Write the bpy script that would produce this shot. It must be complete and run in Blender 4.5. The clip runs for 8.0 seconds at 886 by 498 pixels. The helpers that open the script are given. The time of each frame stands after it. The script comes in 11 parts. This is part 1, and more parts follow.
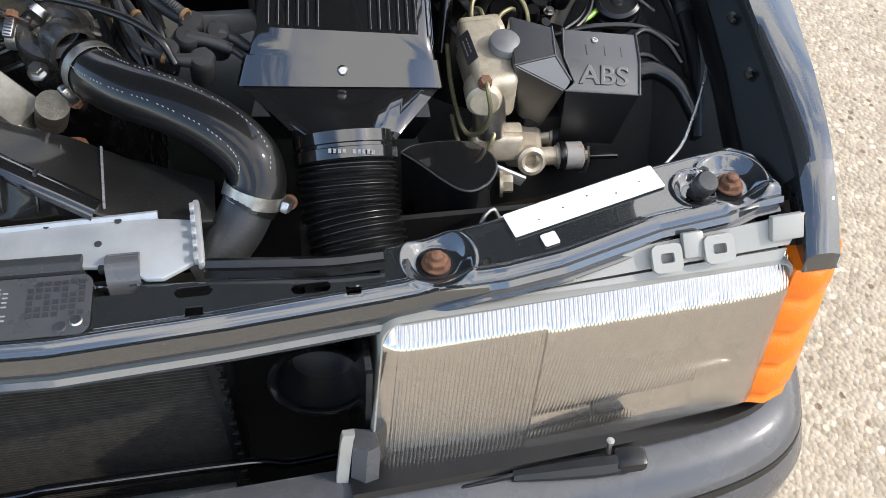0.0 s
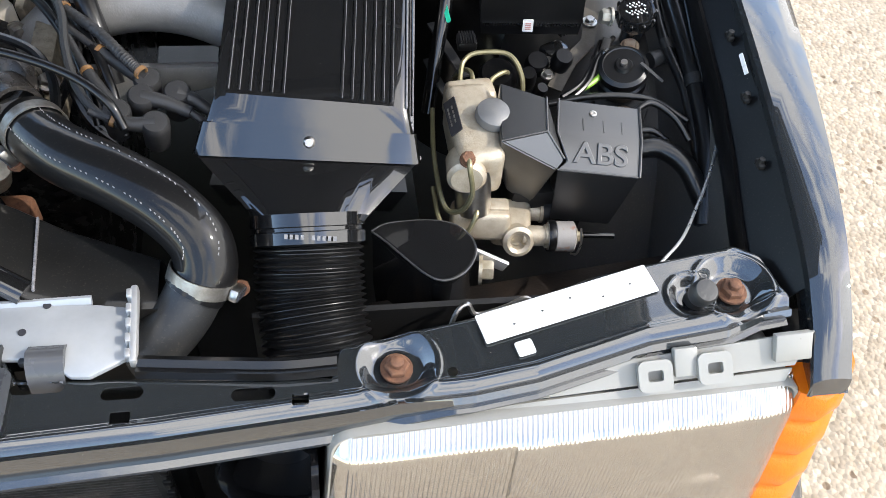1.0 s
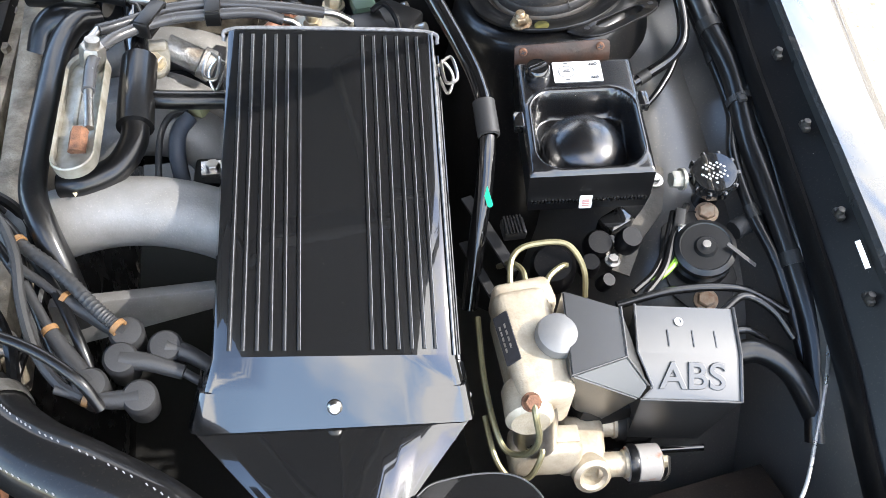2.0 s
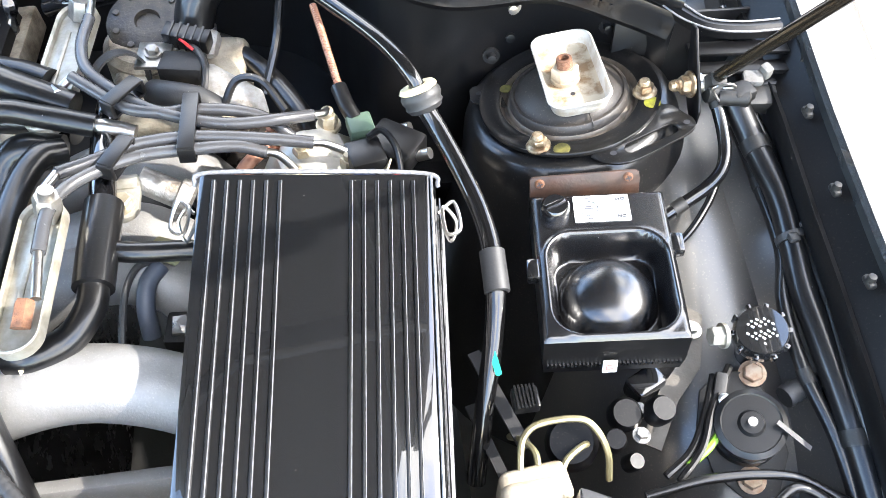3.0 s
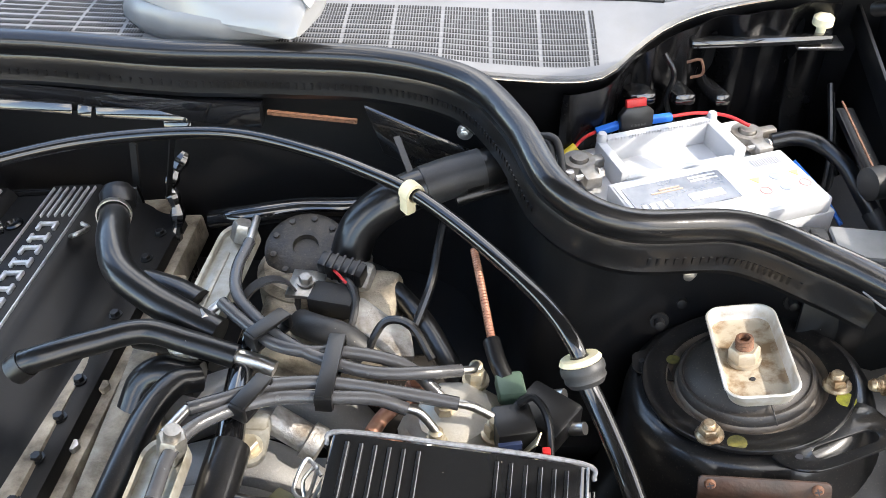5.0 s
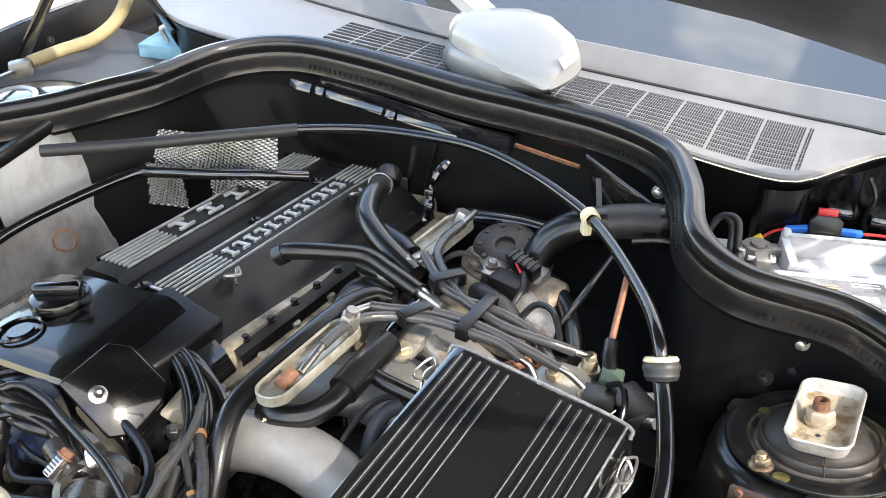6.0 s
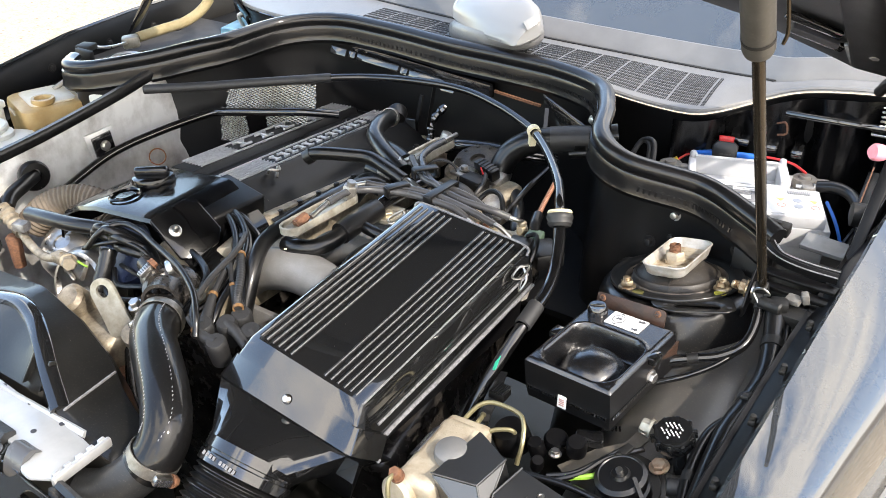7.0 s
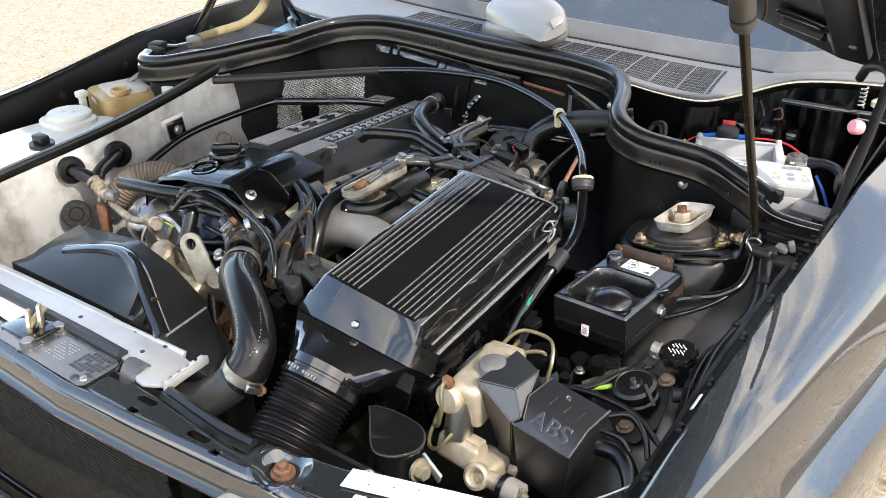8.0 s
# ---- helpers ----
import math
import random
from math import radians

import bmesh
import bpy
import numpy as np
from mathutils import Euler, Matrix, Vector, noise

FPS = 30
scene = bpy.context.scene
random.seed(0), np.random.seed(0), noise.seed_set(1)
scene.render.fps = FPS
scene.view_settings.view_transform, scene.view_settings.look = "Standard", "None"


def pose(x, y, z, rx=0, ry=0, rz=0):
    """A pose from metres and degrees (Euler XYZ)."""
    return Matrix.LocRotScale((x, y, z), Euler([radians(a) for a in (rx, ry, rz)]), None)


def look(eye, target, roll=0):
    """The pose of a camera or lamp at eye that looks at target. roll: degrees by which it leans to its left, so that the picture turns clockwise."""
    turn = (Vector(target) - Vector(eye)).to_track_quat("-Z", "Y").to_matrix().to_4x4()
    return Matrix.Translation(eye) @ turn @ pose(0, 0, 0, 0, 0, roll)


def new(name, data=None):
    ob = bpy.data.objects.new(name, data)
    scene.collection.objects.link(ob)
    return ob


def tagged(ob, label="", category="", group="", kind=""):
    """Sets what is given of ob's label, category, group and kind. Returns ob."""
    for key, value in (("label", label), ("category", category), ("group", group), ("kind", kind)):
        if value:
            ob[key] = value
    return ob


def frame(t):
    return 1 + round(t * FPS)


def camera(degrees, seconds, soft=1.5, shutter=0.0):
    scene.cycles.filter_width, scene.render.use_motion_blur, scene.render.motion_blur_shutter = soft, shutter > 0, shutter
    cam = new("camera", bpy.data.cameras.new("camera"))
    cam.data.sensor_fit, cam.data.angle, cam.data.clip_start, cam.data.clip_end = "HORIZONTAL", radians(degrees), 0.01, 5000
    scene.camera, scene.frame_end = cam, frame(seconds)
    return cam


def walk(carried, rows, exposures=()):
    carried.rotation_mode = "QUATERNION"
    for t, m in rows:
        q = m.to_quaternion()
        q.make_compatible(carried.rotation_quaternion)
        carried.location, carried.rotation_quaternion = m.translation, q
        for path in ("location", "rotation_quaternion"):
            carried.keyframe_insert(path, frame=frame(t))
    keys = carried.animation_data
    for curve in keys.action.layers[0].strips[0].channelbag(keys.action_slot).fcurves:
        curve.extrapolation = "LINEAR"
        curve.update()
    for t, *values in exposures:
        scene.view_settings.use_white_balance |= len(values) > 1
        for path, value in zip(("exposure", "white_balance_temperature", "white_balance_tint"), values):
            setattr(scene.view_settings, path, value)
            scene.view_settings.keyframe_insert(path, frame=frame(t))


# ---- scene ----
cam = camera(53.5, 8.0, soft=0.6)
PATH = [
    (0, (0.16, -1.083, 1.322), (0.51, 0.089, -0.26), 7.5),
    (0.5, (0.186, -1.044, 1.322), (0.507, 0.137, -0.259), 8.8),
    (1, (0.227, -0.97, 1.316), (0.527, 0.198, -0.279), 8.6),
    (1.5, (0.22, -0.824, 1.308), (0.527, 0.329, -0.297), 6.7),
    (2, (0.226, -0.709, 1.305), (0.525, 0.454, -0.294), 5.3),
    (2.2, (0.24, -0.675, 1.304), (0.538, 0.488, -0.296), 5.7),
    (3.3, (0.287, -0.53, 1.3), (0.474, 0.711, -0.257), 0.7),
    (3.5, (0.286, -0.512, 1.301), (0.481, 0.776, -0.216), 0.9),
    (4, (0.282, -0.487, 1.299), (0.493, 0.939, -0.087), 0.6),
    (4.4, (0.283, -0.472, 1.3), (0.48, 0.995, -0.045), -0.0),
    (4.5, (0.279, -0.471, 1.299), (0.474, 1.003, -0.039), 0.1),
    (5, (0.268, -0.475, 1.295), (0.208, 1.046, -0.001), -0.4),
    (5.2, (0.281, -0.489, 1.295), (0.012, 1.039, 0.033), 1.2),
    (6.3, (0.54, -0.753, 1.327), (-0.292, 0.74, 0.289), 1.1),
    (6.5, (0.603, -0.81, 1.33), (-0.247, 0.676, 0.295), 1.2),
    (7, (0.758, -0.929, 1.336), (-0.196, 0.513, 0.331), 0.2),
    (7.5, (0.816, -1.044, 1.341), (-0.165, 0.392, 0.352), -0.3),
    (8, (0.838, -1.114, 1.355), (-0.154, 0.326, 0.385), 0.1),
]
EXPOSURES = [(0.0, -0.03, 6500, 10), (1.0, 0.26, 6500, 10), (2.0, 1.15, 6500, 10), (3.5, 2.12, 6600, 10), (4.0, 1.56, 6700, 10), (4.5, 0.90, 6800, 10), (5.2, 1.04, 6900, 11), (6.5, 0.82, 7100, 11), (7.0, 0.69, 7100, 11), (8.0, 0.30, 7050, 11)]
walk(cam, [(t, look(eye, target, roll)) for t, eye, target, roll in PATH], EXPOSURES)

# ---- daylight ----
SUN = Vector((0.72, -0.20, 0.66)).normalized()
world = bpy.data.worlds.new("sky")
scene.world = world
world.use_nodes = True
wn, wl = world.node_tree.nodes, world.node_tree.links
sky = wn.new("ShaderNodeTexSky")
sky.sky_type = "NISHITA"
sky.sun_disc = False
sky.sun_elevation = math.asin(SUN.z)
sky.sun_rotation = math.atan2(SUN.x, SUN.y)
sky.dust_density = 0.6
sky.ozone_density = 1.6
# thin broken cloud over the blue
coord = wn.new("ShaderNodeTexCoord")
cloud = wn.new("ShaderNodeTexNoise")
cloud.inputs["Scale"].default_value = 2.4
cloud.inputs["Detail"].default_value = 6.0
cloud.inputs["Roughness"].default_value = 0.55
ramp = wn.new("ShaderNodeValToRGB")
ramp.color_ramp.elements[0].position, ramp.color_ramp.elements[1].position = 0.50, 0.585
mixc = wn.new("ShaderNodeMix")
mixc.data_type = "RGBA"
mixc.inputs["B"].default_value = (17.4, 17.2, 17.0, 1)
wl.new(coord.outputs["Generated"], cloud.inputs["Vector"])
# the cloud bank thickens towards the sun
lean = wn.new("ShaderNodeVectorMath")
lean.operation = "DOT_PRODUCT"
lean.inputs[1].default_value = (0.12, 0.02, 0.02)
wl.new(coord.outputs["Generated"], lean.inputs[0])
bank = wn.new("ShaderNodeMath")
wl.new(cloud.outputs["Fac"], bank.inputs[0])
wl.new(lean.outputs["Value"], bank.inputs[1])
wl.new(bank.outputs[0], ramp.inputs["Fac"])
wl.new(ramp.outputs["Color"], mixc.inputs["Factor"])
deep = wn.new("ShaderNodeVectorMath")
deep.operation = "MULTIPLY"
deep.inputs[1].default_value = (3.9, 3.65, 3.4)
wl.new(sky.outputs["Color"], deep.inputs[0])
wl.new(deep.outputs["Vector"], mixc.inputs["A"])
wl.new(mixc.outputs["Result"], wn["Background"].inputs["Color"])
wn["Background"].inputs["Strength"].default_value = 0.15
sun_data = bpy.data.lights.new("sun", "SUN")
sun_data.energy, sun_data.angle, sun_data.color = 3.6, radians(0.6), (1.0, 0.96, 0.90)
sun_lamp = new("sun", sun_data)
sun_lamp.matrix_basis = look(SUN * 20, (0, 0, 0))
# ---- materials ----
def mat(name, base, rough=0.5, metal=0.0, tint=None, scale=40.0, amount=0.5, bump=0.0, bump_scale=300.0,
        rough_var=0.15, coat=0.0, coat_rough=0.03, dust=0.0, dust_colour=(0.30, 0.25, 0.19), stretch=(1, 1, 1), spec=0.5, detail=5.0, patch=(0.35, 0.7), wave=0.12, coat_ior=1.8):
    """A surface with grain at two scales: patches of tint, uneven gloss, fine relief and settled dust."""
    m = bpy.data.materials.new(name)
    m.use_nodes = True
    n, k = m.node_tree.nodes, m.node_tree.links
    b = n["Principled BSDF"]
    tc = n.new("ShaderNodeTexCoord")
    mp = n.new("ShaderNodeMapping")
    mp.inputs["Scale"].default_value = stretch
    k.new(tc.outputs["Object"], mp.inputs["Vector"])
    big = n.new("ShaderNodeTexNoise")
    big.inputs["Scale"].default_value, big.inputs["Detail"].default_value, big.inputs["Roughness"].default_value = scale, detail, 0.6
    k.new(mp.outputs["Vector"], big.inputs["Vector"])
    fine = n.new("ShaderNodeTexNoise")
    fine.inputs["Scale"].default_value, fine.inputs["Detail"].default_value = bump_scale, 3.0
    k.new(mp.outputs["Vector"], fine.inputs["Vector"])
    cr = n.new("ShaderNodeValToRGB")
    cr.color_ramp.elements[0].position, cr.color_ramp.elements[1].position = patch
    k.new(big.outputs["Fac"], cr.inputs["Fac"])
    tint = tint or tuple(c * 0.6 for c in base)
    mx = n.new("ShaderNodeMix")
    mx.data_type = "RGBA"
    mx.inputs["A"].default_value, mx.inputs["B"].default_value = (*base, 1), (*tint, 1)
    ml = n.new("ShaderNodeMath")
    ml.operation = "MULTIPLY"
    ml.inputs[1].default_value = amount
    k.new(cr.outputs["Color"], ml.inputs[0])
    k.new(ml.outputs[0], mx.inputs["Factor"])
    colour = mx.outputs["Result"]
    if dust:
        sp = n.new("ShaderNodeTexNoise")
        sp.inputs["Scale"].default_value, sp.inputs["Detail"].default_value = bump_scale * 1.7, 2.0
        k.new(tc.outputs["Object"], sp.inputs["Vector"])
        dr = n.new("ShaderNodeValToRGB")
        dr.color_ramp.elements[0].position, dr.color_ramp.elements[1].position = 0.60, 0.74
        k.new(sp.outputs["Fac"], dr.inputs["Fac"])
        dm = n.new("ShaderNodeMath")
        dm.operation = "MULTIPLY"
        dm.inputs[1].default_value = dust * 0.40
        k.new(dr.outputs["Color"], dm.inputs[0])
        d2 = n.new("ShaderNodeMix")
        d2.data_type = "RGBA"
        d2.inputs["B"].default_value = (*dust_colour, 1)
        k.new(dm.outputs[0], d2.inputs["Factor"])
        k.new(colour, d2.inputs["A"])
        colour = d2.outputs["Result"]
        # scattered pale specks of grit
        vo = n.new("ShaderNodeTexVoronoi")
        vo.inputs["Scale"].default_value = 130
        k.new(tc.outputs["Object"], vo.inputs["Vector"])
        near = n.new("ShaderNodeMath")
        near.operation = "LESS_THAN"
        near.inputs[1].default_value = 0.055
        k.new(vo.outputs["Distance"], near.inputs[0])
        few = n.new("ShaderNodeMath")
        few.operation = "GREATER_THAN"
        few.inputs[1].default_value = 0.86
        k.new(vo.outputs["Color"], few.inputs[0])
        both = n.new("ShaderNodeMath")
        both.operation = "MULTIPLY"
        k.new(near.outputs[0], both.inputs[0])
        k.new(few.outputs[0], both.inputs[1])
        d3 = n.new("ShaderNodeMix")
        d3.data_type = "RGBA"
        d3.inputs["B"].default_value = (0.22, 0.20, 0.17, 1)
        k.new(both.outputs[0], d3.inputs["Factor"])
        k.new(colour, d3.inputs["A"])
        colour = d3.outputs["Result"]
    k.new(colour, b.inputs["Base Color"])
    rr = n.new("ShaderNodeMapRange")
    rr.inputs["To Min"].default_value, rr.inputs["To Max"].default_value = max(0.02, rough - rough_var), min(1.0, rough + rough_var)
    k.new(big.outputs["Fac"], rr.inputs["Value"])
    k.new(rr.outputs["Result"], b.inputs["Roughness"])
    b.inputs["Metallic"].default_value = metal
    b.inputs["Specular IOR Level"].default_value = spec
    if coat:
        b.inputs["Coat Weight"].default_value, b.inputs["Coat Roughness"].default_value = coat, coat_rough
        b.inputs["Coat IOR"].default_value = coat_ior
        b.inputs["Specular IOR Level"].default_value = spec * 0.4
        if wave:
            wb = n.new("ShaderNodeBump")
            wb.inputs["Strength"].default_value, wb.inputs["Distance"].default_value = wave, 0.0010
            k.new(big.outputs["Fac"], wb.inputs["Height"])
            k.new(wb.outputs["Normal"], b.inputs["Coat Normal"])
    if bump:
        bp = n.new("ShaderNodeBump")
        bp.inputs["Strength"].default_value, bp.inputs["Distance"].default_value = bump, 0.0008
        k.new(fine.outputs["Fac"], bp.inputs["Height"])
        k.new(bp.outputs["Normal"], b.inputs["Normal"])
    return m


BLACK_PAINT = mat("black_body_paint", (0.005, 0.005, 0.0059), 0.22, coat=1.0, dust=0.10, scale=9, rough_var=0.14, bump=0.05, bump_scale=500)
BLACK_PAINT.node_tree.nodes["Principled BSDF"].inputs["Coat IOR"].default_value = 1.7
CROSS_PAINT = mat("anthracite_crossmember_paint", (0.017, 0.020, 0.022), 0.30, coat=1.0, coat_rough=0.03, dust=0.16, scale=9, bump=0.06, bump_scale=500, tint=(0.018, 0.019, 0.020))
CROSS_PAINT.node_tree.nodes["Principled BSDF"].inputs["Coat IOR"].default_value = 2.1
BLACK_SHEET = mat("black_sheet_metal", (0.0034, 0.0034, 0.0042), 0.34, coat=0.9, coat_rough=0.04, dust=0.12, scale=12, rough_var=0.18, bump=0.10, bump_scale=260, tint=(0.008, 0.0075, 0.007))
BLACK_DULL = mat("dull_black_steel", (0.0034, 0.0034, 0.0034), 0.55, dust=0.12, scale=25, bump=0.2, tint=(0.015, 0.0135, 0.012))
GLOSS_PLASTIC = mat("glossy_black_plastic", (0.0085, 0.0087, 0.0093), 0.17, coat=1.0, dust=0.07, scale=14, rough_var=0.10, bump=0.06, bump_scale=600)
GLOSS_PLASTIC.node_tree.nodes["Principled BSDF"].inputs["Coat IOR"].default_value = 1.75
SATIN_PLASTIC = mat("satin_black_plastic", (0.005, 0.005, 0.0055), 0.34, dust=0.10, scale=18, rough_var=0.12, bump=0.12, bump_scale=900)
GREY_PLASTIC = mat("grey_abs_cover_plastic", (0.0059, 0.0059, 0.0063), 0.45, coat=1.0, coat_rough=0.38, coat_ior=2.0, dust=0.08, scale=30, rough_var=0.10, bump=0.25, bump_scale=1500)
RUBBER = mat("dressed_black_rubber", (0.0038, 0.0038, 0.0042), 0.40, coat=0.55, coat_rough=0.16, spec=0.6, wave=0.35, dust=0.10, scale=30, rough_var=0.14, bump=0.10, bump_scale=500)
RUBBER.node_tree.nodes["Principled BSDF"].inputs["Coat IOR"].default_value = 1.55
DRY_RUBBER = mat("dry_grey_rubber", (0.024, 0.024, 0.025), 0.5, dust=0.22, scale=50, bump=0.2, bump_scale=700)
HOSE_GREY = mat("grey_braided_fuel_hose", (0.055, 0.055, 0.058), 0.22, dust=0.12, scale=60, bump=0.25, bump_scale=900)
GALVANISED = mat("galvanised_sheet", (0.64, 0.65, 0.66), 0.36, metal=0.6, scale=16, tint=(0.30, 0.28, 0.26), amount=0.55, bump=0.06, bump_scale=300, rough_var=0.12)
ALUMINIUM = mat("cast_aluminium", (0.50, 0.49, 0.47), 0.48, metal=0.75, scale=45, tint=(0.13, 0.10, 0.07), amount=0.9, bump=0.7, bump_scale=500, dust=0.2)
CAST_GREY = mat("grey_cast_intake", (0.25, 0.245, 0.238), 0.55, metal=0.35, scale=26, tint=(0.15, 0.14, 0.13), amount=0.6, bump=0.35, bump_scale=500, dust=0.7, dust_colour=(0.50, 0.47, 0.42))
DIRTY_ALLOY = mat("oily_aluminium", (0.44, 0.38, 0.29), 0.46, metal=0.4, scale=35, tint=(0.07, 0.052, 0.035), amount=0.95, bump=0.8, bump_scale=500, dust=0.2)
BARE_STEEL = mat("bare_steel", (0.58, 0.57, 0.55), 0.32, metal=1.0, scale=80, tint=(0.25, 0.18, 0.12), amount=0.4, bump=0.1)
ZINC_YELLOW = mat("yellow_passivated_steel", (0.52, 0.47, 0.36), 0.38, metal=0.6, scale=90, tint=(0.24, 0.17, 0.09), amount=0.6, bump=0.15)
RUST = mat("rusty_steel", (0.19, 0.085, 0.042), 0.75, scale=180, tint=(0.07, 0.032, 0.02), amount=0.9, bump=0.8, bump_scale=900)
RUSTY_BRACKET = mat("rust_stained_bracket", (0.055, 0.027, 0.017), 0.5, scale=60, tint=(0.025, 0.018, 0.014), amount=0.9, bump=0.5)
COPPER = mat("copper_lead", (0.30, 0.15, 0.095), 0.5, metal=0.3, scale=150, tint=(0.20, 0.07, 0.04), amount=0.7, bump=0.3)
CREAM_CAST = mat("cream_passivated_casting", (0.54, 0.48, 0.375), 0.42, metal=0.35, scale=50, tint=(0.30, 0.22, 0.14), amount=0.7, bump=0.45, bump_scale=500)
BATTERY_GREY = mat("pale_grey_battery_plastic", (0.52, 0.525, 0.535), 0.40, scale=40, tint=(0.42, 0.42, 0.425), amount=0.4, bump=0.1, dust=0.06)
WHITE_LABEL = mat("white_sticker", (0.66, 0.66, 0.65), 0.45, scale=60, tint=(0.66, 0.65, 0.62), amount=0.35, bump=0.05)
INK = mat("dark_print", (0.03, 0.03, 0.035), 0.5, scale=200)
PALE_INK = mat("white_print", (0.75, 0.75, 0.74), 0.5, scale=200)
GREEN_INK = mat("green_paint_mark", (0.02, 0.55, 0.33), 0.4, scale=200)
TANK_WHITE = mat("milky_tank_plastic", (0.70, 0.69, 0.63), 0.38, scale=25, tint=(0.55, 0.52, 0.43), amount=0.5, bump=0.08, dust=0.06)
TANK_TAN = mat("aged_tan_tank_plastic", (0.52, 0.37, 0.17), 0.38, scale=25, tint=(0.33, 0.20, 0.07), amount=0.7, bump=0.1, dust=0.12)
HEADLAMP_BODY = mat("pale_grey_lamp_housing", (0.29, 0.285, 0.262), 0.36, scale=30, tint=(0.26, 0.25, 0.22), amount=0.5, bump=0.06, dust=0.08)
BUMPER_GREY = mat("grey_bumper_plastic", (0.065, 0.066, 0.070), 0.27, coat=0.3, coat_rough=0.12, scale=25, tint=(0.085, 0.085, 0.088), amount=0.5, bump=0.25, bump_scale=1400)
FENDER_PAINT = mat("anthracite_metallic_paint", (0.022, 0.025, 0.028), 0.45, metal=0.2, scale=60, coat=1.0, coat_rough=0.01, wave=0.0, tint=(0.018, 0.020, 0.023), rough_var=0.05, bump=0.0, coat_ior=1.95)
COWL_GREY = mat("grey_cowl_plastic", (0.128, 0.128, 0.129), 0.36, scale=20, tint=(0.185, 0.185, 0.187), amount=0.5, bump=0.15, bump_scale=1200, rough_var=0.08)
BRAID_TAN = mat("tan_woven_sleeve", (0.32, 0.27, 0.15), 0.7, scale=120, tint=(0.25, 0.18, 0.08), bump=0.8, bump_scale=1200)
FOIL = mat("dimpled_heat_foil", (0.30, 0.29, 0.27), 0.22, metal=0.9, scale=40, tint=(0.10, 0.085, 0.07), amount=0.6)
PAPER_HOSE = mat("brown_paper_duct", (0.17, 0.135, 0.10), 0.7, scale=60, tint=(0.06, 0.047, 0.036), bump=0.4)
RED = mat("red_plastic", (0.55, 0.02, 0.02), 0.35, scale=60)
BLUE = mat("blue_plastic", (0.02, 0.16, 0.62), 0.35, scale=60)
YELLOW = mat("yellow_plastic", (0.75, 0.55, 0.03), 0.4, scale=60)
YELLOW_PAINT = mat("yellow_paint_dot", (0.42, 0.39, 0.035), 0.5, scale=200, tint=(0.10, 0.09, 0.03), amount=0.8)
PINK = mat("pink_plastic", (0.85, 0.30, 0.38), 0.35, scale=60)
CREAM_CLIP = mat("cream_plastic", (0.70, 0.62, 0.42), 0.45, scale=80)
GREEN_PLUG = mat("green_grey_connector", (0.075, 0.12, 0.085), 0.45, scale=80)
PALE_BLUE = mat("pale_blue_plastic", (0.25, 0.50, 0.62), 0.4, scale=60)


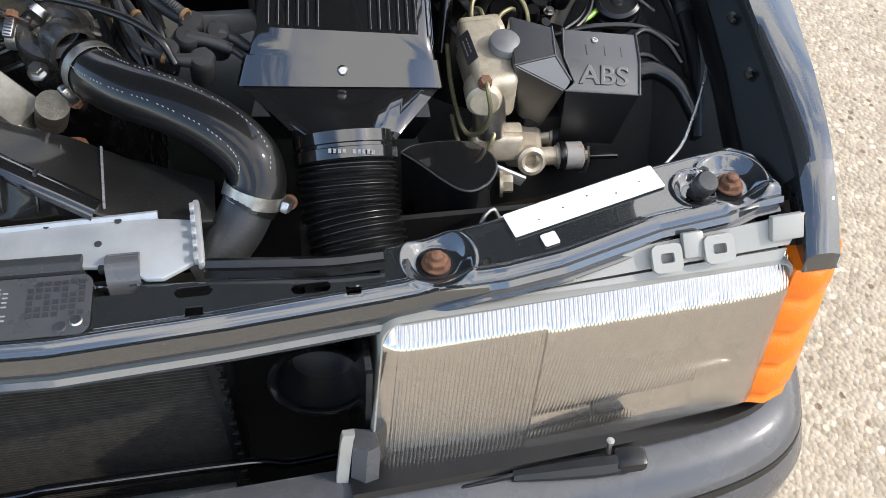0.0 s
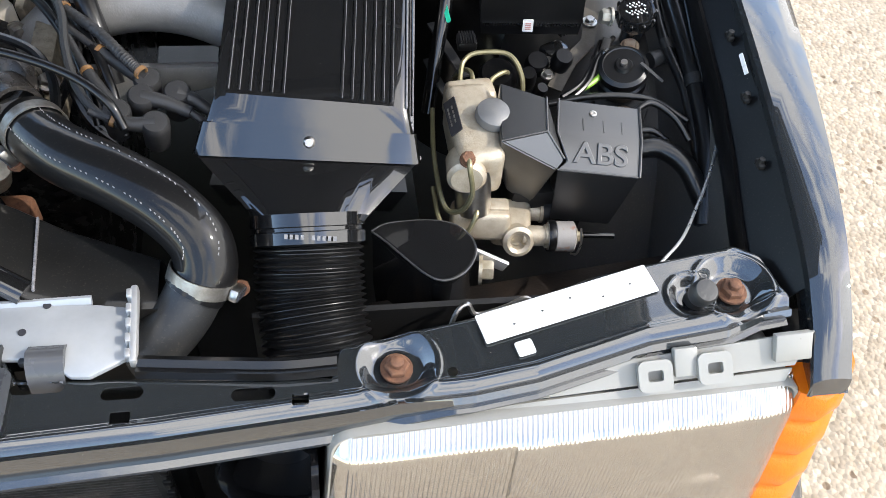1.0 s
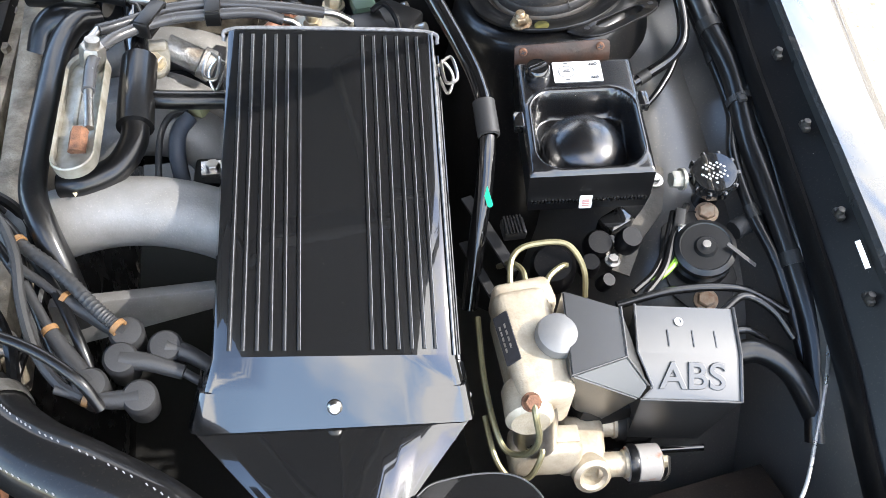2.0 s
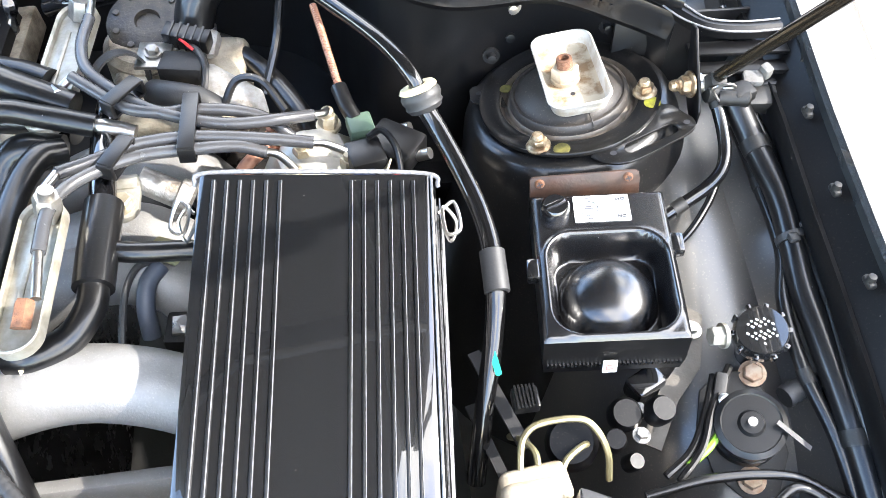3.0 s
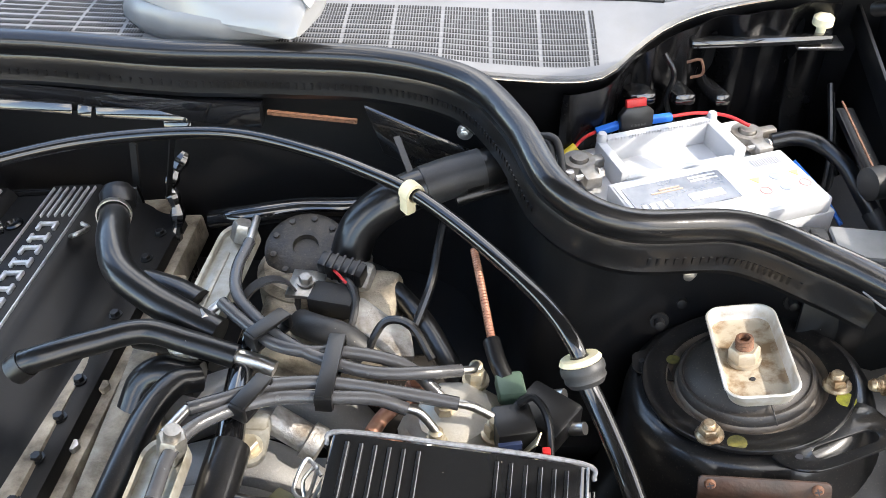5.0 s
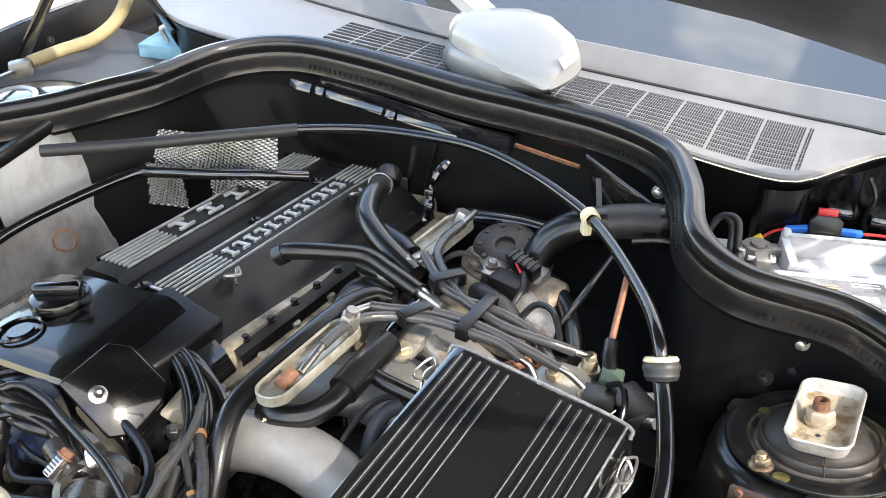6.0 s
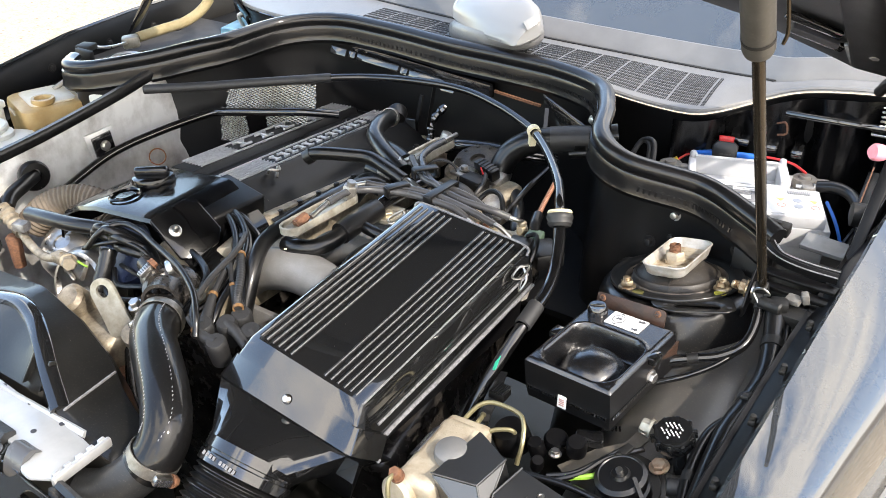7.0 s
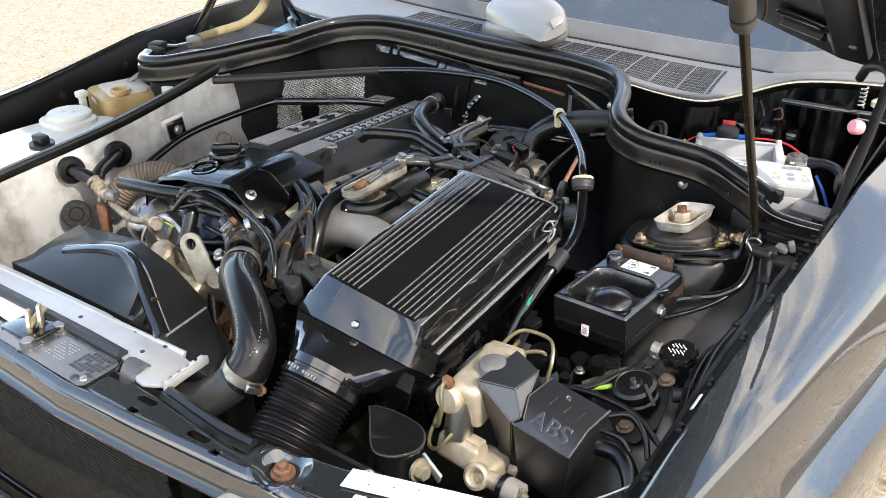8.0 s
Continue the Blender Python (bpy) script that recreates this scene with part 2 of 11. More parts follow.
def gravel():
    m = mat("gravel_ground", (0.40, 0.33, 0.245), 0.9, scale=16, detail=8.0, patch=(0.42, 0.64), tint=(0.25, 0.20, 0.14), amount=0.8, bump=1.0, bump_scale=60)
    n, k = m.node_tree.nodes, m.node_tree.links
    b = n["Principled BSDF"]
    tc = n.new("ShaderNodeTexCoord")
    v = n.new("ShaderNodeTexVoronoi")
    v.inputs["Scale"].default_value = 105
    k.new(tc.outputs["Object"], v.inputs["Vector"])
    cr = n.new("ShaderNodeValToRGB")
    e = cr.color_ramp.elements
    e[0].position, e[0].color = 0.0, (0.16, 0.12, 0.085, 1)
    e[1].position, e[1].color = 1.0, (0.54, 0.465, 0.37, 1)
    mid = e.new(0.45)
    mid.color = (0.35, 0.285, 0.205, 1)
    k.new(v.outputs["Color"], cr.inputs["Fac"])
    mx = n.new("ShaderNodeMix")
    mx.data_type = "RGBA"
    mx.inputs["Factor"].default_value = 0.45
    old = b.inputs["Base Color"].links[0].from_socket
    k.new(old, mx.inputs["A"])
    k.new(cr.outputs["Color"], mx.inputs["B"])
    # larger stones bedded among the fines, pale and brown
    w = n.new("ShaderNodeTexVoronoi")
    w.inputs["Scale"].default_value = 52
    w.inputs["Randomness"].default_value = 1.0
    k.new(tc.outputs["Object"], w.inputs["Vector"])
    inside = n.new("ShaderNodeMapRange")
    inside.inputs["From Min"].default_value, inside.inputs["From Max"].default_value = 0.42, 0.30
    k.new(w.outputs["Distance"], inside.inputs["Value"])
    pick = n.new("ShaderNodeMath")
    pick.operation = "GREATER_THAN"
    pick.inputs[1].default_value = 0.52
    k.new(w.outputs["Color"], pick.inputs[0])
    both = n.new("ShaderNodeMath")
    both.operation = "MULTIPLY"
    k.new(inside.outputs["Result"], both.inputs[0])
    k.new(pick.outputs[0], both.inputs[1])
    sc = n.new("ShaderNodeValToRGB")
    e = sc.color_ramp.elements
    e[0].position, e[0].color = 0.54, (0.18, 0.125, 0.08, 1)
    e[1].position, e[1].color = 1.0, (0.60, 0.54, 0.45, 1)
    e.new(0.72).color = (0.52, 0.42, 0.29, 1)
    k.new(w.outputs["Color"], sc.inputs["Fac"])
    m2 = n.new("ShaderNodeMix")
    m2.data_type = "RGBA"
    k.new(both.outputs[0], m2.inputs["Factor"])
    k.new(mx.outputs["Result"], m2.inputs["A"])
    k.new(sc.outputs["Color"], m2.inputs["B"])
    k.new(m2.outputs["Result"], b.inputs["Base Color"])
    bp = n.new("ShaderNodeBump")
    bp.inputs["Strength"].default_value, bp.inputs["Distance"].default_value = 0.9, 0.004
    bp.invert = True
    k.new(v.outputs["Distance"], bp.inputs["Height"])
    k.new(bp.outputs["Normal"], b.inputs["Normal"])
    return m


def clear(name, colour, rough=0.05, ior=1.5, through_light=1.0, silver=0.0):
    m = bpy.data.materials.new(name)
    m.use_nodes = True
    b = m.node_tree.nodes["Principled BSDF"]
    b.inputs["Base Color"].default_value = (*colour, 1)
    b.inputs["Roughness"].default_value, b.inputs["IOR"].default_value = rough, ior
    b.inputs["Transmission Weight"].default_value = through_light
    b.inputs["Metallic"].default_value = silver
    b.inputs["Coat Weight"].default_value, b.inputs["Coat Roughness"].default_value = 1.0, 0.08
    return m


GRAVEL = gravel()
LENS_GLASS = clear("fluted_lamp_glass", (0.64, 0.61, 0.565), 0.10, 1.12, 0.60, 0.62)
LENS_GLASS.node_tree.nodes["Principled BSDF"].inputs["Transmission Weight"].default_value = 0.93
AMBER = mat("amber_lens_plastic", (0.76, 0.17, 0.007), 0.20, scale=90, tint=(0.74, 0.13, 0.005), amount=0.5, rough_var=0.06, bump=0.6, bump_scale=420)
AMBER.node_tree.nodes["Principled BSDF"].inputs["Subsurface Weight"].default_value = 0.0
SCREEN_GLASS = mat("windscreen_glass", (0.045, 0.05, 0.053), 0.04, scale=4, tint=(0.06, 0.066, 0.07), rough_var=0.02, spec=0.9, coat=1.0)
BULKHEAD_BLACK = mat("bulkhead_black_enamel", (0.0060, 0.0061, 0.0068), 0.36, dust=0.06, scale=15, rough_var=0.12, bump=0.08, bump_scale=300, spec=0.4)
RAD_TOP = mat("bright_radiator_plate", (0.36, 0.375, 0.39), 0.32, metal=0.35, scale=18, tint=(0.55, 0.56, 0.57), amount=0.5, bump=0.05, rough_var=0.1)
INNER_WING = mat("satin_black_inner_wing", (0.050, 0.049, 0.048), 0.42, coat=0.8, coat_rough=0.30, dust=0.65, scale=13, tint=(0.085, 0.078, 0.068), amount=0.7, rough_var=0.16, bump=0.12, bump_scale=300)
FLANGE_BLACK = mat("satin_black_flange", (0.0029, 0.0029, 0.0034), 0.38, dust=0.10, scale=12, rough_var=0.14, bump=0.08, spec=0.25)
DOME_GREY = mat("dull_zinc_dome", (0.17, 0.17, 0.17), 0.5, metal=0.4, scale=120, tint=(0.22, 0.21, 0.20), bump=0.2)
FIN_GREY = mat("dusty_grey_fins", (0.075, 0.070, 0.062), 0.5, metal=0.3, scale=60, tint=(0.03, 0.028, 0.026), amount=0.8, dust=0.4)
REFLECTOR = mat("silvered_reflector", (0.78, 0.765, 0.73), 0.28, metal=0.9, scale=20, tint=(0.60, 0.58, 0.54), amount=0.5, rough_var=0.08)
LAMP_SILVER = mat("lamp_bowl_silvering", (0.85, 0.84, 0.82), 0.10, metal=1.0, scale=30, tint=(0.7, 0.69, 0.66), amount=0.5, rough_var=0.06)
# ---- building tools ----
PLACE = {}


def thing(name, at=(0, 0, 0), label="", category="", group="", kind=""):
    ob = new(name)
    ob.empty_display_size = 0.02
    ob.location = at
    PLACE[ob] = Matrix.Translation(at)
    return tagged(ob, label, category, group, kind)


def part(name, bm, material, parent=None, label="", smooth=True, angle=40.0):
    """Links bm, which is in world coordinates, as one mesh object under parent."""
    for f in bm.faces:
        f.smooth = smooth
    if smooth:
        lim = radians(angle)
        for e in bm.edges:
            if len(e.link_faces) == 2 and e.calc_face_angle(0.0) > lim:
                e.smooth = False
    me = bpy.data.meshes.new(name)
    bm.to_mesh(me)
    bm.free()
    me.materials.append(material)
    ob = new(name, me)
    if parent is not None:
        ob.parent = parent
        ob.matrix_parent_inverse = PLACE.get(parent, Matrix.Identity(4)).inverted()
    return tagged(ob, label)


def solo(name, bm, material, label, category, group="", kind="", smooth=True, angle=40.0):
    return tagged(part(name, bm, material, None, label, smooth, angle), label, category, group, kind)


def merge(*bms):
    out = bms[0]
    for b in bms[1:]:
        me = bpy.data.meshes.new("tmp")
        b.to_mesh(me)
        b.free()
        out.from_mesh(me)
        bpy.data.meshes.remove(me)
    return out


def box(size, m=None, bevel=0.0, seg=2):
    bm = bmesh.new()
    bmesh.ops.create_cube(bm, size=1.0)
    bmesh.ops.scale(bm, vec=size, verts=bm.verts)
    if bevel:
        bmesh.ops.bevel(bm, geom=bm.edges[:], offset=min(bevel, min(size) * 0.45), segments=seg, affect="EDGES", profile=0.5)
    bm.transform(m if isinstance(m, Matrix) else Matrix.Translation(m or (0, 0, 0)))
    return bm


def spline(points, steps=8):
    """Catmull-Rom through points."""
    p = [Vector(q) for q in points]
    if len(p) < 3:
        return [p[0].lerp(p[-1], i / steps) for i in range(steps + 1)]
    ext = [p[0] * 2 - p[1]] + p + [p[-1] * 2 - p[-2]]
    out = []
    for i in range(1, len(ext) - 2):
        a, b, c, d = ext[i - 1:i + 3]
        for s in range(steps):
            t = s / steps
            out.append(0.5 * ((2 * b) + (c - a) * t + (2 * a - 5 * b + 4 * c - d) * t * t + (3 * b - a - 3 * c + d) * t ** 3))
    return out + [p[-1]]


def sweep(path, section, radius=None, caps=True, up=(0, 0, 1), closed=True):
    """A section of (u, v) carried along path; radius(s in 0..1, i) scales it."""
    bm = bmesh.new()
    path = [Vector(p) for p in path]
    rings, n = [], len(path)
    side = None
    for i, p in enumerate(path):
        d = (path[min(i + 1, n - 1)] - path[max(i - 1, 0)]).normalized()
        if up is not None:
            u = d.cross(Vector(up))
            if u.length < 1e-3:
                u = d.cross(Vector((0, 1, 0)))
            u.normalize()
        else:
            if side is None:
                side = d.orthogonal().normalized()
            u = (side - d * side.dot(d)).normalized()
            side = u
        w = u.cross(d).normalized()
        k = radius(i / max(1, n - 1), i) if radius else 1.0
        rings.append([bm.verts.new(p + u * (a * k) + w * (b * k)) for a, b in section])
    m = len(section)
    for r, s in zip(rings, rings[1:]):
        for j in range(m if closed else m - 1):
            bm.faces.new((r[j], r[(j + 1) % m], s[(j + 1) % m], s[j]))
    if caps and closed:
        bm.faces.new(list(reversed(rings[0])))
        bm.faces.new(rings[-1])
    bmesh.ops.recalc_face_normals(bm, faces=bm.faces[:])
    return bm


def ring(r, n=12):
    return [(r * math.cos(2 * math.pi * i / n), r * math.sin(2 * math.pi * i / n)) for i in range(n)]


def tube(points, r, steps=8, n=10, curve=True, radius=None):
    return sweep(spline(points, steps) if curve else points, ring(r, n), radius, up=None)


def lathe(profile, m=None, n=24, close=True):
    """A profile of (radius, height) turned round z."""
    bm = bmesh.new()
    rings = []
    for r, h in profile:
        rings.append([bm.verts.new((r * math.cos(2 * math.pi * i / n), r * math.sin(2 * math.pi * i / n), h)) for i in range(n)] if r > 1e-6 else [bm.verts.new((0, 0, h))])
    for a, b in zip(rings, rings[1:]):
        for i in range(n):
            j = (i + 1) % n
            if len(a) == 1 and len(b) > 1:
                bm.faces.new((a[0], b[i], b[j]))
            elif len(b) == 1 and len(a) > 1:
                bm.faces.new((a[i], b[0], a[j]))
            elif len(a) > 1:
                bm.faces.new((a[i], b[i], b[j], a[j]))
    if close:
        for r in (rings[0], rings[-1]):
            if len(r) > 1:
                bm.faces.new(r)
    bmesh.ops.recalc_face_normals(bm, faces=bm.faces[:])
    if m is not None:
        bm.transform(m if isinstance(m, Matrix) else Matrix.Translation(m))
    return bm


def aim(at, direction, spin=0.0):
    """A pose at a point whose z axis goes along direction."""
    q = Vector(direction).to_track_quat("Z", "Y").to_matrix().to_4x4()
    return Matrix.Translation(at) @ q @ Matrix.Rotation(radians(spin), 4, "Z")


def prism(outline, depth, m=None, bevel=0.0, seg=2):
    """An outline in x, y drawn out along z from 0 to depth."""
    bm = bmesh.new()
    lo = [bm.verts.new((x, y, 0)) for x, y in outline]
    hi = [bm.verts.new((x, y, depth)) for x, y in outline]
    n = len(lo)
    bm.faces.new(list(reversed(lo)))
    bm.faces.new(hi)
    for i in range(n):
        bm.faces.new((lo[i], lo[(i + 1) % n], hi[(i + 1) % n], hi[i]))
    bmesh.ops.recalc_face_normals(bm, faces=bm.faces[:])
    if bevel:
        bmesh.ops.bevel(bm, geom=bm.edges[:], offset=bevel, segments=seg, affect="EDGES", profile=0.5)
    if m is not None:
        bm.transform(m if isinstance(m, Matrix) else Matrix.Translation(m))
    return bm


def loft(sections, caps=True, closed=True):
    """Skins sections of equal length, each a list of points."""
    bm = bmesh.new()
    rows = [[bm.verts.new(p) for p in s] for s in sections]
    n = len(rows[0])
    for a, b in zip(rows, rows[1:]):
        for i in range(n if closed else n - 1):
            bm.faces.new((a[i], a[(i + 1) % n], b[(i + 1) % n], b[i]))
    if caps and closed:
        bm.faces.new(list(reversed(rows[0])))
        bm.faces.new(rows[-1])
    bmesh.ops.recalc_face_normals(bm, faces=bm.faces[:])
    return bm


def rounded(w, h, r, n=5):
    """A rounded rectangle about the origin."""
    out = []
    for cx, cy, a0 in ((w / 2 - r, h / 2 - r, 0), (-w / 2 + r, h / 2 - r, 90), (-w / 2 + r, -h / 2 + r, 180), (w / 2 - r, -h / 2 + r, 270)):
        for i in range(n + 1):
            a = radians(a0 + 90 * i / n)
            out.append((cx + r * math.cos(a), cy + r * math.sin(a)))
    return out


def basis(o, x, y):
    """A pose from an origin and two directions; z is normal to both."""
    x, y = Vector(x).normalized(), Vector(y)
    z = x.cross(y).normalized()
    y = z.cross(x)
    m = Matrix((x, y, z)).transposed().to_4x4()
    m.translation = o
    return m


def sheet(outline, thick, m=None, bevel=0.0):
    return prism(outline, thick, m, bevel)


def bar(a, b, w, h, bevel=0.0, up=(0, 0, 1)):
    a, b = Vector(a), Vector(b)
    d = b - a
    m = basis((a + b) / 2, d, Vector(up).cross(d))
    return box((d.length, w, h), m, bevel)


def hexa(r, h, m=None, washer=0.0):
    """A hexagon bolt head with a chamfer, on a washer if wanted, and a stub of thread."""
    pro = [(r * 0.86, h), (r, h * 0.86), (r, 0)] if not washer else [(r * 0.86, h), (r, h * 0.86), (r, h * 0.25)]
    bm = lathe([(0, h), *pro, (0, pro[-1][1])], None, 6)
    if washer:
        bm = merge(bm, lathe([(0, h * 0.25), (washer, h * 0.25), (washer, 0), (0, 0)], None, 20))
    if m is not None:
        bm.transform(m if isinstance(m, Matrix) else Matrix.Translation(m))
    return bm


def words(text, size, m, material, parent, name="lettering", depth=0.0006, label="", edge=0.0):
    cu = bpy.data.curves.new(name, "FONT")
    cu.body, cu.size, cu.extrude, cu.align_x, cu.align_y = text, size, depth, "CENTER", "CENTER"
    cu.bevel_depth = edge
    tmp = bpy.data.objects.new(name, cu)
    scene.collection.objects.link(tmp)
    me = bpy.data.meshes.new_from_object(tmp.evaluated_get(bpy.context.evaluated_depsgraph_get()))
    bpy.data.objects.remove(tmp)
    bpy.data.curves.remove(cu)
    bm = bmesh.new()
    bm.from_mesh(me)
    bpy.data.meshes.remove(me)
    bm.transform(m)
    return part(name, bm, material, parent, label, smooth=False)


def bars(rows, m, material, parent, name="print", height=0.0007):
    """Unreadable print as plain bars: rows of (x, y, length, thickness) on the plane of m."""
    bm = None
    for x, y, w, h in rows:
        b = box((w, h, height), Matrix.Translation((x, y, 0)))
        bm = merge(bm, b) if bm else b
    bm.transform(m)
    ob = part(name, bm, material, parent, smooth=False)
    return tagged(ob, kind="stuff") if len(rows) > 1 else ob
# ---- ground ----
def make_ground():
    bm = bmesh.new()
    bmesh.ops.create_grid(bm, x_segments=40, y_segments=40, size=60)
    solo("ground", bm, GRAVEL, "pale compacted gravel and sand driveway", "ground", kind="structure")


make_ground()


def make_yard_edge():
    """Brown earth beyond a grey kerb pipe, past the car's flank."""
    bm = bmesh.new()
    vs = [bm.verts.new(p) for p in ((1.15, 1.16, 0.004), (3.6, 2.22, 0.004), (9.0, 4.6, 0.004), (9.0, 12.0, 0.004), (1.15, 12.0, 0.004))]
    bm.faces.new(vs)
    solo("earth_patch", bm, EARTH, "brown bare earth beyond the gravel", "ground", kind="structure")
    solo("kerb_pipe", tube([(1.15, 1.17, 0.03), (1.64, 1.385, 0.03), (3.6, 2.23, 0.03), (9.0, 4.6, 0.03)], 0.032, 4, 14), KERB, "smooth pale grey pipe lying along the gravel's edge", "pipe")


EARTH = mat("brown_earth", (0.16, 0.115, 0.075), 0.9, scale=6, tint=(0.10, 0.07, 0.045), amount=0.8, bump=0.6, bump_scale=90)
KERB = mat("pale_grey_pipe", (0.42, 0.43, 0.45), 0.45, scale=15, tint=(0.34, 0.34, 0.35), bump=0.1)
make_yard_edge()


def lerp_table(table, y):
    """Linear look-up in rows of (y, a, b, ...)."""
    if y <= table[0][0]:
        return table[0][1:]
    for p, q in zip(table, table[1:]):
        if y <= q[0]:
            f = (y - p[0]) / (q[0] - p[0])
            return tuple(a + (b - a) * f for a, b in zip(p[1:], q[1:]))
    return table[-1][1:]


def thicken(bm, d):
    bmesh.ops.recalc_face_normals(bm, faces=bm.faces[:])
    bmesh.ops.solidify(bm, geom=bm.faces[:], thickness=d)
    return bm


# ---- front wings: y, inner x, inner z, outer x, outer z ----
WING = [(-0.676, 0.630, 0.702, 0.668, 0.698), (-0.640, 0.636, 0.722, 0.673, 0.722), (-0.600, 0.640, 0.740, 0.678, 0.742), (-0.565, 0.643, 0.750, 0.684, 0.755), (-0.50, 0.647, 0.764, 0.696, 0.765),
        (-0.433, 0.650, 0.776, 0.708, 0.770), (-0.355, 0.654, 0.788, 0.722, 0.774), (-0.286, 0.658, 0.796, 0.732, 0.777), (-0.207, 0.663, 0.803, 0.743, 0.779), (-0.094, 0.670, 0.818, 0.761, 0.785),
        (0.033, 0.680, 0.838, 0.778, 0.793), (0.104, 0.684, 0.850, 0.790, 0.798), (0.30, 0.705, 0.862, 0.815, 0.812), (0.95, 0.765, 0.875, 0.86, 0.83)]
MIDDLE = -0.075


def far_drop(y):
    """How much lower the far wing lies than the near one."""
    return 0.027 + 0.027 * y


def wing_sections(side):
    rows = []
    n = 44
    y0, y1 = WING[0][0], WING[-1][0]
    ys = [y0 + (y1 - y0) * (i / n) ** 1.5 for i in range(n + 1)]
    for y in sorted(ys + [-0.5985, -0.5975]):
        xi, zi, xo, zo = lerp_table(WING, y)
        w, d = xo - xi, zo - zi
        # the flared arch swells out of the flank
        f = max(0.0, min(1.0, (y + 0.52) / 0.30))
        f = 0.034 * f * f * (3 - 2 * f) * max(0.0, 1.0 - max(0.0, y - 0.25) / 0.35)
        pts = [(xi + 0.005, zi - 0.036), (xi + 0.001, zi - 0.008), (xi + 0.001, zi - 0.002), (xi + 0.005, zi + 0.0015), (xi + 0.30 * w, zi + 0.28 * d + 0.005), (xi + 0.62 * w, zi + 0.58 * d + 0.006), (xi + 0.90 * w, zi + 0.86 * d + 0.004),
               (xo - 0.002, zo), (xo + 0.003, zo - 0.008), (xo + 0.012, zo - 0.065), (xo + 0.018, zo - 0.120), (xo + 0.020 + 0.30 * f, zo - 0.130), (xo + 0.021 + 0.85 * f, zo - 0.141), (xo + 0.021 + f, zo - 0.155),
               (xo + 0.021 + f, zo - 0.20), (xo + 0.016 + f, 0.40), (xo + 0.004, 0.28)]
        if y < -0.598:
            # the lamp cut-out at the nose
            pts = [(x, max(z, 0.684)) for x, z in pts[:8]] + [(xo + 0.001 - 0.001 * k, max(zo - 0.012, 0.683) - 0.0005 * k) for k in range(9)]
        rows.append([(x, y, z) if side > 0 else (2 * MIDDLE - x, y, z - (far_drop(y) if z > 0.45 else 0.0)) for x, z in pts])
    nose = [(x, y - 0.003, min(z, 0.6835)) for x, y, z in rows[0]]
    return [nose] + rows


def make_wing(name, side):
    bm = thicken(loft(wing_sections(side), caps=False, closed=False), 0.0018)
    t = thing(name, (MIDDLE + side * 0.80, 0, 0.28), "glossy anthracite painted front wing of an older saloon", "car wing", kind="structure")
    part("panel", bm, FENDER_PAINT, t, angle=32)
    return t


make_wing("front_wing", 1)
far_wing = make_wing("front_wing", -1)
# the far wing's black inner wall with its row of bolts
part("inner_wall", thicken(loft([[(2 * MIDDLE - xi - 0.003, y, zi - 0.004), (2 * MIDDLE - xi + 0.006, y, zi - 0.016), (2 * MIDDLE - xi + 0.010, y, zi - 0.075), (2 * MIDDLE - xi + 0.035, y, zi - 0.085), (2 * MIDDLE - xi + 0.045, y, 0.56)]
                                for y, xi, zi in ((q, lerp_table(WING, q)[0], lerp_table(WING, q)[1] - far_drop(q)) for q in [-0.66 + 0.05 * k for k in range(30)])], caps=False, closed=False), 0.0015), FLANGE_BLACK, far_wing)
for q in (-0.42, -0.28, -0.12, 0.05, 0.20, 0.33):
    xi, zi, xo, zo = lerp_table(WING, q)
    part("wall_bolt", hexa(0.006, 0.005, aim((2 * MIDDLE - xi + 0.009, q, zi - far_drop(q) - 0.045), (1, 0, 0.1)), 0.009), BLACK_DULL, far_wing)


# ---- inner wing sheets ----
# height of the wheel arch along its length: a rounded hump falling away forwards
ARCH_Z = [(-0.62, 0.42), (-0.46, 0.46), (-0.41, 0.54), (-0.37, 0.610), (-0.335, 0.652), (-0.30, 0.675), (-0.26, 0.690), (-0.21, 0.702), (-0.15, 0.716), (-0.09, 0.728), (0.0, 0.735), (0.10, 0.728), (0.33, 0.69)]
STRIP_R = [(-0.60, 0.612, 0.690), (-0.545, 0.616, 0.704), (-0.50, 0.620, 0.716), (-0.45, 0.626, 0.730), (-0.38, 0.631, 0.747), (-0.312, 0.634, 0.761), (-0.24, 0.638, 0.772), (-0.17, 0.642, 0.781), (-0.083, 0.648, 0.793), (0.10, 0.662, 0.802), (0.30, 0.70, 0.81)]


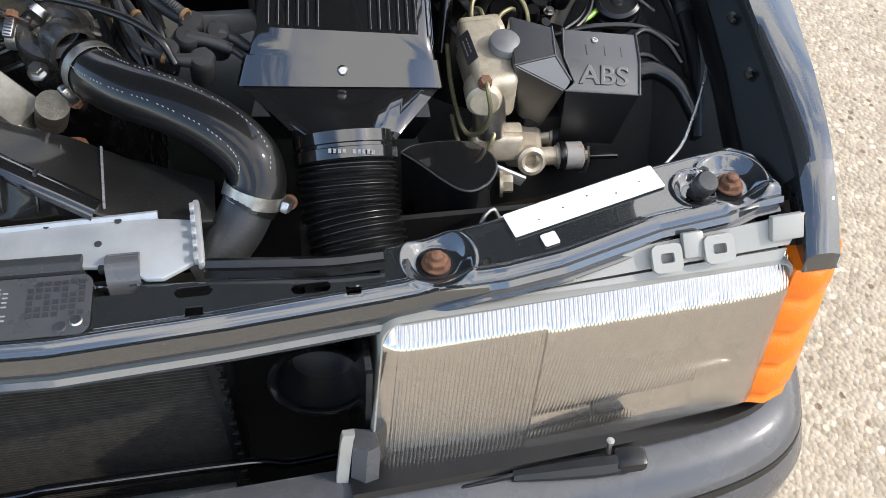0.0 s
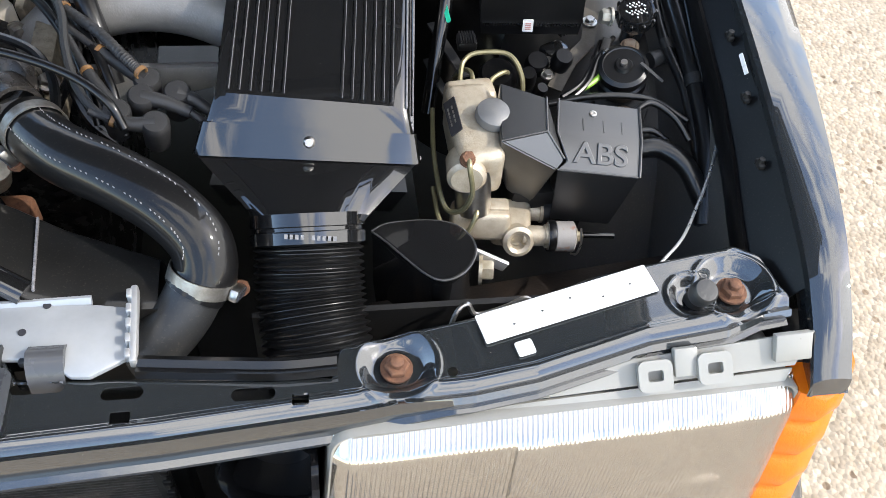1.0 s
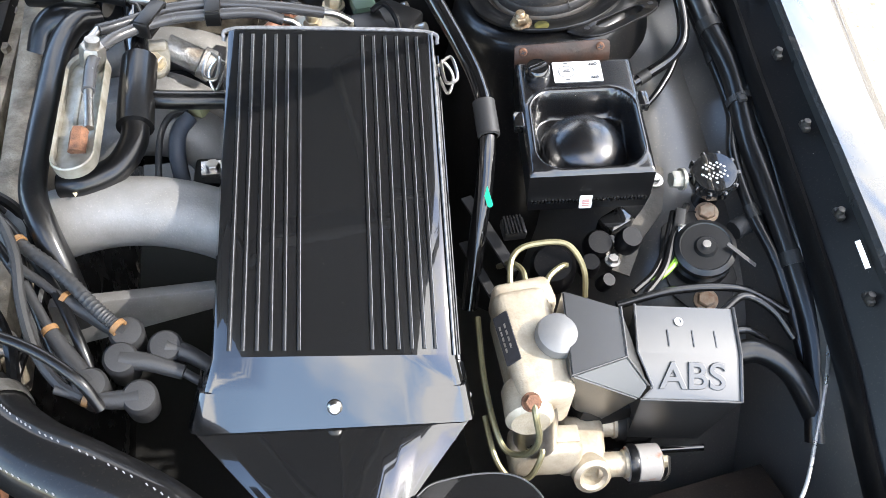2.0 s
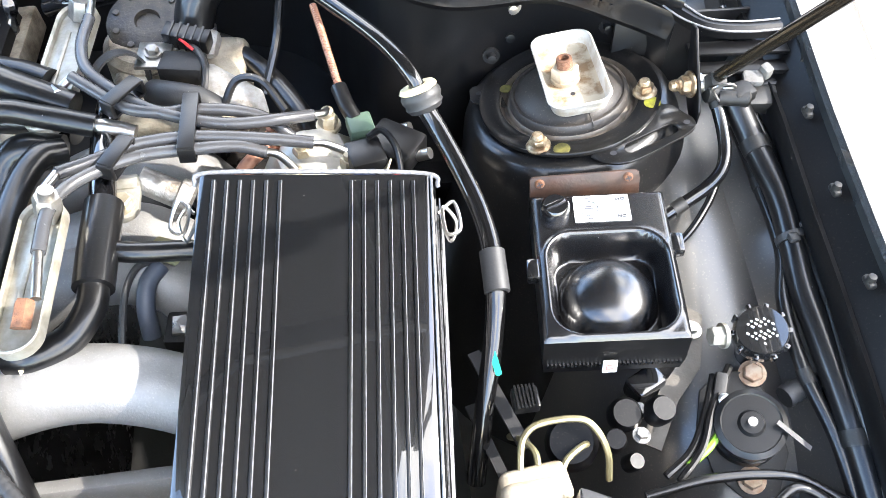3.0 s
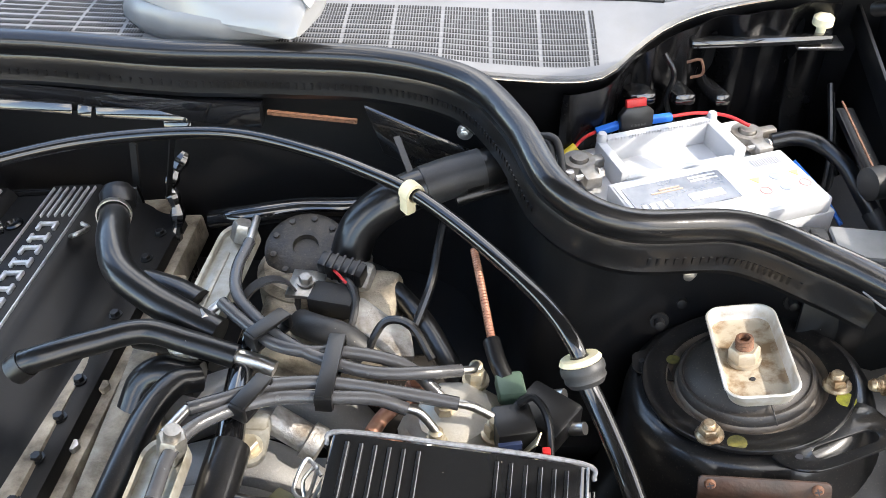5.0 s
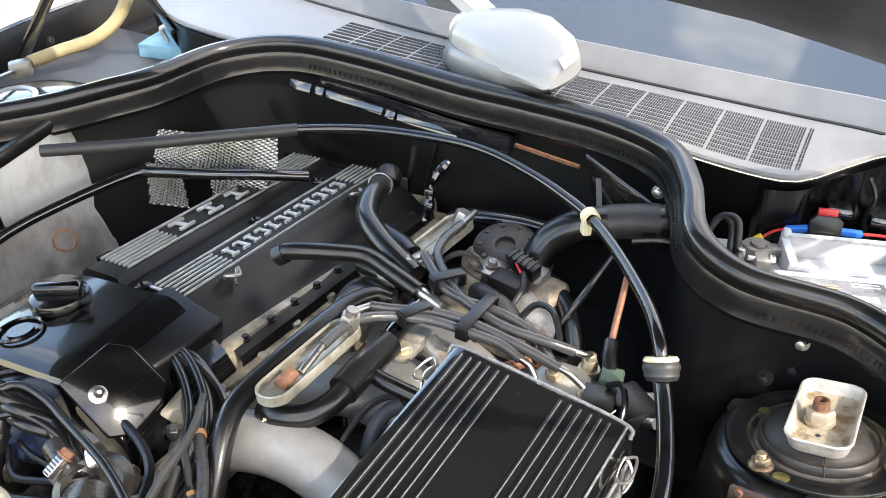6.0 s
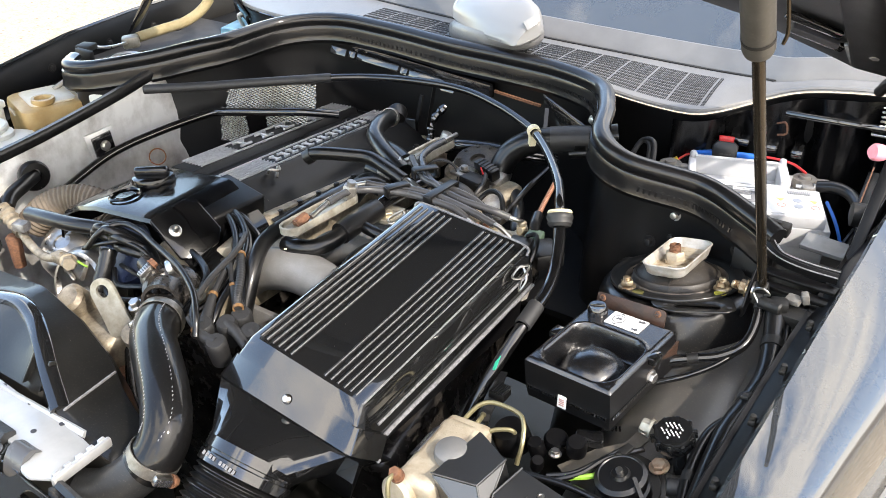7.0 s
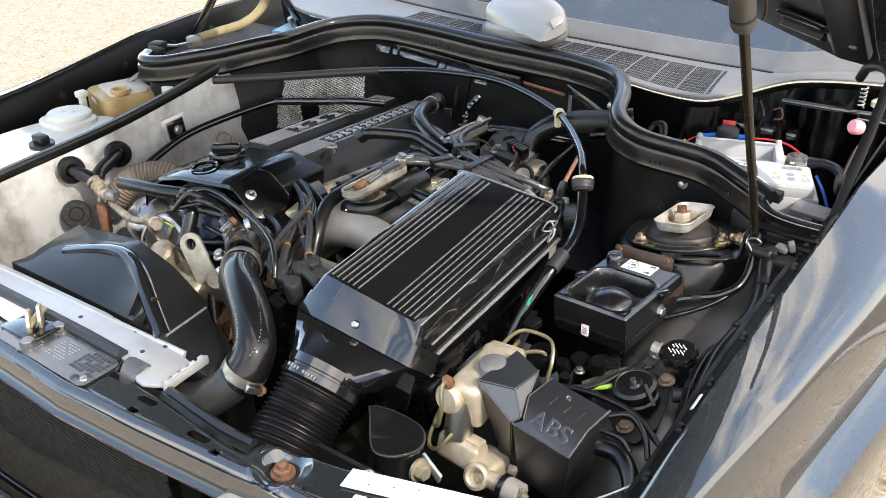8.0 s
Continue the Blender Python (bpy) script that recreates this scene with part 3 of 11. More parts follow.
def make_inner_wing_right():
    t = thing("inner_wing", (0.55, -0.1, 0.3), "black painted inner wing sheet with slotted top flange", "car body panel", kind="structure")
    rows = []
    n = 60
    for i in range(n + 1):
        y = -0.60 + 0.92 * i / n
        xs, zs = lerp_table(STRIP_R, y)
        xi, zi, xo, zo = lerp_table(WING, y)
        rows.append([(xi + 0.003, y, zi - 0.012), (xi * 0.55 + xs * 0.45, y, zi * 0.5 + zs * 0.5 - 0.010), (xs + 0.004, y, zs - 0.002), (xs, y, zs), (xs - 0.003, y, zs - 0.010), (xs + 0.004, y, zs - 0.035)])
    part("top_flange", thicken(loft(rows, caps=False, closed=False), 0.0015), FLANGE_BLACK, t)
    rows = []
    for i in range(n + 1):
        y = -0.60 + 0.92 * i / n
        xs, zs = lerp_table(STRIP_R, y)
        z0 = lerp_table(ARCH_Z, y)[0]
        rows.append([(xs + 0.006, y, zs - 0.030), (xs - 0.002, y, zs - 0.055), (0.612, y, z0 - 0.006), (0.595, y, z0 - 0.001), (0.572, y, z0), (0.548, y, z0 - 0.003), (0.522, y, z0 - 0.014), (0.495, y, z0 - 0.05), (0.475, y, z0 - 0.10), (0.45, y, min(z0 - 0.18, 0.50)), (0.42, y, 0.36), (0.40, y, 0.25)])
    part("wheel_arch", thicken(loft(rows, caps=False, closed=False), 0.002), INNER_WING, t)
    part("rear_side", thicken(loft([[(0.668 + 0.10 * (y - 0.05), y, 0.80 + 0.09 * (y - 0.05)), (0.664 + 0.10 * (y - 0.05), y, 0.74), (0.655 + 0.08 * (y - 0.05), y, 0.60)] for y in (0.05, 0.2, 0.35, 0.5, 0.7)], caps=False, closed=False), 0.002), FLANGE_BLACK, t)
    # slots and studs along the flange
    for y in (-0.475, -0.405, -0.332, -0.245, -0.165, -0.09):
        xs, zs = lerp_table(STRIP_R, y)
        xi, zi, xo, zo = lerp_table(WING, y)
        c = Vector(((xs + xi) / 2 + 0.003, y, (zs + zi) / 2 + 0.0005))
        part("clip", merge(box((0.007, 0.012, 0.006), c, 0.002), lathe([(0.004, 0), (0.003, 0.007), (0, 0.008)], c, 10)), BLACK_DULL, t)
    part("paint_mark", box((0.024, 0.004, 0.0012), basis((0.6465, -0.374, 0.7765), (0.05, 1, 0.15), (-0.7, 0.05, -0.75)), 0.0), PALE_INK, t)
    return t


make_inner_wing_right()


SEAL_RUBBER = mat("seal_rubber", (0.0050, 0.0050, 0.0056), 0.40, coat=0.75, coat_rough=0.10, spec=0.4, wave=0.5, dust=0.08, scale=45, rough_var=0.12, bump=0.12, bump_scale=500)
SEAL_RUBBER.node_tree.nodes["Principled BSDF"].inputs["Coat IOR"].default_value = 1.5
# ---- weather seal round the back of the bay ----
SEAL = [(-0.678, 0.009, 0.820), (-0.640, -0.030, 0.824), (-0.585, -0.026, 0.830), (-0.52, 0.018, 0.842), (-0.483, 0.046, 0.850), (-0.44, 0.085, 0.862), (-0.405, 0.135, 0.870), (-0.371, 0.240, 0.880),
        (-0.294, 0.300, 0.885), (-0.174, 0.304, 0.886), (-0.025, 0.286, 0.886), (0.075, 0.284, 0.886), (0.18, 0.278, 0.885), (0.262, 0.242, 0.885), (0.305, 0.170, 0.884), (0.335, 0.090, 0.876), (0.388, 0.062, 0.863),
        (0.484, 0.078, 0.849), (0.549, 0.053, 0.838), (0.590, 0.030, 0.830)]


def make_seal():
    path = spline(SEAL, 14)
    t = thing("weather_seal", (0, 0.28, 0.84), "long dressed black rubber bonnet seal with a ribbed lower edge", "rubber seal")
    bulb = [(-0.010, 0.000), (-0.013, 0.006), (-0.011, 0.012), (-0.005, 0.0155), (0.003, 0.0160), (0.009, 0.013), (0.012, 0.007), (0.011, 0.000), (0.008, -0.006), (-0.008, -0.006)]
    part("bulb", sweep(path, bulb), SEAL_RUBBER, t)
    skirt = [(-0.006, -0.004), (0.0125, -0.004), (0.0145, -0.010), (0.0135, -0.020), (0.016, -0.030), (0.013, -0.036), (-0.002, -0.036), (-0.004, -0.02)]
    part("skirt", sweep(path, skirt), SEAL_RUBBER, t)
    # moulded ribs on the skirt, facing the engine
    bm = bmesh.new()
    acc = 0.0
    for a, b in zip(path, path[1:]):
        d = b - a
        acc += d.length
        if acc < 0.0048 or a.x < -0.27 or 0.33 < a.x < 0.40 or a.x > 0.545:
            continue
        acc = 0.0
        d.normalize()
        u = d.cross(Vector((0, 0, 1))).normalized()
        m = basis(a + u * 0.0136 + Vector((0, 0, -0.0225)), d, Vector((0, 0, 1)))
        bmesh.ops.create_cube(bm, size=1.0, matrix=m @ Matrix.Diagonal((0.0024, 0.009, 0.0022, 1)))
    tagged(part("rib", bm, SEAL_RUBBER, t, smooth=False), kind="stuff")
    return path


seal_path = make_seal()


# ---- bulkhead under the seal, and the plenum behind it ----
def make_bulkhead():
    rows = []
    for p in seal_path:
        rows.append([(p.x, p.y + 0.004, p.z - 0.012), (p.x, p.y + 0.006, p.z - 0.06), (p.x * 0.995, p.y + 0.004, p.z - 0.10), (p.x * 0.98, p.y - 0.004, 0.70), (p.x * 0.97, p.y, 0.60), (p.x * 0.97, p.y, 0.25)])
    t = thing("bulkhead", (0, 0.28, 0.25), "black painted bulkhead sheet behind the engine", "car body panel", kind="structure")
    part("front_sheet", thicken(loft(rows, caps=False, closed=False), 0.002), BULKHEAD_BLACK, t)
    bm = box((1.60, 0.50, 0.01), (0, 0.28, 0.622))
    part("plenum_floor", bm, BULKHEAD_BLACK, t)
    part("undertray", box((1.5, 1.3, 0.01), (0, -0.2, 0.20)), BLACK_DULL, t)
    return t


bulkhead = make_bulkhead()
part("end_sheet", box((0.17, 0.20, 0.004), basis((0.625, 0.040, 0.705), (1, -0.02, 0), (0, 0.10, 1)), 0.001), BULKHEAD_BLACK, bulkhead)

# scuttle lip: where the grey cowl ends towards the engine
LIP = [(-0.80, 0.50, 0.885), (-0.70, 0.44, 0.870), (-0.60, 0.372, 0.862), (-0.50, 0.340, 0.864), (-0.38, 0.322, 0.868), (-0.20, 0.312, 0.872), (0.0, 0.306, 0.873), (0.19, 0.304, 0.872), (0.30, 0.308, 0.860), (0.37, 0.308, 0.858), (0.405, 0.318, 0.861),
       (0.44, 0.365, 0.865), (0.471, 0.390, 0.876), (0.505, 0.398, 0.889), (0.54, 0.402, 0.897), (0.60, 0.412, 0.903), (0.70, 0.430, 0.906), (0.80, 0.44, 0.908)]
lip_path = spline(LIP, 8)
GAP = [(-0.80, 0.60, 0.885), (-0.5, 0.53, 0.874), (-0.2, 0.482, 0.873), (0.0, 0.466, 0.873), (0.2, 0.456, 0.874), (0.35, 0.444, 0.877), (0.44, 0.424, 0.885), (0.475, 0.412, 0.889), (0.51, 0.413, 0.895), (0.60, 0.428, 0.906), (0.80, 0.46, 0.912)]
gap_path = spline(GAP, 8)


def at_x(path, x):
    for a, b in zip(path, path[1:]):
        if a.x <= x <= b.x:
            f = (x - a.x) / max(1e-9, b.x - a.x)
            return a.lerp(b, f)
    return path[0].copy() if x < path[0].x else path[-1].copy()


def make_cowl():
    t = thing("scuttle_panel", (0, 0.36, 0.85), "grey plastic scuttle panel with slotted air intake grilles", "scuttle panel", kind="structure")
    rows = []
    n = 90
    for i in range(n + 1):
        x = -0.78 + 1.56 * i / n
        a, g = at_x(lip_path, x), at_x(gap_path, x)
        if g.y < a.y + 0.020:
            g = Vector((g.x, a.y + 0.020, max(g.z, a.z + 0.006)))
        rows.append([(x, a.y + 0.002, a.z - 0.006), (x, a.y - 0.002, a.z - 0.003), (x, a.y, a.z), (x, a.y + 0.004, a.z + 0.001), (x, a.y * 0.86 + g.y * 0.14, a.z * 0.86 + g.z * 0.14 - 0.001),
                     (x, (a.y + g.y) / 2, (a.z + g.z) / 2 + 0.002), (x, g.y - 0.002, g.z), (x, g.y, g.z - 0.006)])
        rows[-1] += [(px, py, pz - 0.003) for px, py, pz in reversed(rows[-1][1:-1])]
    part("panel", loft(rows), COWL_GREY, t)
    rows = []
    for i in range(n + 1):
        x = -0.78 + 1.56 * i / n
        a = at_x(lip_path, x)
        rows.append([(x, a.y + 0.003, a.z - 0.010), (x, a.y + 0.018, a.z - 0.03), (x, a.y + 0.03, a.z - 0.10), (x, a.y + 0.05, 0.60)])
    part("plenum_back", thicken(loft(rows, caps=False, closed=False), 0.002), BULKHEAD_BLACK, t)
    rows = []
    for i in range(n + 1):
        x = -0.78 + 1.56 * i / n
        g = at_x(gap_path, x)
        rows.append([(x, g.y + 0.004, g.z - 0.004), (x, g.y + 0.005, g.z + 0.001), (x, g.y + 0.018, g.z + 0.014), (x, g.y + 0.032, g.z + 0.0285), (x, g.y + 0.036, g.z + 0.0285)])
    part("gap_seal", sweep([at_x(gap_path, -0.78 + 1.25 * i / n) + Vector((0, 0.001, 0.0005)) for i in range(n + 1)], [(-0.003, -0.006), (0.003, -0.006), (0.003, 0.0012), (-0.003, 0.0012)]), BLACK_DULL, t, "thin black rubber gap strip")
    part("windscreen_trim", thicken(loft(rows, caps=False, closed=False), 0.003), COWL_GREY, t)
    # grilles: real slots as small dark recess bars in rows between pale ribs
    for x0, x1 in ((-0.305, -0.075), (-0.02, 0.396)):
        bm = bmesh.new()
        nx = int((x1 - x0) / 0.0030)
        for i in range(nx):
            x = x0 + (i + 0.5) * (x1 - x0) / nx
            if i % 17 == 16:
                continue
            a, g = at_x(lip_path, x), at_x(gap_path, x)
            for j in range(11):
                f = 0.13 + 0.66 * j / 10
                y = a.y + (g.y - a.y) * f
                if f < 0.5:
                    f0, f1, z0, z1 = 0.14, 0.5, a.z * 0.86 + g.z * 0.14 - 0.001, (a.z + g.z) / 2 + 0.002
                else:
                    f0, f1, z0, z1 = 0.5, 1.0, (a.z + g.z) / 2 + 0.002, g.z
                z = z0 + (z1 - z0) * (f - f0) / (f1 - f0)
                m = basis((x, y, z + 0.0004), (1, 0, 0), g - a)
                vs = [bm.verts.new(m @ Vector((sx * 0.00092, sy * 0.0034, 0.0004))) for sx, sy in ((-1, -1), (1, -1), (1, 1), (-1, 1))]
                lo = [bm.verts.new(m @ Vector((sx * 0.00092, sy * 0.0034, -0.0004))) for sx, sy in ((-1, -1), (1, -1), (1, 1), (-1, 1))]
                bm.faces.new(vs)
                for q in range(4):
                    bm.faces.new((vs[q], lo[q], lo[(q + 1) % 4], vs[(q + 1) % 4]))
        tagged(part("grille_slot", bm, BLACK_DULL, t, "rows of dark air slots", smooth=False), kind="stuff")
    return t


make_cowl()


def make_windscreen():
    rows = []
    for i in range(41):
        x = -0.78 + 1.56 * i / 40
        g = at_x(gap_path, x)
        rows.append([(x, g.y + 0.033, g.z + 0.026), (x * 0.97, g.y + 0.30, g.z + 0.180), (x * 0.92, g.y + 0.66, g.z + 0.385)])
    bm = thicken(loft(rows, caps=False, closed=False), 0.005)
    solo("windscreen", bm, SCREEN_GLASS, "raked curved windscreen glass mirroring cloud and blue sky", "windscreen", kind="structure")


make_windscreen()


# ---- bonnet, held open over the bay ----
def make_bonnet():
    th = radians(35)
    o = Vector((0, 0.289, 0.952))
    def on(x, s, h=0.0):
        return (x, o.y - s * math.cos(th) + h * math.sin(th), o.z + s * math.sin(th) + 0.0 - h * math.cos(th) * -1)
    half = [(0.225, 0.215), (0.415, 0.172), (0.48, 0.142), (0.545, 0.108), (0.605, 0.045), (0.64, 0.012), (0.675, -0.025), (0.735, -0.045)]
    rear = [(MIDDLE - x, s) for x, s in reversed(half)] + [(MIDDLE, 0.235)] + [(MIDDLE + x, s) for x, s in half]
    t = thing("bonnet", (0, 0.289, 0.952), "raised bonnet with a black ribbed steel underside", "bonnet")
    rows = []
    for x, s in rear:
        front = 1.02 - 0.04 * (abs(x - MIDDLE) / 0.7) ** 2
        ss = [s + (front - s) * k / 8 for k in range(9)]
        rows.append([on(x, q, 0.035) for q in ss])
    part("outer_skin", thicken(loft(rows, caps=False, closed=False), 0.002), FENDER_PAINT, t)
    rows = []
    for x, s in rear:
        front = 1.01 - 0.04 * (abs(x - MIDDLE) / 0.7) ** 2
        ss = [s + (front - s) * k / 8 for k in range(9)]
        rows.append([on(MIDDLE + (x - MIDDLE) * 0.985, q + 0.003, 0.012 if 0 < k < 8 else 0.024) for k, q in enumerate(ss)])
    part("inner_skin", thicken(loft(rows, caps=False, closed=False), 0.002), BULKHEAD_BLACK, t)
    # stiffening ribs and the slotted hinge pad near the corner
    for a, b in (((0.62, 0.06), (0.60, 0.98)), ((0.30, 0.34), (0.45, 0.95)), ((-0.62, 0.06), (-0.60, 0.98)), ((-0.30, 0.34), (-0.45, 0.95)), ((-0.6, 0.55), (0.6, 0.55))):
        part("rib", bar(on(*a, 0.004), on(*b, 0.004), 0.05, 0.02, 0.006, up=(0, -math.sin(th), math.cos(th))), SATIN_PLASTIC, t)
    q = lambda x, s: Vector(on(x, s, 0.004))
    part("slot", bar(q(0.531, 0.160), q(0.582, 0.122), 0.024, 0.010, 0.003, up=(0, -math.sin(th), math.cos(th))), INK, t, "dark slotted opening")
    for d in (0.021, -0.021):
        part("slot_rim", bar(q(0.527, 0.163 + d), q(0.586, 0.119 + d), 0.007, 0.012, 0.003, up=(0, -math.sin(th), math.cos(th))), GLOSS_PLASTIC, t)
    part("hinge_pad", box((0.044, 0.074, 0.006), basis(on(0.613, 0.092, 0.002), (1, 0, 0.1), Vector((0.1, -math.cos(th), math.sin(th)))), 0.002), HINGE_PAD, t, "dull grey steel hinge pad")
    part("pad_bolt", hexa(0.007, 0.006, aim(on(0.625, 0.11, -0.001), (0, -math.sin(th), -math.cos(th))), 0.010), BARE_STEEL, t)
    return t


HINGE_PAD = mat("dull_hinge_steel", (0.20, 0.20, 0.20), 0.4, metal=0.5, scale=50, tint=(0.09, 0.085, 0.08), amount=0.7, bump=0.2)
make_bonnet()
# ---- radiator crossmember ----
XM_REAR = [(-0.62, -0.622), (-0.599, -0.544), (-0.474, -0.559), (-0.367, -0.586), (-0.299, -0.595), (-0.256, -0.597), (-0.245, -0.600), (-0.17, -0.597), (-0.10, -0.594), (-0.012, -0.594), (-0.002, -0.612), (0.078, -0.618), (0.239, -0.630), (0.248, -0.603), (0.299, -0.595), (0.367, -0.586), (0.474, -0.559), (0.599, -0.544), (0.617, -0.556), (0.626, -0.600)]
XM_FRONT = [(-0.62, -0.630), (-0.50, -0.640), (-0.404, -0.651), (-0.351, -0.656), (-0.285, -0.668), (-0.085, -0.675), (-0.037, -0.677), (0.105, -0.670), (0.285, -0.656), (0.351, -0.656), (0.404, -0.651), (0.501, -0.630), (0.568, -0.625), (0.601, -0.614), (0.626, -0.612)]


def xm_z(x):
    return 0.689 if x < 0.24 else 0.689 + 0.1 * (x - 0.24) * (x - 0.24) / 0.10 if x < 0.29 else 0.660 + 0.1 * x + 0.0025 * max(0.0, 1 - (x - 0.29) / 0.05)


def hole_gap(hole, x, y):
    """Distance from a point to the rim of a rounded opening, negative inside."""
    hx, hy, w, h, rd = hole
    r = h / 2 if rd else 0.0015
    qx, qy = abs(x - hx) - (w / 2 - r), abs(y - hy) - (h / 2 - r)
    return math.hypot(max(qx, 0.0), max(qy, 0.0)) + min(max(qx, qy), 0.0) - r


def make_crossmember():
    t = thing("radiator_crossmember", (0.2, -0.62, 0.6), "glossy black painted front crossmember with slots and dished bolt seats", "car crossmember")
    holes = [(0.079, -0.632, 0.032, 0.011, 1), (0.178, -0.641, 0.034, 0.0115, 1), (0.079, -0.653, 0.015, 0.011, 0), (0.214, -0.649, 0.013, 0.011, 0), (0.336, -0.637, 0.009, 0.009, 1), (0.016, -0.622, 0.040, 0.011, 1), (-0.022, -0.655, 0.008, 0.008, 1)]
    dishes = [(0.292, -0.625, 0.034, 0.010), (0.585, -0.588, 0.034, 0.011), (0.548, -0.592, 0.022, 0.007)]
    nx, ny = 760, 40
    bm = bmesh.new()
    grid = []
    for i in range(nx + 1):
        x = -0.62 + 1.246 * i / nx
        yr = lerp_table(XM_REAR, x)[0]
        yf = lerp_table(XM_FRONT, x)[0]
        row = []
        for j in range(ny + 1):
            f = j / ny
            y = yr + (yf - yr) * f
            z = xm_z(x)
            edge = min(abs(y - yr), abs(y - yf))
            z -= 0.004 * max(0.0, 1 - edge / 0.006) ** 2
            for cx, cy, r, d in dishes:
                q = math.hypot(x - cx, (y - cy)) / r
                if q < 1.15:
                    k = max(0.0, min(1.0, (1.0 - q) / 0.5))
                    z -= d * k * k * (3 - 2 * k) - 0.0012 * math.exp(-((q - 1.0) / 0.08) ** 2)
            z += 0.0028 * math.exp(-(((y - (yf + 0.010)) / 0.004) ** 2))
            px, py = x, y
            for h in holes:
                d = hole_gap(h, px, py)
                if abs(d) < 0.00095:
                    gx, gy = (hole_gap(h, px + 1e-5, py) - d) / 1e-5, (hole_gap(h, px, py + 1e-5) - d) / 1e-5
                    px, py = px - d * gx, py - d * gy
            row.append(bm.verts.new((px, py, z)))
        for d, w in ((0.004, 0.003), (0.008, 0.014), (0.007, 0.026), (0.006, 0.034), (0.011, 0.037), (0.011, 0.041)):
            row.append(bm.verts.new((x, yf - d, xm_z(x) - w * (1.0 if x < 0.24 else max(0.42, 1.0 - (x - 0.24) * 6)))))
        row.insert(0, bm.verts.new((x, yr + 0.002, xm_z(x) - 0.022)))
        grid.append(row)
    for a, b in zip(grid, grid[1:]):
        for j in range(len(a) - 1):
            c = (a[j].co + b[j + 1].co + a[j + 1].co + b[j].co) / 4
            if any(hole_gap(h, c.x, c.y) < -0.0001 for h in holes):
                continue
            bm.faces.new((a[j], a[j + 1], b[j + 1], b[j]))
    part("panel", thicken(bm, 0.0016), CROSS_PAINT, t, angle=50)
    part("backing", box((1.2, 0.045, 0.006), (0.0, -0.620, 0.610)), BLACK_DULL, t)
    # rubber edging strip in front of the radiator
    part("edging", sweep(spline([(0.090, -0.611, 0.690), (0.15, -0.618, 0.691), (0.20, -0.623, 0.692), (0.244, -0.622, 0.692)], 6), [(-0.009, 0), (-0.007, 0.007), (-0.002, 0.010), (0.003, 0.006), (0.008, 0.008), (0.010, 0.0)]), RUBBER, t)
    # bolts in their seats
    for x, y in ((0.292, -0.625), (0.585, -0.588)):
        z = xm_z(x) - 0.009
        part("bolt", merge(hexa(0.0105, 0.009, (x, y, z), 0.0135), lathe([(0.0055, 0), (0.0055, 0.0135), (0.004, 0.0145), (0, 0.0145)], (x, y, z), 14)), RUST, t, "rusty hexagon bolt")
    return t


make_crossmember()


def make_sticker():
    x0, x1 = Vector((0.366, -0.588, xm_z(0.366) + 0.0016)), Vector((0.520, -0.556, xm_z(0.520) + 0.0016))
    t = thing("warning_label", (0.44, -0.59, 0.70), "long blank white paper sticker on the crossmember", "sticker")
    d = Vector((-0.006, -0.030, 0.0))
    m = basis((x0 + x1) / 2 + d * 0.5, x1 - x0, -d)
    part("paper", sheet(rounded(0.157, 0.029, 0.0012, 2), 0.0006, m), WHITE_LABEL, t, smooth=False)
    bars([(-0.05 + 0.027 * i, 0.004 * ((i * 7) % 3 - 1), 0.0016, 0.0012) for i in range(5)], m @ Matrix.Translation((0, 0, 0.0008)), INK, t)
    solo("small_sticker", sheet(rounded(0.015, 0.014, 0.002, 3), 0.0006, basis((0.397, -0.624, xm_z(0.397) + 0.0014), (1, 0.2, 0.1), (-0.2, 1, 0))), WHITE_LABEL, "small blank white square sticker on the crossmember", "sticker")


make_sticker()


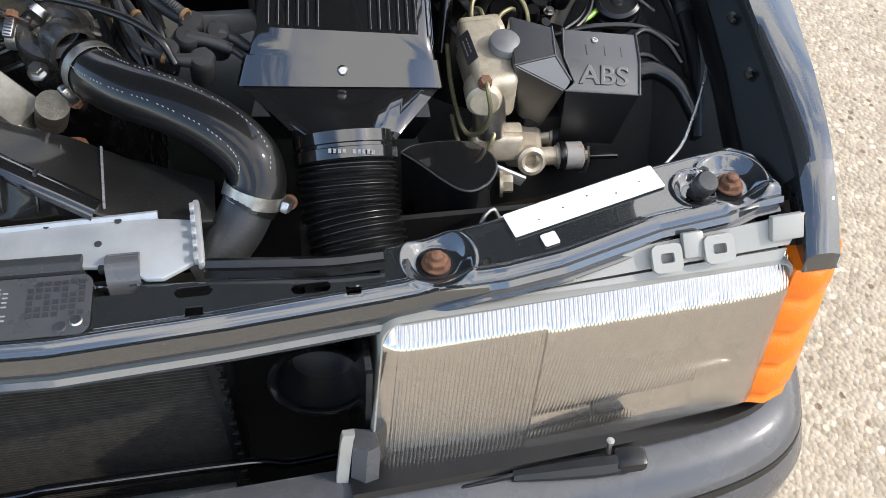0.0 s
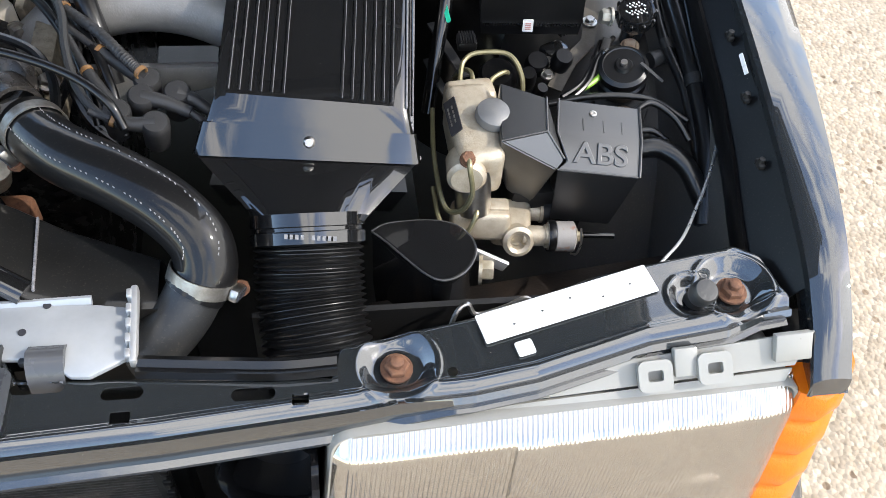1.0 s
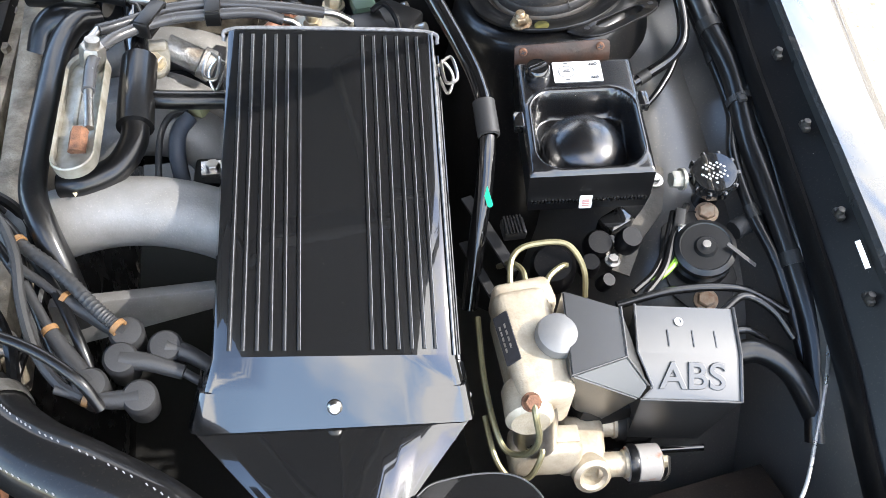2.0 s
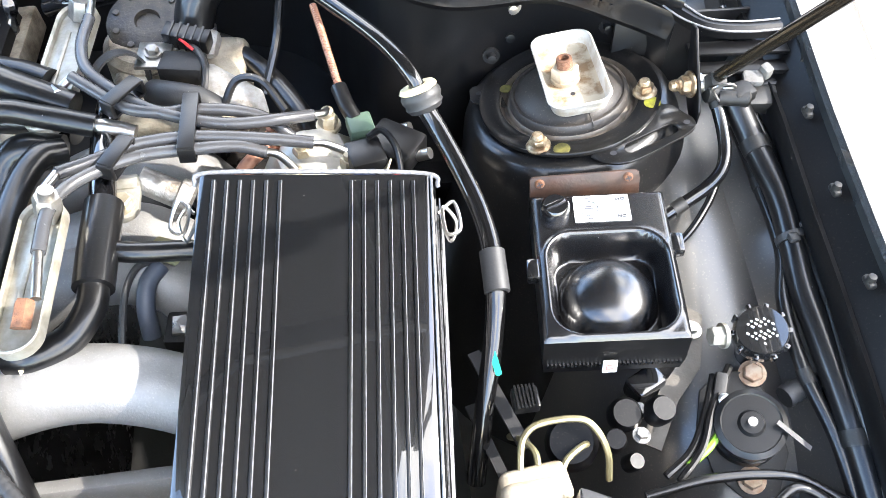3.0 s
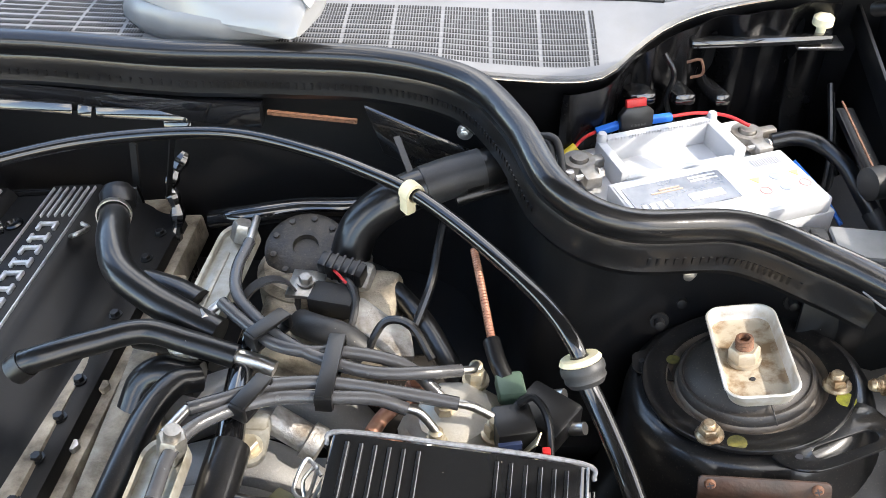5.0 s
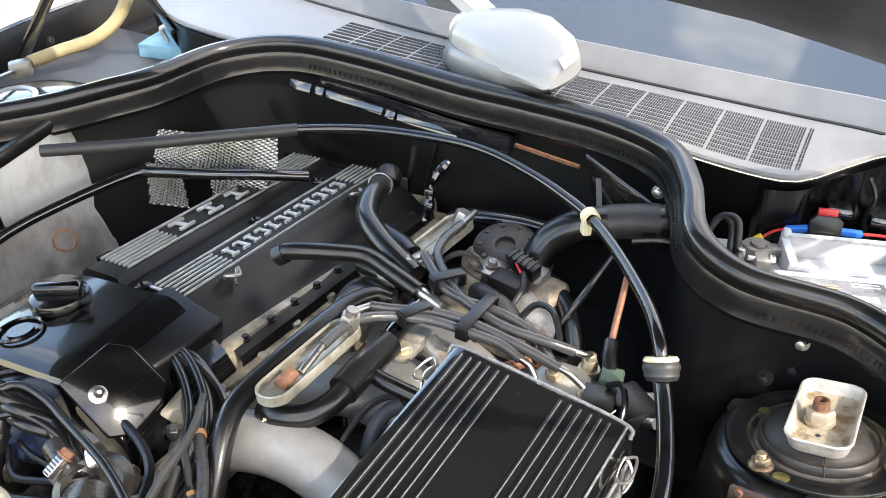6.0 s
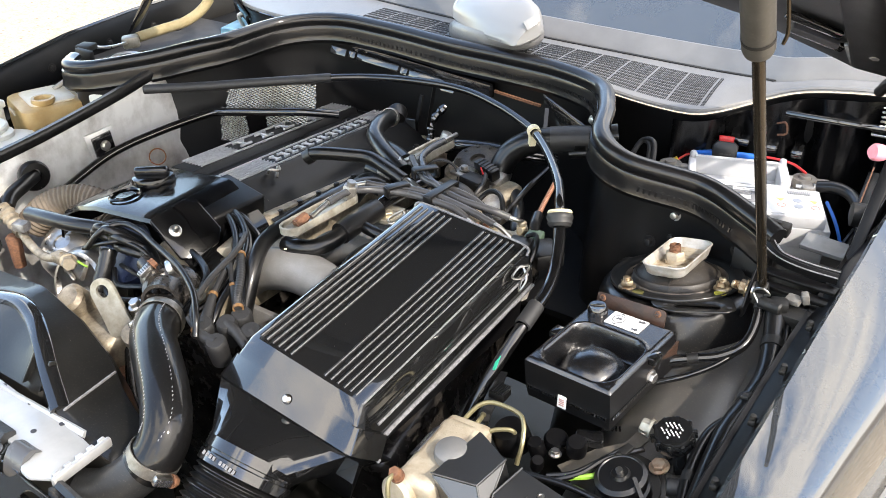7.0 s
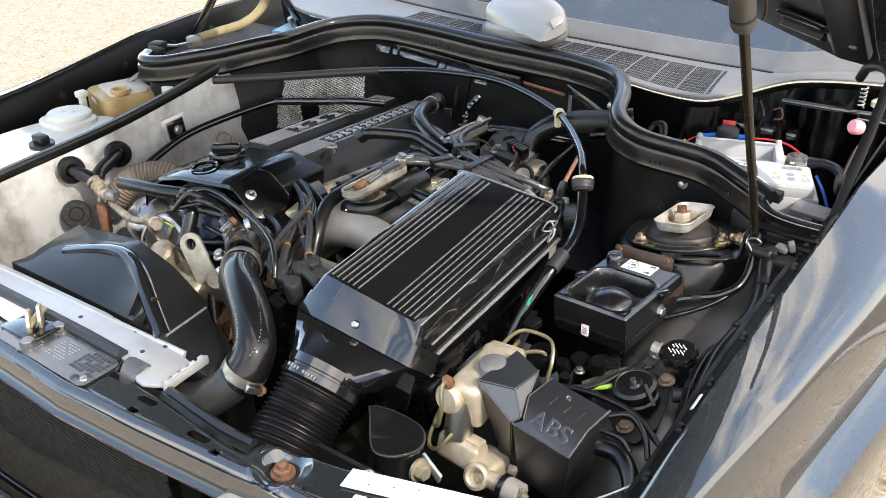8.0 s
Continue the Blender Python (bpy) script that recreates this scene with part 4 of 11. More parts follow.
# ---- head lamp ----
def make_headlamp():
    tl, tr, br, bl = Vector((0.249, -0.684, 0.661)), Vector((0.618, -0.679, 0.683)), Vector((0.619, -0.722, 0.514)), Vector((0.233, -0.738, 0.466))
    t = thing("headlamp", (0.43, -0.68, 0.45), "large rectangular headlamp with vertically fluted glass", "headlamp")
    def p(u, v, d=0.0):
        q = (tl * (1 - u) + tr * u) * (1 - v) + (bl * (1 - u) + br * u) * v
        nrm = (tr - tl).cross(bl - tl).normalized()
        if nrm.y > 0:
            nrm = -nrm
        return q + nrm * d
    # pale frame round the glass
    def outline(inset, d):
        pts = []
        k = 6
        r = 0.05
        for cu, cv, a0 in ((1 - inset - r, inset + r * 1.8, -90), (1 - inset - r, 1 - inset - r * 1.8, 0), (inset + r, 1 - inset - r * 1.8, 90), (inset + r, inset + r * 1.8, 180)):
            for i in range(k + 1):
                a = radians(a0 + 90 * i / k)
                pts.append(p(cu + r * math.cos(a), cv + r * 1.8 * math.sin(a), d))
        return pts
    part("housing", loft([outline(-0.036, -0.095), outline(-0.038, -0.030), outline(-0.038, -0.012), outline(-0.034, -0.009), outline(-0.028, -0.010), outline(-0.026, -0.018), outline(-0.020, -0.030)], caps=False), HEADLAMP_BODY, t)
    part("reflector_shell", loft([outline(-0.022, -0.020), outline(-0.005, -0.055), outline(0.04, -0.092)], caps=True), REFLECTOR, t)
    # reflector bowls behind the glass
    for u, v, ru, rv in ((0.745, 0.40, 0.20, 0.27), (0.20, 0.50, 0.15, 0.36)):
        rows = []
        for k in range(6):
            s = 1 - k / 6
            rows.append([p(u + ru * s * math.cos(a), v + rv * s * math.sin(a), -0.030 - 0.05 * (1 - s * s)) for a in [2 * math.pi * i / 28 for i in range(28)]])
        part("reflector", loft(rows, caps=True), LAMP_SILVER, t, "silvered bowl reflector")
    part("bowl_ledge", bar(p(0.42, 0.70, -0.030), p(0.97, 0.70, -0.030), 0.004, 0.030, 0.001, up=Vector((0, 1, 0.2))), REFLECTOR, t)
    part("divider", bar(p(0.425, 0.04, -0.045), p(0.425, 0.96, -0.045), 0.003, 0.05, 0.0005, up=Vector((0, 1, 0.2))), REFLECTOR, t)
    # glass: fluted, with a plain band at top and a step between the chambers
    bm = bmesh.new()
    nu, nv = 1200, 34
    grid = []
    for i in range(nu + 1):
        u = i / nu
        row = []
        for j in range(nv + 1):
            v = j / nv
            left = u < 0.385
            d = 0.004 * (1 - (2 * v - 1) ** 4) * (1 - (2 * u - 1) ** 6)
            # sloping top band, returns at both ends, and the step between the chambers
            d -= 0.017 * max(0.0, 1 - v / 0.13) + 0.006 * max(0.0, (u - 0.955) / 0.045) ** 2 + 0.006 * max(0.0, 1 - u / 0.05) ** 2
            d -= 0.0022 if left and v > 0.13 else 0.0
            smooth = d
            plain = not left and u < 0.80 and 0.66 < v < 0.84
            if v < 0.13:
                pitch, amp, slant = 92, 0.00028, 0.0
            elif left:
                pitch, amp, slant = 96, 0.00050, 0.0
            elif v < 0.66:
                pitch, amp, slant = 104, 0.00050, -0.05
            else:
                pitch, amp, slant = 100, 0.00045, -0.16
            d += 0.0 if plain or u < 0.03 else amp * (2 * abs(math.sin(math.pi * pitch * (u - slant * (v - 0.3)))) - 1)
            if plain:
                d -= 0.0012
            su, sv = -0.030 + 1.060 * u, -0.030 + 1.060 * v
            row.append((bm.verts.new(p(su, sv, d)), bm.verts.new(p(su, sv, smooth - 0.004))))
        grid.append(row)
    for a, b in zip(grid, grid[1:]):
        for j in range(nv):
            bm.faces.new((a[j + 1][0], b[j + 1][0], b[j][0], a[j][0]))
            bm.faces.new((a[j][1], b[j][1], b[j + 1][1], a[j + 1][1]))
    bm.normal_update()
    bm.faces.ensure_lookup_table()
    if bm.faces[0].normal.y > 0:
        bmesh.ops.reverse_faces(bm, faces=bm.faces[:])
    glass = part("lens", bm, LENS_GLASS, t, "fluted clear glass lens", angle=80)
    glass.visible_shadow = False
    # clips along the top of the housing
    up = (tl - bl).normalized()
    def ledge(u, f):
        q = p(u, -0.015, -0.012)
        back = Vector((0.253 + (0.640 - 0.253) * u, -0.640, 0.655 + 0.066 * u))
        return q.lerp(back, f)
    for f0, f1, lift in ((0.0, 0.34, 0.0), (0.36, 1.0, 0.0035)):
        part("top_ledge", thicken(loft([[ledge(0.01 + 0.98 * k / 12, f) + Vector((0, 0, lift)) for f in (f0, (f0 + f1) / 2, f1)] for k in range(13)], caps=False, closed=False), 0.003), HEADLAMP_BODY, t)
    for u, w in ((0.17, 0.044), (0.275, 0.030), (0.365, 0.048), (0.72, 0.020), (0.955, 0.032)):
        c = ledge(u, 0.72) + Vector((0, 0, 0.0075))
        part("tab", box((w, 0.024, 0.008), basis(c, tr - tl, ledge(u, 1) - ledge(u, 0)), 0.0015), HEADLAMP_BODY, t)
    for u in (0.655, 0.785):
        c = ledge(u, 0.62) + Vector((0, -0.004, 0.006))
        m = basis(c, tr - tl, Vector((0, 0.72, 0.55)))
        fr = rounded(0.029, 0.026, 0.006)
        hole = rounded(0.013, 0.009, 0.002)
        b = bmesh.new()
        lo = [[b.verts.new(m @ Vector((x, y, z))) for x, y in o] for o in (fr, hole) for z in (0, 0.005)]
        n = len(fr)
        for i in range(n):
            j = (i + 1) % n
            b.faces.new((lo[0][i], lo[0][j], lo[1][j], lo[1][i]))
            b.faces.new((lo[2][i], lo[2][j], lo[3][j], lo[3][i]))
            b.faces.new((lo[0][i], lo[0][j], lo[2][j], lo[2][i]))
            b.faces.new((lo[1][i], lo[1][j], lo[3][j], lo[3][i]))
        bmesh.ops.recalc_face_normals(b, faces=b.faces[:])
        part("clip", b, HEADLAMP_BODY, t, "pale plastic spring clip")
    return t, p


headlamp, lamp_at = make_headlamp()


def make_indicator():
    t = thing("indicator_lamp", (0.66, -0.66, 0.5), "ribbed amber corner indicator lens beside the headlamp", "indicator lamp")
    rows = []
    n = 48
    for i in range(n + 1):
        f = i / n
        z = 0.680 - 0.175 * f
        yi = -0.674 - 0.045 * f
        xi = 0.630 - 0.012 * f
        w = 0.062 + 0.014 * f
        rib = 0.0085 * abs(math.sin(math.pi * (f + 0.04) * 4)) ** 0.7
        rows.append([(xi, yi + 0.03, z), (xi, yi, z), (xi + 0.35 * w, yi - 0.001 - rib, z), (xi + 0.68 * w, yi + 0.008 - rib, z), (xi + 0.90 * w + rib, yi + 0.026, z), (xi + w + rib, yi + 0.060, z), (xi + w, yi + 0.085, z), (xi + 0.5 * w, yi + 0.085, z)])
    part("lens", loft(rows), AMBER, t, angle=60)
    part("backing", box((0.05, 0.05, 0.18), (0.655, -0.62, 0.60), 0.005), BLACK_DULL, t)
    return t


make_indicator()


# ---- bumper ----
def make_bumper():
    plan = [(-0.69, -0.66), (-0.66, -0.745), (-0.56, -0.775), (-0.2, -0.800), (0.2, -0.795), (0.45, -0.783), (0.60, -0.765), (0.675, -0.735), (0.705, -0.685), (0.725, -0.60), (0.735, -0.45)]
    path = spline([(x, y, 0.0) for x, y in plan], 8)
    t = thing("front_bumper", (0, -0.75, 0.3), "grey plastic front bumper with a dark inset strip", "bumper")
    sec = [(-0.075, 0.478), (-0.050, 0.486), (-0.010, 0.480), (0.012, 0.470), (0.022, 0.452), (0.020, 0.445), (0.028, 0.435), (0.042, 0.405), (0.046, 0.36), (0.040, 0.30), (0.015, 0.27), (-0.07, 0.27)]
    part("skin", sweep(path, [(a, b) for a, b in sec]), BUMPER_GREY, t)
    part("strip", sweep(path, [(0.0165, 0.4485), (0.0235, 0.4495), (0.0265, 0.438), (0.0185, 0.437)]), BLACK_DULL, t, "dark inset strip")
    part("filler", sweep(spline([(0.20, -0.745, 0), (0.45, -0.735, 0), (0.63, -0.715, 0), (0.69, -0.66, 0)], 8), [(-0.03, 0.488), (0.010, 0.494), (0.014, 0.487), (-0.03, 0.480)]), SATIN_PLASTIC, t, "black filler strip under the lamp")
    return t


make_bumper()


def make_lamp_wiper():
    t = thing("headlamp_wiper", (0.47, -0.76, 0.49), "grey plastic headlamp wiper arm resting on the bumper", "wiper arm")
    a, b = Vector((0.362, -0.756, 0.486)), Vector((0.482, -0.764, 0.498))
    part("arm", sweep([a, a.lerp(b, 0.35), a.lerp(b, 0.75), b], [(-0.008, -0.006), (0.008, -0.006), (0.009, 0.002), (0.004, 0.008), (-0.004, 0.008), (-0.009, 0.002)], lambda s, i: (0.7, 1.0, 1.25, 1.0)[i]), SATIN_PLASTIC, t)
    part("pivot_cover", box((0.034, 0.024, 0.020), basis(b + Vector((0.0, 0.002, 0.0)), b - a, (0, 1, 0)), 0.006), SATIN_PLASTIC, t)
    part("jet", lathe([(0.0026, 0), (0.0026, 0.018), (0.004, 0.019), (0.004, 0.024), (0, 0.025)], aim(b + Vector((-0.022, 0.01, 0.006)), (-0.1, 0.1, 1)), 10), BARE_STEEL, t)
    part("blade", bar((0.28, -0.760, 0.474), (0.378, -0.756, 0.489), 0.004, 0.010, 0.001), RUBBER, t)
    return t


make_lamp_wiper()


# ---- radiator and what stands before it ----
def make_radiator():
    t = thing("radiator", (-0.1, -0.58, 0.25), "car radiator with a bright galvanised top plate and dark fins", "radiator")
    top = [(-0.50, -0.537), (-0.12, -0.539), (-0.028, -0.547), (0.055, -0.553), (0.080, -0.558), (0.082, -0.606), (0.055, -0.620), (0.040, -0.618), (0.022, -0.602), (-0.012, -0.598), (-0.12, -0.590), (-0.50, -0.588)]
    def up(x):
        return 0.688 + 0.03 * x
    bm = prism([(x, y) for x, y in top], 0.006, None, 0.002)
    for v in bm.verts:
        v.co.z += up(v.co.x)
    part("top_plate", bm, RAD_TOP, t)
    bm = loft([[(x, -0.552, up(x) + 0.004), (x, -0.548, up(x) + 0.009), (x, -0.545, up(x) + 0.008), (x, -0.549, up(x))] for x in (-0.5, -0.2, 0.0, 0.05)])
    part("flange", bm, RAD_TOP, t)
    for x, y in ((-0.10, -0.545), (-0.045, -0.548), (0.016, -0.551), (0.0, -0.575), (-0.14, -0.567)):
        part("slot", lathe([(0, 0.0008), (0.0032, 0.0008), (0.0032, 0), (0, 0)], (x, y, up(x) + 0.0062), 12), INK, t)
    # end tank clamp with a row of teeth
    m = basis((0.086, -0.577, 0.698), (0.05, -1, 0), (0, 0.1, 1))
    part("clamp_strip", box((0.072, 0.012, 0.006), m @ Matrix.Translation((0, 0, 0)), 0.002), GALVANISED, t, "crimped clamp strip")
    for i in range(5):
        part("tooth", box((0.008, 0.010, 0.004), m @ Matrix.Translation((-0.028 + 0.014 * i, 0.002, 0.004)), 0.001), GALVANISED, t)
    part("core", box((0.62, 0.030, 0.44), (-0.22, -0.575, 0.44)), BLACK_DULL, t)
    bm = bmesh.new()
    for i in range(60):
        bmesh.ops.create_cube(bm, size=1.0, matrix=Matrix.Translation((-0.20, -0.613, 0.235 + i * 0.0062)) @ Matrix.Diagonal((0.55, 0.010, 0.0014, 1)))
    fins = part("fin", bm, FIN_GREY, t, smooth=False)
    tagged(fins, kind="stuff")
    part("side_rail", bar((0.078, -0.622, 0.62), (0.082, -0.622, 0.20), 0.012, 0.016, 0.002, up=(0, 1, 0)), BLACK_DULL, t)
    for i in range(14):
        part("rail_tooth", box((0.008, 0.006, 0.010), (0.085, -0.630, 0.58 - 0.025 * i), 0.0012), SATIN_PLASTIC, t)
    part("bottom_rail", bar((-0.45, -0.632, 0.262), (0.072, -0.632, 0.262), 0.012, 0.016, 0.002), GALVANISED, t)
    return t


make_radiator()


def make_front_void():
    part_of = thing("front_valance", (0, -0.7, 0.25), "black front valance sheet below the radiator", "car body panel", kind="structure")
    part("lower_sheet", box((1.2, 0.14, 0.008), (0, -0.66, 0.235), 0.002), BLACK_DULL, part_of)
    part("side_sheet", box((0.006, 0.20, 0.38), (0.222, -0.60, 0.44)), BLACK_SHEET, part_of)
    part("stay", tube([(-0.5, -0.668, 0.40), (-0.16, -0.668, 0.405), (-0.10, -0.668, 0.412), (0.09, -0.664, 0.40), (0.14, -0.66, 0.375), (0.2, -0.65, 0.36)], 0.006), BLACK_PAINT, part_of)
    part("rear_wall", box((0.45, 0.006, 0.40), (0.40, -0.55, 0.46)), BLACK_DULL, part_of)


make_front_void()


def make_horn():
    """Round intake trumpet below the crossmember."""
    t = thing("air_intake_trumpet", (0.19, -0.61, 0.5), "glossy black oval air intake mouth behind the grille", "air intake")
    m = aim((0.182, -0.628, 0.50), (-0.1, -0.75, 0.55))
    bm = lathe([(0.052, 0.0), (0.055, 0.004), (0.052, 0.008), (0.047, 0.004), (0.040, -0.03), (0.034, -0.07), (0.030, -0.07), (0.036, -0.03), (0.045, 0.0)], None, 40, close=False)
    bmesh.ops.scale(bm, vec=(1.0, 0.72, 1.0), verts=bm.verts)
    bm.transform(m)
    part("mouth", bm, GLOSS_PLASTIC, t)
    part("duct", tube([m @ Vector((0, 0, -0.05)), m @ Vector((0, 0.01, -0.10)), m @ Vector((0.0, 0.05, -0.17))], 0.034), SATIN_PLASTIC, t)
    return t


make_horn()


def make_side_bracket():
    t = thing("lamp_side_bracket", (0.226, -0.735, 0.45), "grey plastic bracket at the inner edge of the headlamp", "bracket")
    def q(u, v, d):
        return lamp_at(u, v, d)
    part("plate", loft([[q(u0, v, 0.004), q(u0 + 0.035, v, 0.013), q(u1, v, 0.010), q(u1, v, -0.012), q(u0, v, -0.020)] for u0, u1, v in ((-0.090, -0.030, 0.64), (-0.092, -0.022, 0.68), (-0.090, -0.020, 0.90), (-0.094, -0.026, 1.05))]), BUMPER_GREY, t, angle=30)
    part("edge", loft([[q(u, v, 0.002), q(u + 0.030, v, 0.004), q(u + 0.030, v, -0.004), q(u, v, -0.006)] for u, v in ((-0.118, 0.56), (-0.122, 0.60), (-0.130, 1.08))]), HEADLAMP_BODY, t, "pale edge plate")


make_side_bracket()
# ---- air filter box over the intake ----
def make_airbox():
    t = thing("air_filter_box", (0.24, -0.27, 0.66), "glossy black plastic air filter box with fine ribs along its lid", "air filter box")
    RL, RR, FL, FR = Vector((0.178, -0.113, 0.825)), Vector((0.349, -0.134, 0.823)), Vector((0.151, -0.392, 0.774)), Vector((0.321, -0.409, 0.765))
    BL, BR = Vector((0.132, -0.427, 0.732)), Vector((0.327, -0.444, 0.728))
    NL, NR = Vector((0.178, -0.477, 0.703)), Vector((0.275, -0.480, 0.692))
    n = (RR - RL).cross(FL - RL).normalized()
    if n.z < 0:
        n = -n
    def sec(L, R, h, nn, grow=0.0, r=0.008):
        a = (R - L).normalized()
        L, R = L - a * grow, R + a * grow
        return [L - nn * h - a * 0.004, L - nn * r * 1.6 - a * 0.001, L - nn * r * 0.4 + a * r * 0.25, L + a * r, L.lerp(R, 0.25), L.lerp(R, 0.5), L.lerp(R, 0.75), R - a * r, R - nn * r * 0.4 - a * r * 0.25, R - nn * r * 1.6 + a * 0.001, R - nn * h + a * 0.004]
    n2 = ((FR - FL).cross(BL - FL)).normalized()
    n2 = n2 if n2.z > 0 else -n2
    back = (RL - FL).normalized()
    rows = [[p - n * 0.05 for p in sec(RL + back * 0.004, RR + back * 0.004, 0.004, n)], [p - n * 0.006 for p in sec(RL + back * 0.004, RR + back * 0.004, 0.048, n)], sec(RL, RR, 0.055, n), sec(RL.lerp(FL, 0.5), RR.lerp(FR, 0.5), 0.055, n), sec(FL, FR, 0.055, n)]
    M1L, M1R = FL.lerp(BL, 0.46), FR.lerp(BR, 0.46)
    rows += [sec(M1L, M1R, 0.050, n2), sec(M1L.lerp(BL, 0.02), M1R.lerp(BR, 0.02), 0.050, n2, 0.003), sec(BL, BR, 0.050, n2, 0.003)]
    lid = part("lid", loft(rows, caps=False, closed=False), GLOSS_PLASTIC, t, angle=30)
    # hopper down to the round neck
    axis = ((NL + NR) / 2 - (BL + BR) / 2).normalized()
    c = (NL + NR) / 2
    down = Vector((0.0, -0.79, -0.61)).normalized()
    across = (NR - NL).normalized()
    upn = down.cross(across).normalized()
    cc = c.copy()
    neck = [cc + across * (0.0495 * math.cos(a)) + upn * (0.0495 * math.sin(a)) for a in [math.pi - 2 * math.pi * i / 32 for i in range(32)]]
    top_rect = []
    low = 0.085
    corners = [BL - n2 * low, BL, BR, BR - n2 * low]
    for i in range(32):
        f = i / 32
        if f < 0.06:
            q = corners[0].lerp(corners[1], 0.5 + f / 0.06 * 0.5)
        elif f < 0.44:
            q = corners[1].lerp(corners[2], (f - 0.06) / 0.38)
        elif f < 0.56:
            q = corners[2].lerp(corners[3], (f - 0.44) / 0.12)
        elif f < 0.94:
            q = corners[3].lerp(corners[0], (f - 0.56) / 0.38)
        else:
            q = corners[0].lerp(corners[1], (f - 0.94) / 0.06 * 0.5)
        top_rect.append(q - n2 * 0.003)
    mid = [a.lerp(b, 0.86) for a, b in zip(top_rect, neck)]
    part("hopper", loft([top_rect, [a.lerp(b, 0.05) for a, b in zip(top_rect, neck)], mid, neck], caps=False), GLOSS_PLASTIC, t, angle=35)
    # lower half of the box
    low_rows = []
    for L, R, h in ((RL, RR, 0.13), (FL, FR, 0.10), (BL, BR, 0.09)):
        a = (R - L).normalized()
        low_rows.append([L - n * 0.05 + a * 0.006, R - n * 0.05 - a * 0.006, R - n * h - a * 0.02, L - n * h + a * 0.02])
    part("base", loft(low_rows), SATIN_PLASTIC, t)
    # the light caught by the lower lip is put into the bead's pale grey
    for L, R in ((FL, FR),):
        a = (R - L).normalized()
        part("rim_bead", tube([RR - n * 0.056 + a * 0.006, FR.lerp(RR, 0.5) - n * 0.056 + a * 0.006, FR - n * 0.056 + a * 0.006, BR - n2 * 0.05 + a * 0.006], 0.0026, 4, 8), RIB_EDGE, t, "rim with its caught light in pale grey")
    # ribs on the lid, each with a thin pale line along its edge
    for u in (0.080, 0.135, 0.190, 0.245, 0.300, 0.358, 0.655, 0.708, 0.763, 0.818, 0.869, 0.915):
        a = RL.lerp(RR, u).lerp(FL.lerp(FR, u), 0.018)
        b = RL.lerp(RR, u).lerp(FL.lerp(FR, u), 0.985)
        side = (RR - RL).normalized()
        part("rib", bar(a + n * 0.0006 - side * 0.0014, b + n * 0.0006 - side * 0.0014, 0.0018, 0.0010, 0.0003, up=n), SATIN_PLASTIC, lid)
        part("rib_edge", bar(a + n * 0.0007, b + n * 0.0007, 0.0005, 0.0015, 0.0, up=n), RIB_EDGE, lid, "thin pale rib edge")
    s = M1L.lerp(M1R, 0.50).lerp(BL.lerp(BR, 0.50), 0.45)
    part("screw", merge(lathe([(0, 0.003), (0.0035, 0.003), (0.0052, 0.0012), (0.0055, 0), (0, 0)], aim(s + n2 * 0.001, n2), 18), box((0.006, 0.0012, 0.001), aim(s + n2 * 0.0042, n2))), BARE_STEEL, t, "slotted steel screw")
    # worn pale edge and scuffs on the outer front corner
    sd = (RR - RL).normalized()
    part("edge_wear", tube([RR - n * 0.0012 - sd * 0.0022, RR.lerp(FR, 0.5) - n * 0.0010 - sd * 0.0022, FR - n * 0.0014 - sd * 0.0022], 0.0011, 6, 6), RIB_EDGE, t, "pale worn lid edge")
    # pale bead along the back lip; down the outer wall's shut line a painted highlight
    part("back_bead", tube([RL - n * 0.010 - sd * 0.003 - back * 0.004, RL - n * 0.003 + sd * 0.006 + back * 0.003, RL.lerp(RR, 0.5) - n * 0.002 + back * 0.004, RR - n * 0.003 - sd * 0.006 + back * 0.003, RR - n * 0.010 + sd * 0.003 - back * 0.004], 0.0018, 6, 8), RIB_EDGE, t, "pale back lip")
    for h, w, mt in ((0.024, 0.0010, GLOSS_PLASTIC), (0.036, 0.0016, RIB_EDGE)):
        part("side_bead", tube([RR.lerp(FR, 0.02) - n * h + sd * 0.004, RR.lerp(FR, 0.5) - n * h + sd * 0.004, RR.lerp(FR, 0.97) - n * h + sd * 0.004], w, 6, 8), mt, t, "shut line with a painted pale highlight" if mt is RIB_EDGE else "")
    # chained wire clips at the back corners
    for L, sgn in ((RL.lerp(FL, 0.09), -1), (RR.lerp(FR, 0.09), 1)):
        a = (RR - RL).normalized() * sgn
        p0 = L - n * 0.012 + a * 0.002
        pts = [p0, p0 + a * 0.012 + back * 0.01, p0 + a * 0.016 - back * 0.012, p0 + a * 0.006 - back * 0.016, p0 + a * 0.004 + back * 0.006, p0 + a * 0.014 - n * 0.012, p0 + a * 0.010 - n * 0.024 - back * 0.01, p0 + a * 0.002 - n * 0.020 + back * 0.008]
        part("wire_clip", tube(pts, 0.0014, 8, 7), BARE_STEEL, t, "bent wire spring clip")
    # neck collar and bellows
    base = cc
    def ringed(o, prof):
        return lathe(prof, aim(o, down), 40, close=False)
    part("collar", ringed(base, [(0.0485, -0.006), (0.0505, -0.006), (0.0505, 0.005), (0.0485, 0.006), (0.0485, 0.009), (0.0510, 0.010), (0.0510, 0.020), (0.046, 0.022)]), GLOSS_PLASTIC, t)
    path = spline([base + down * 0.018, base + down * 0.065, base + down * 0.105 + Vector((0.004, -0.006, 0.0)), base + down * 0.15 + Vector((0.008, -0.008, -0.006))], 60)
    dist, acc = 0.0, []
    prev = path[0]
    for p in path:
        dist += (p - prev).length
        acc.append(dist)
        prev = p
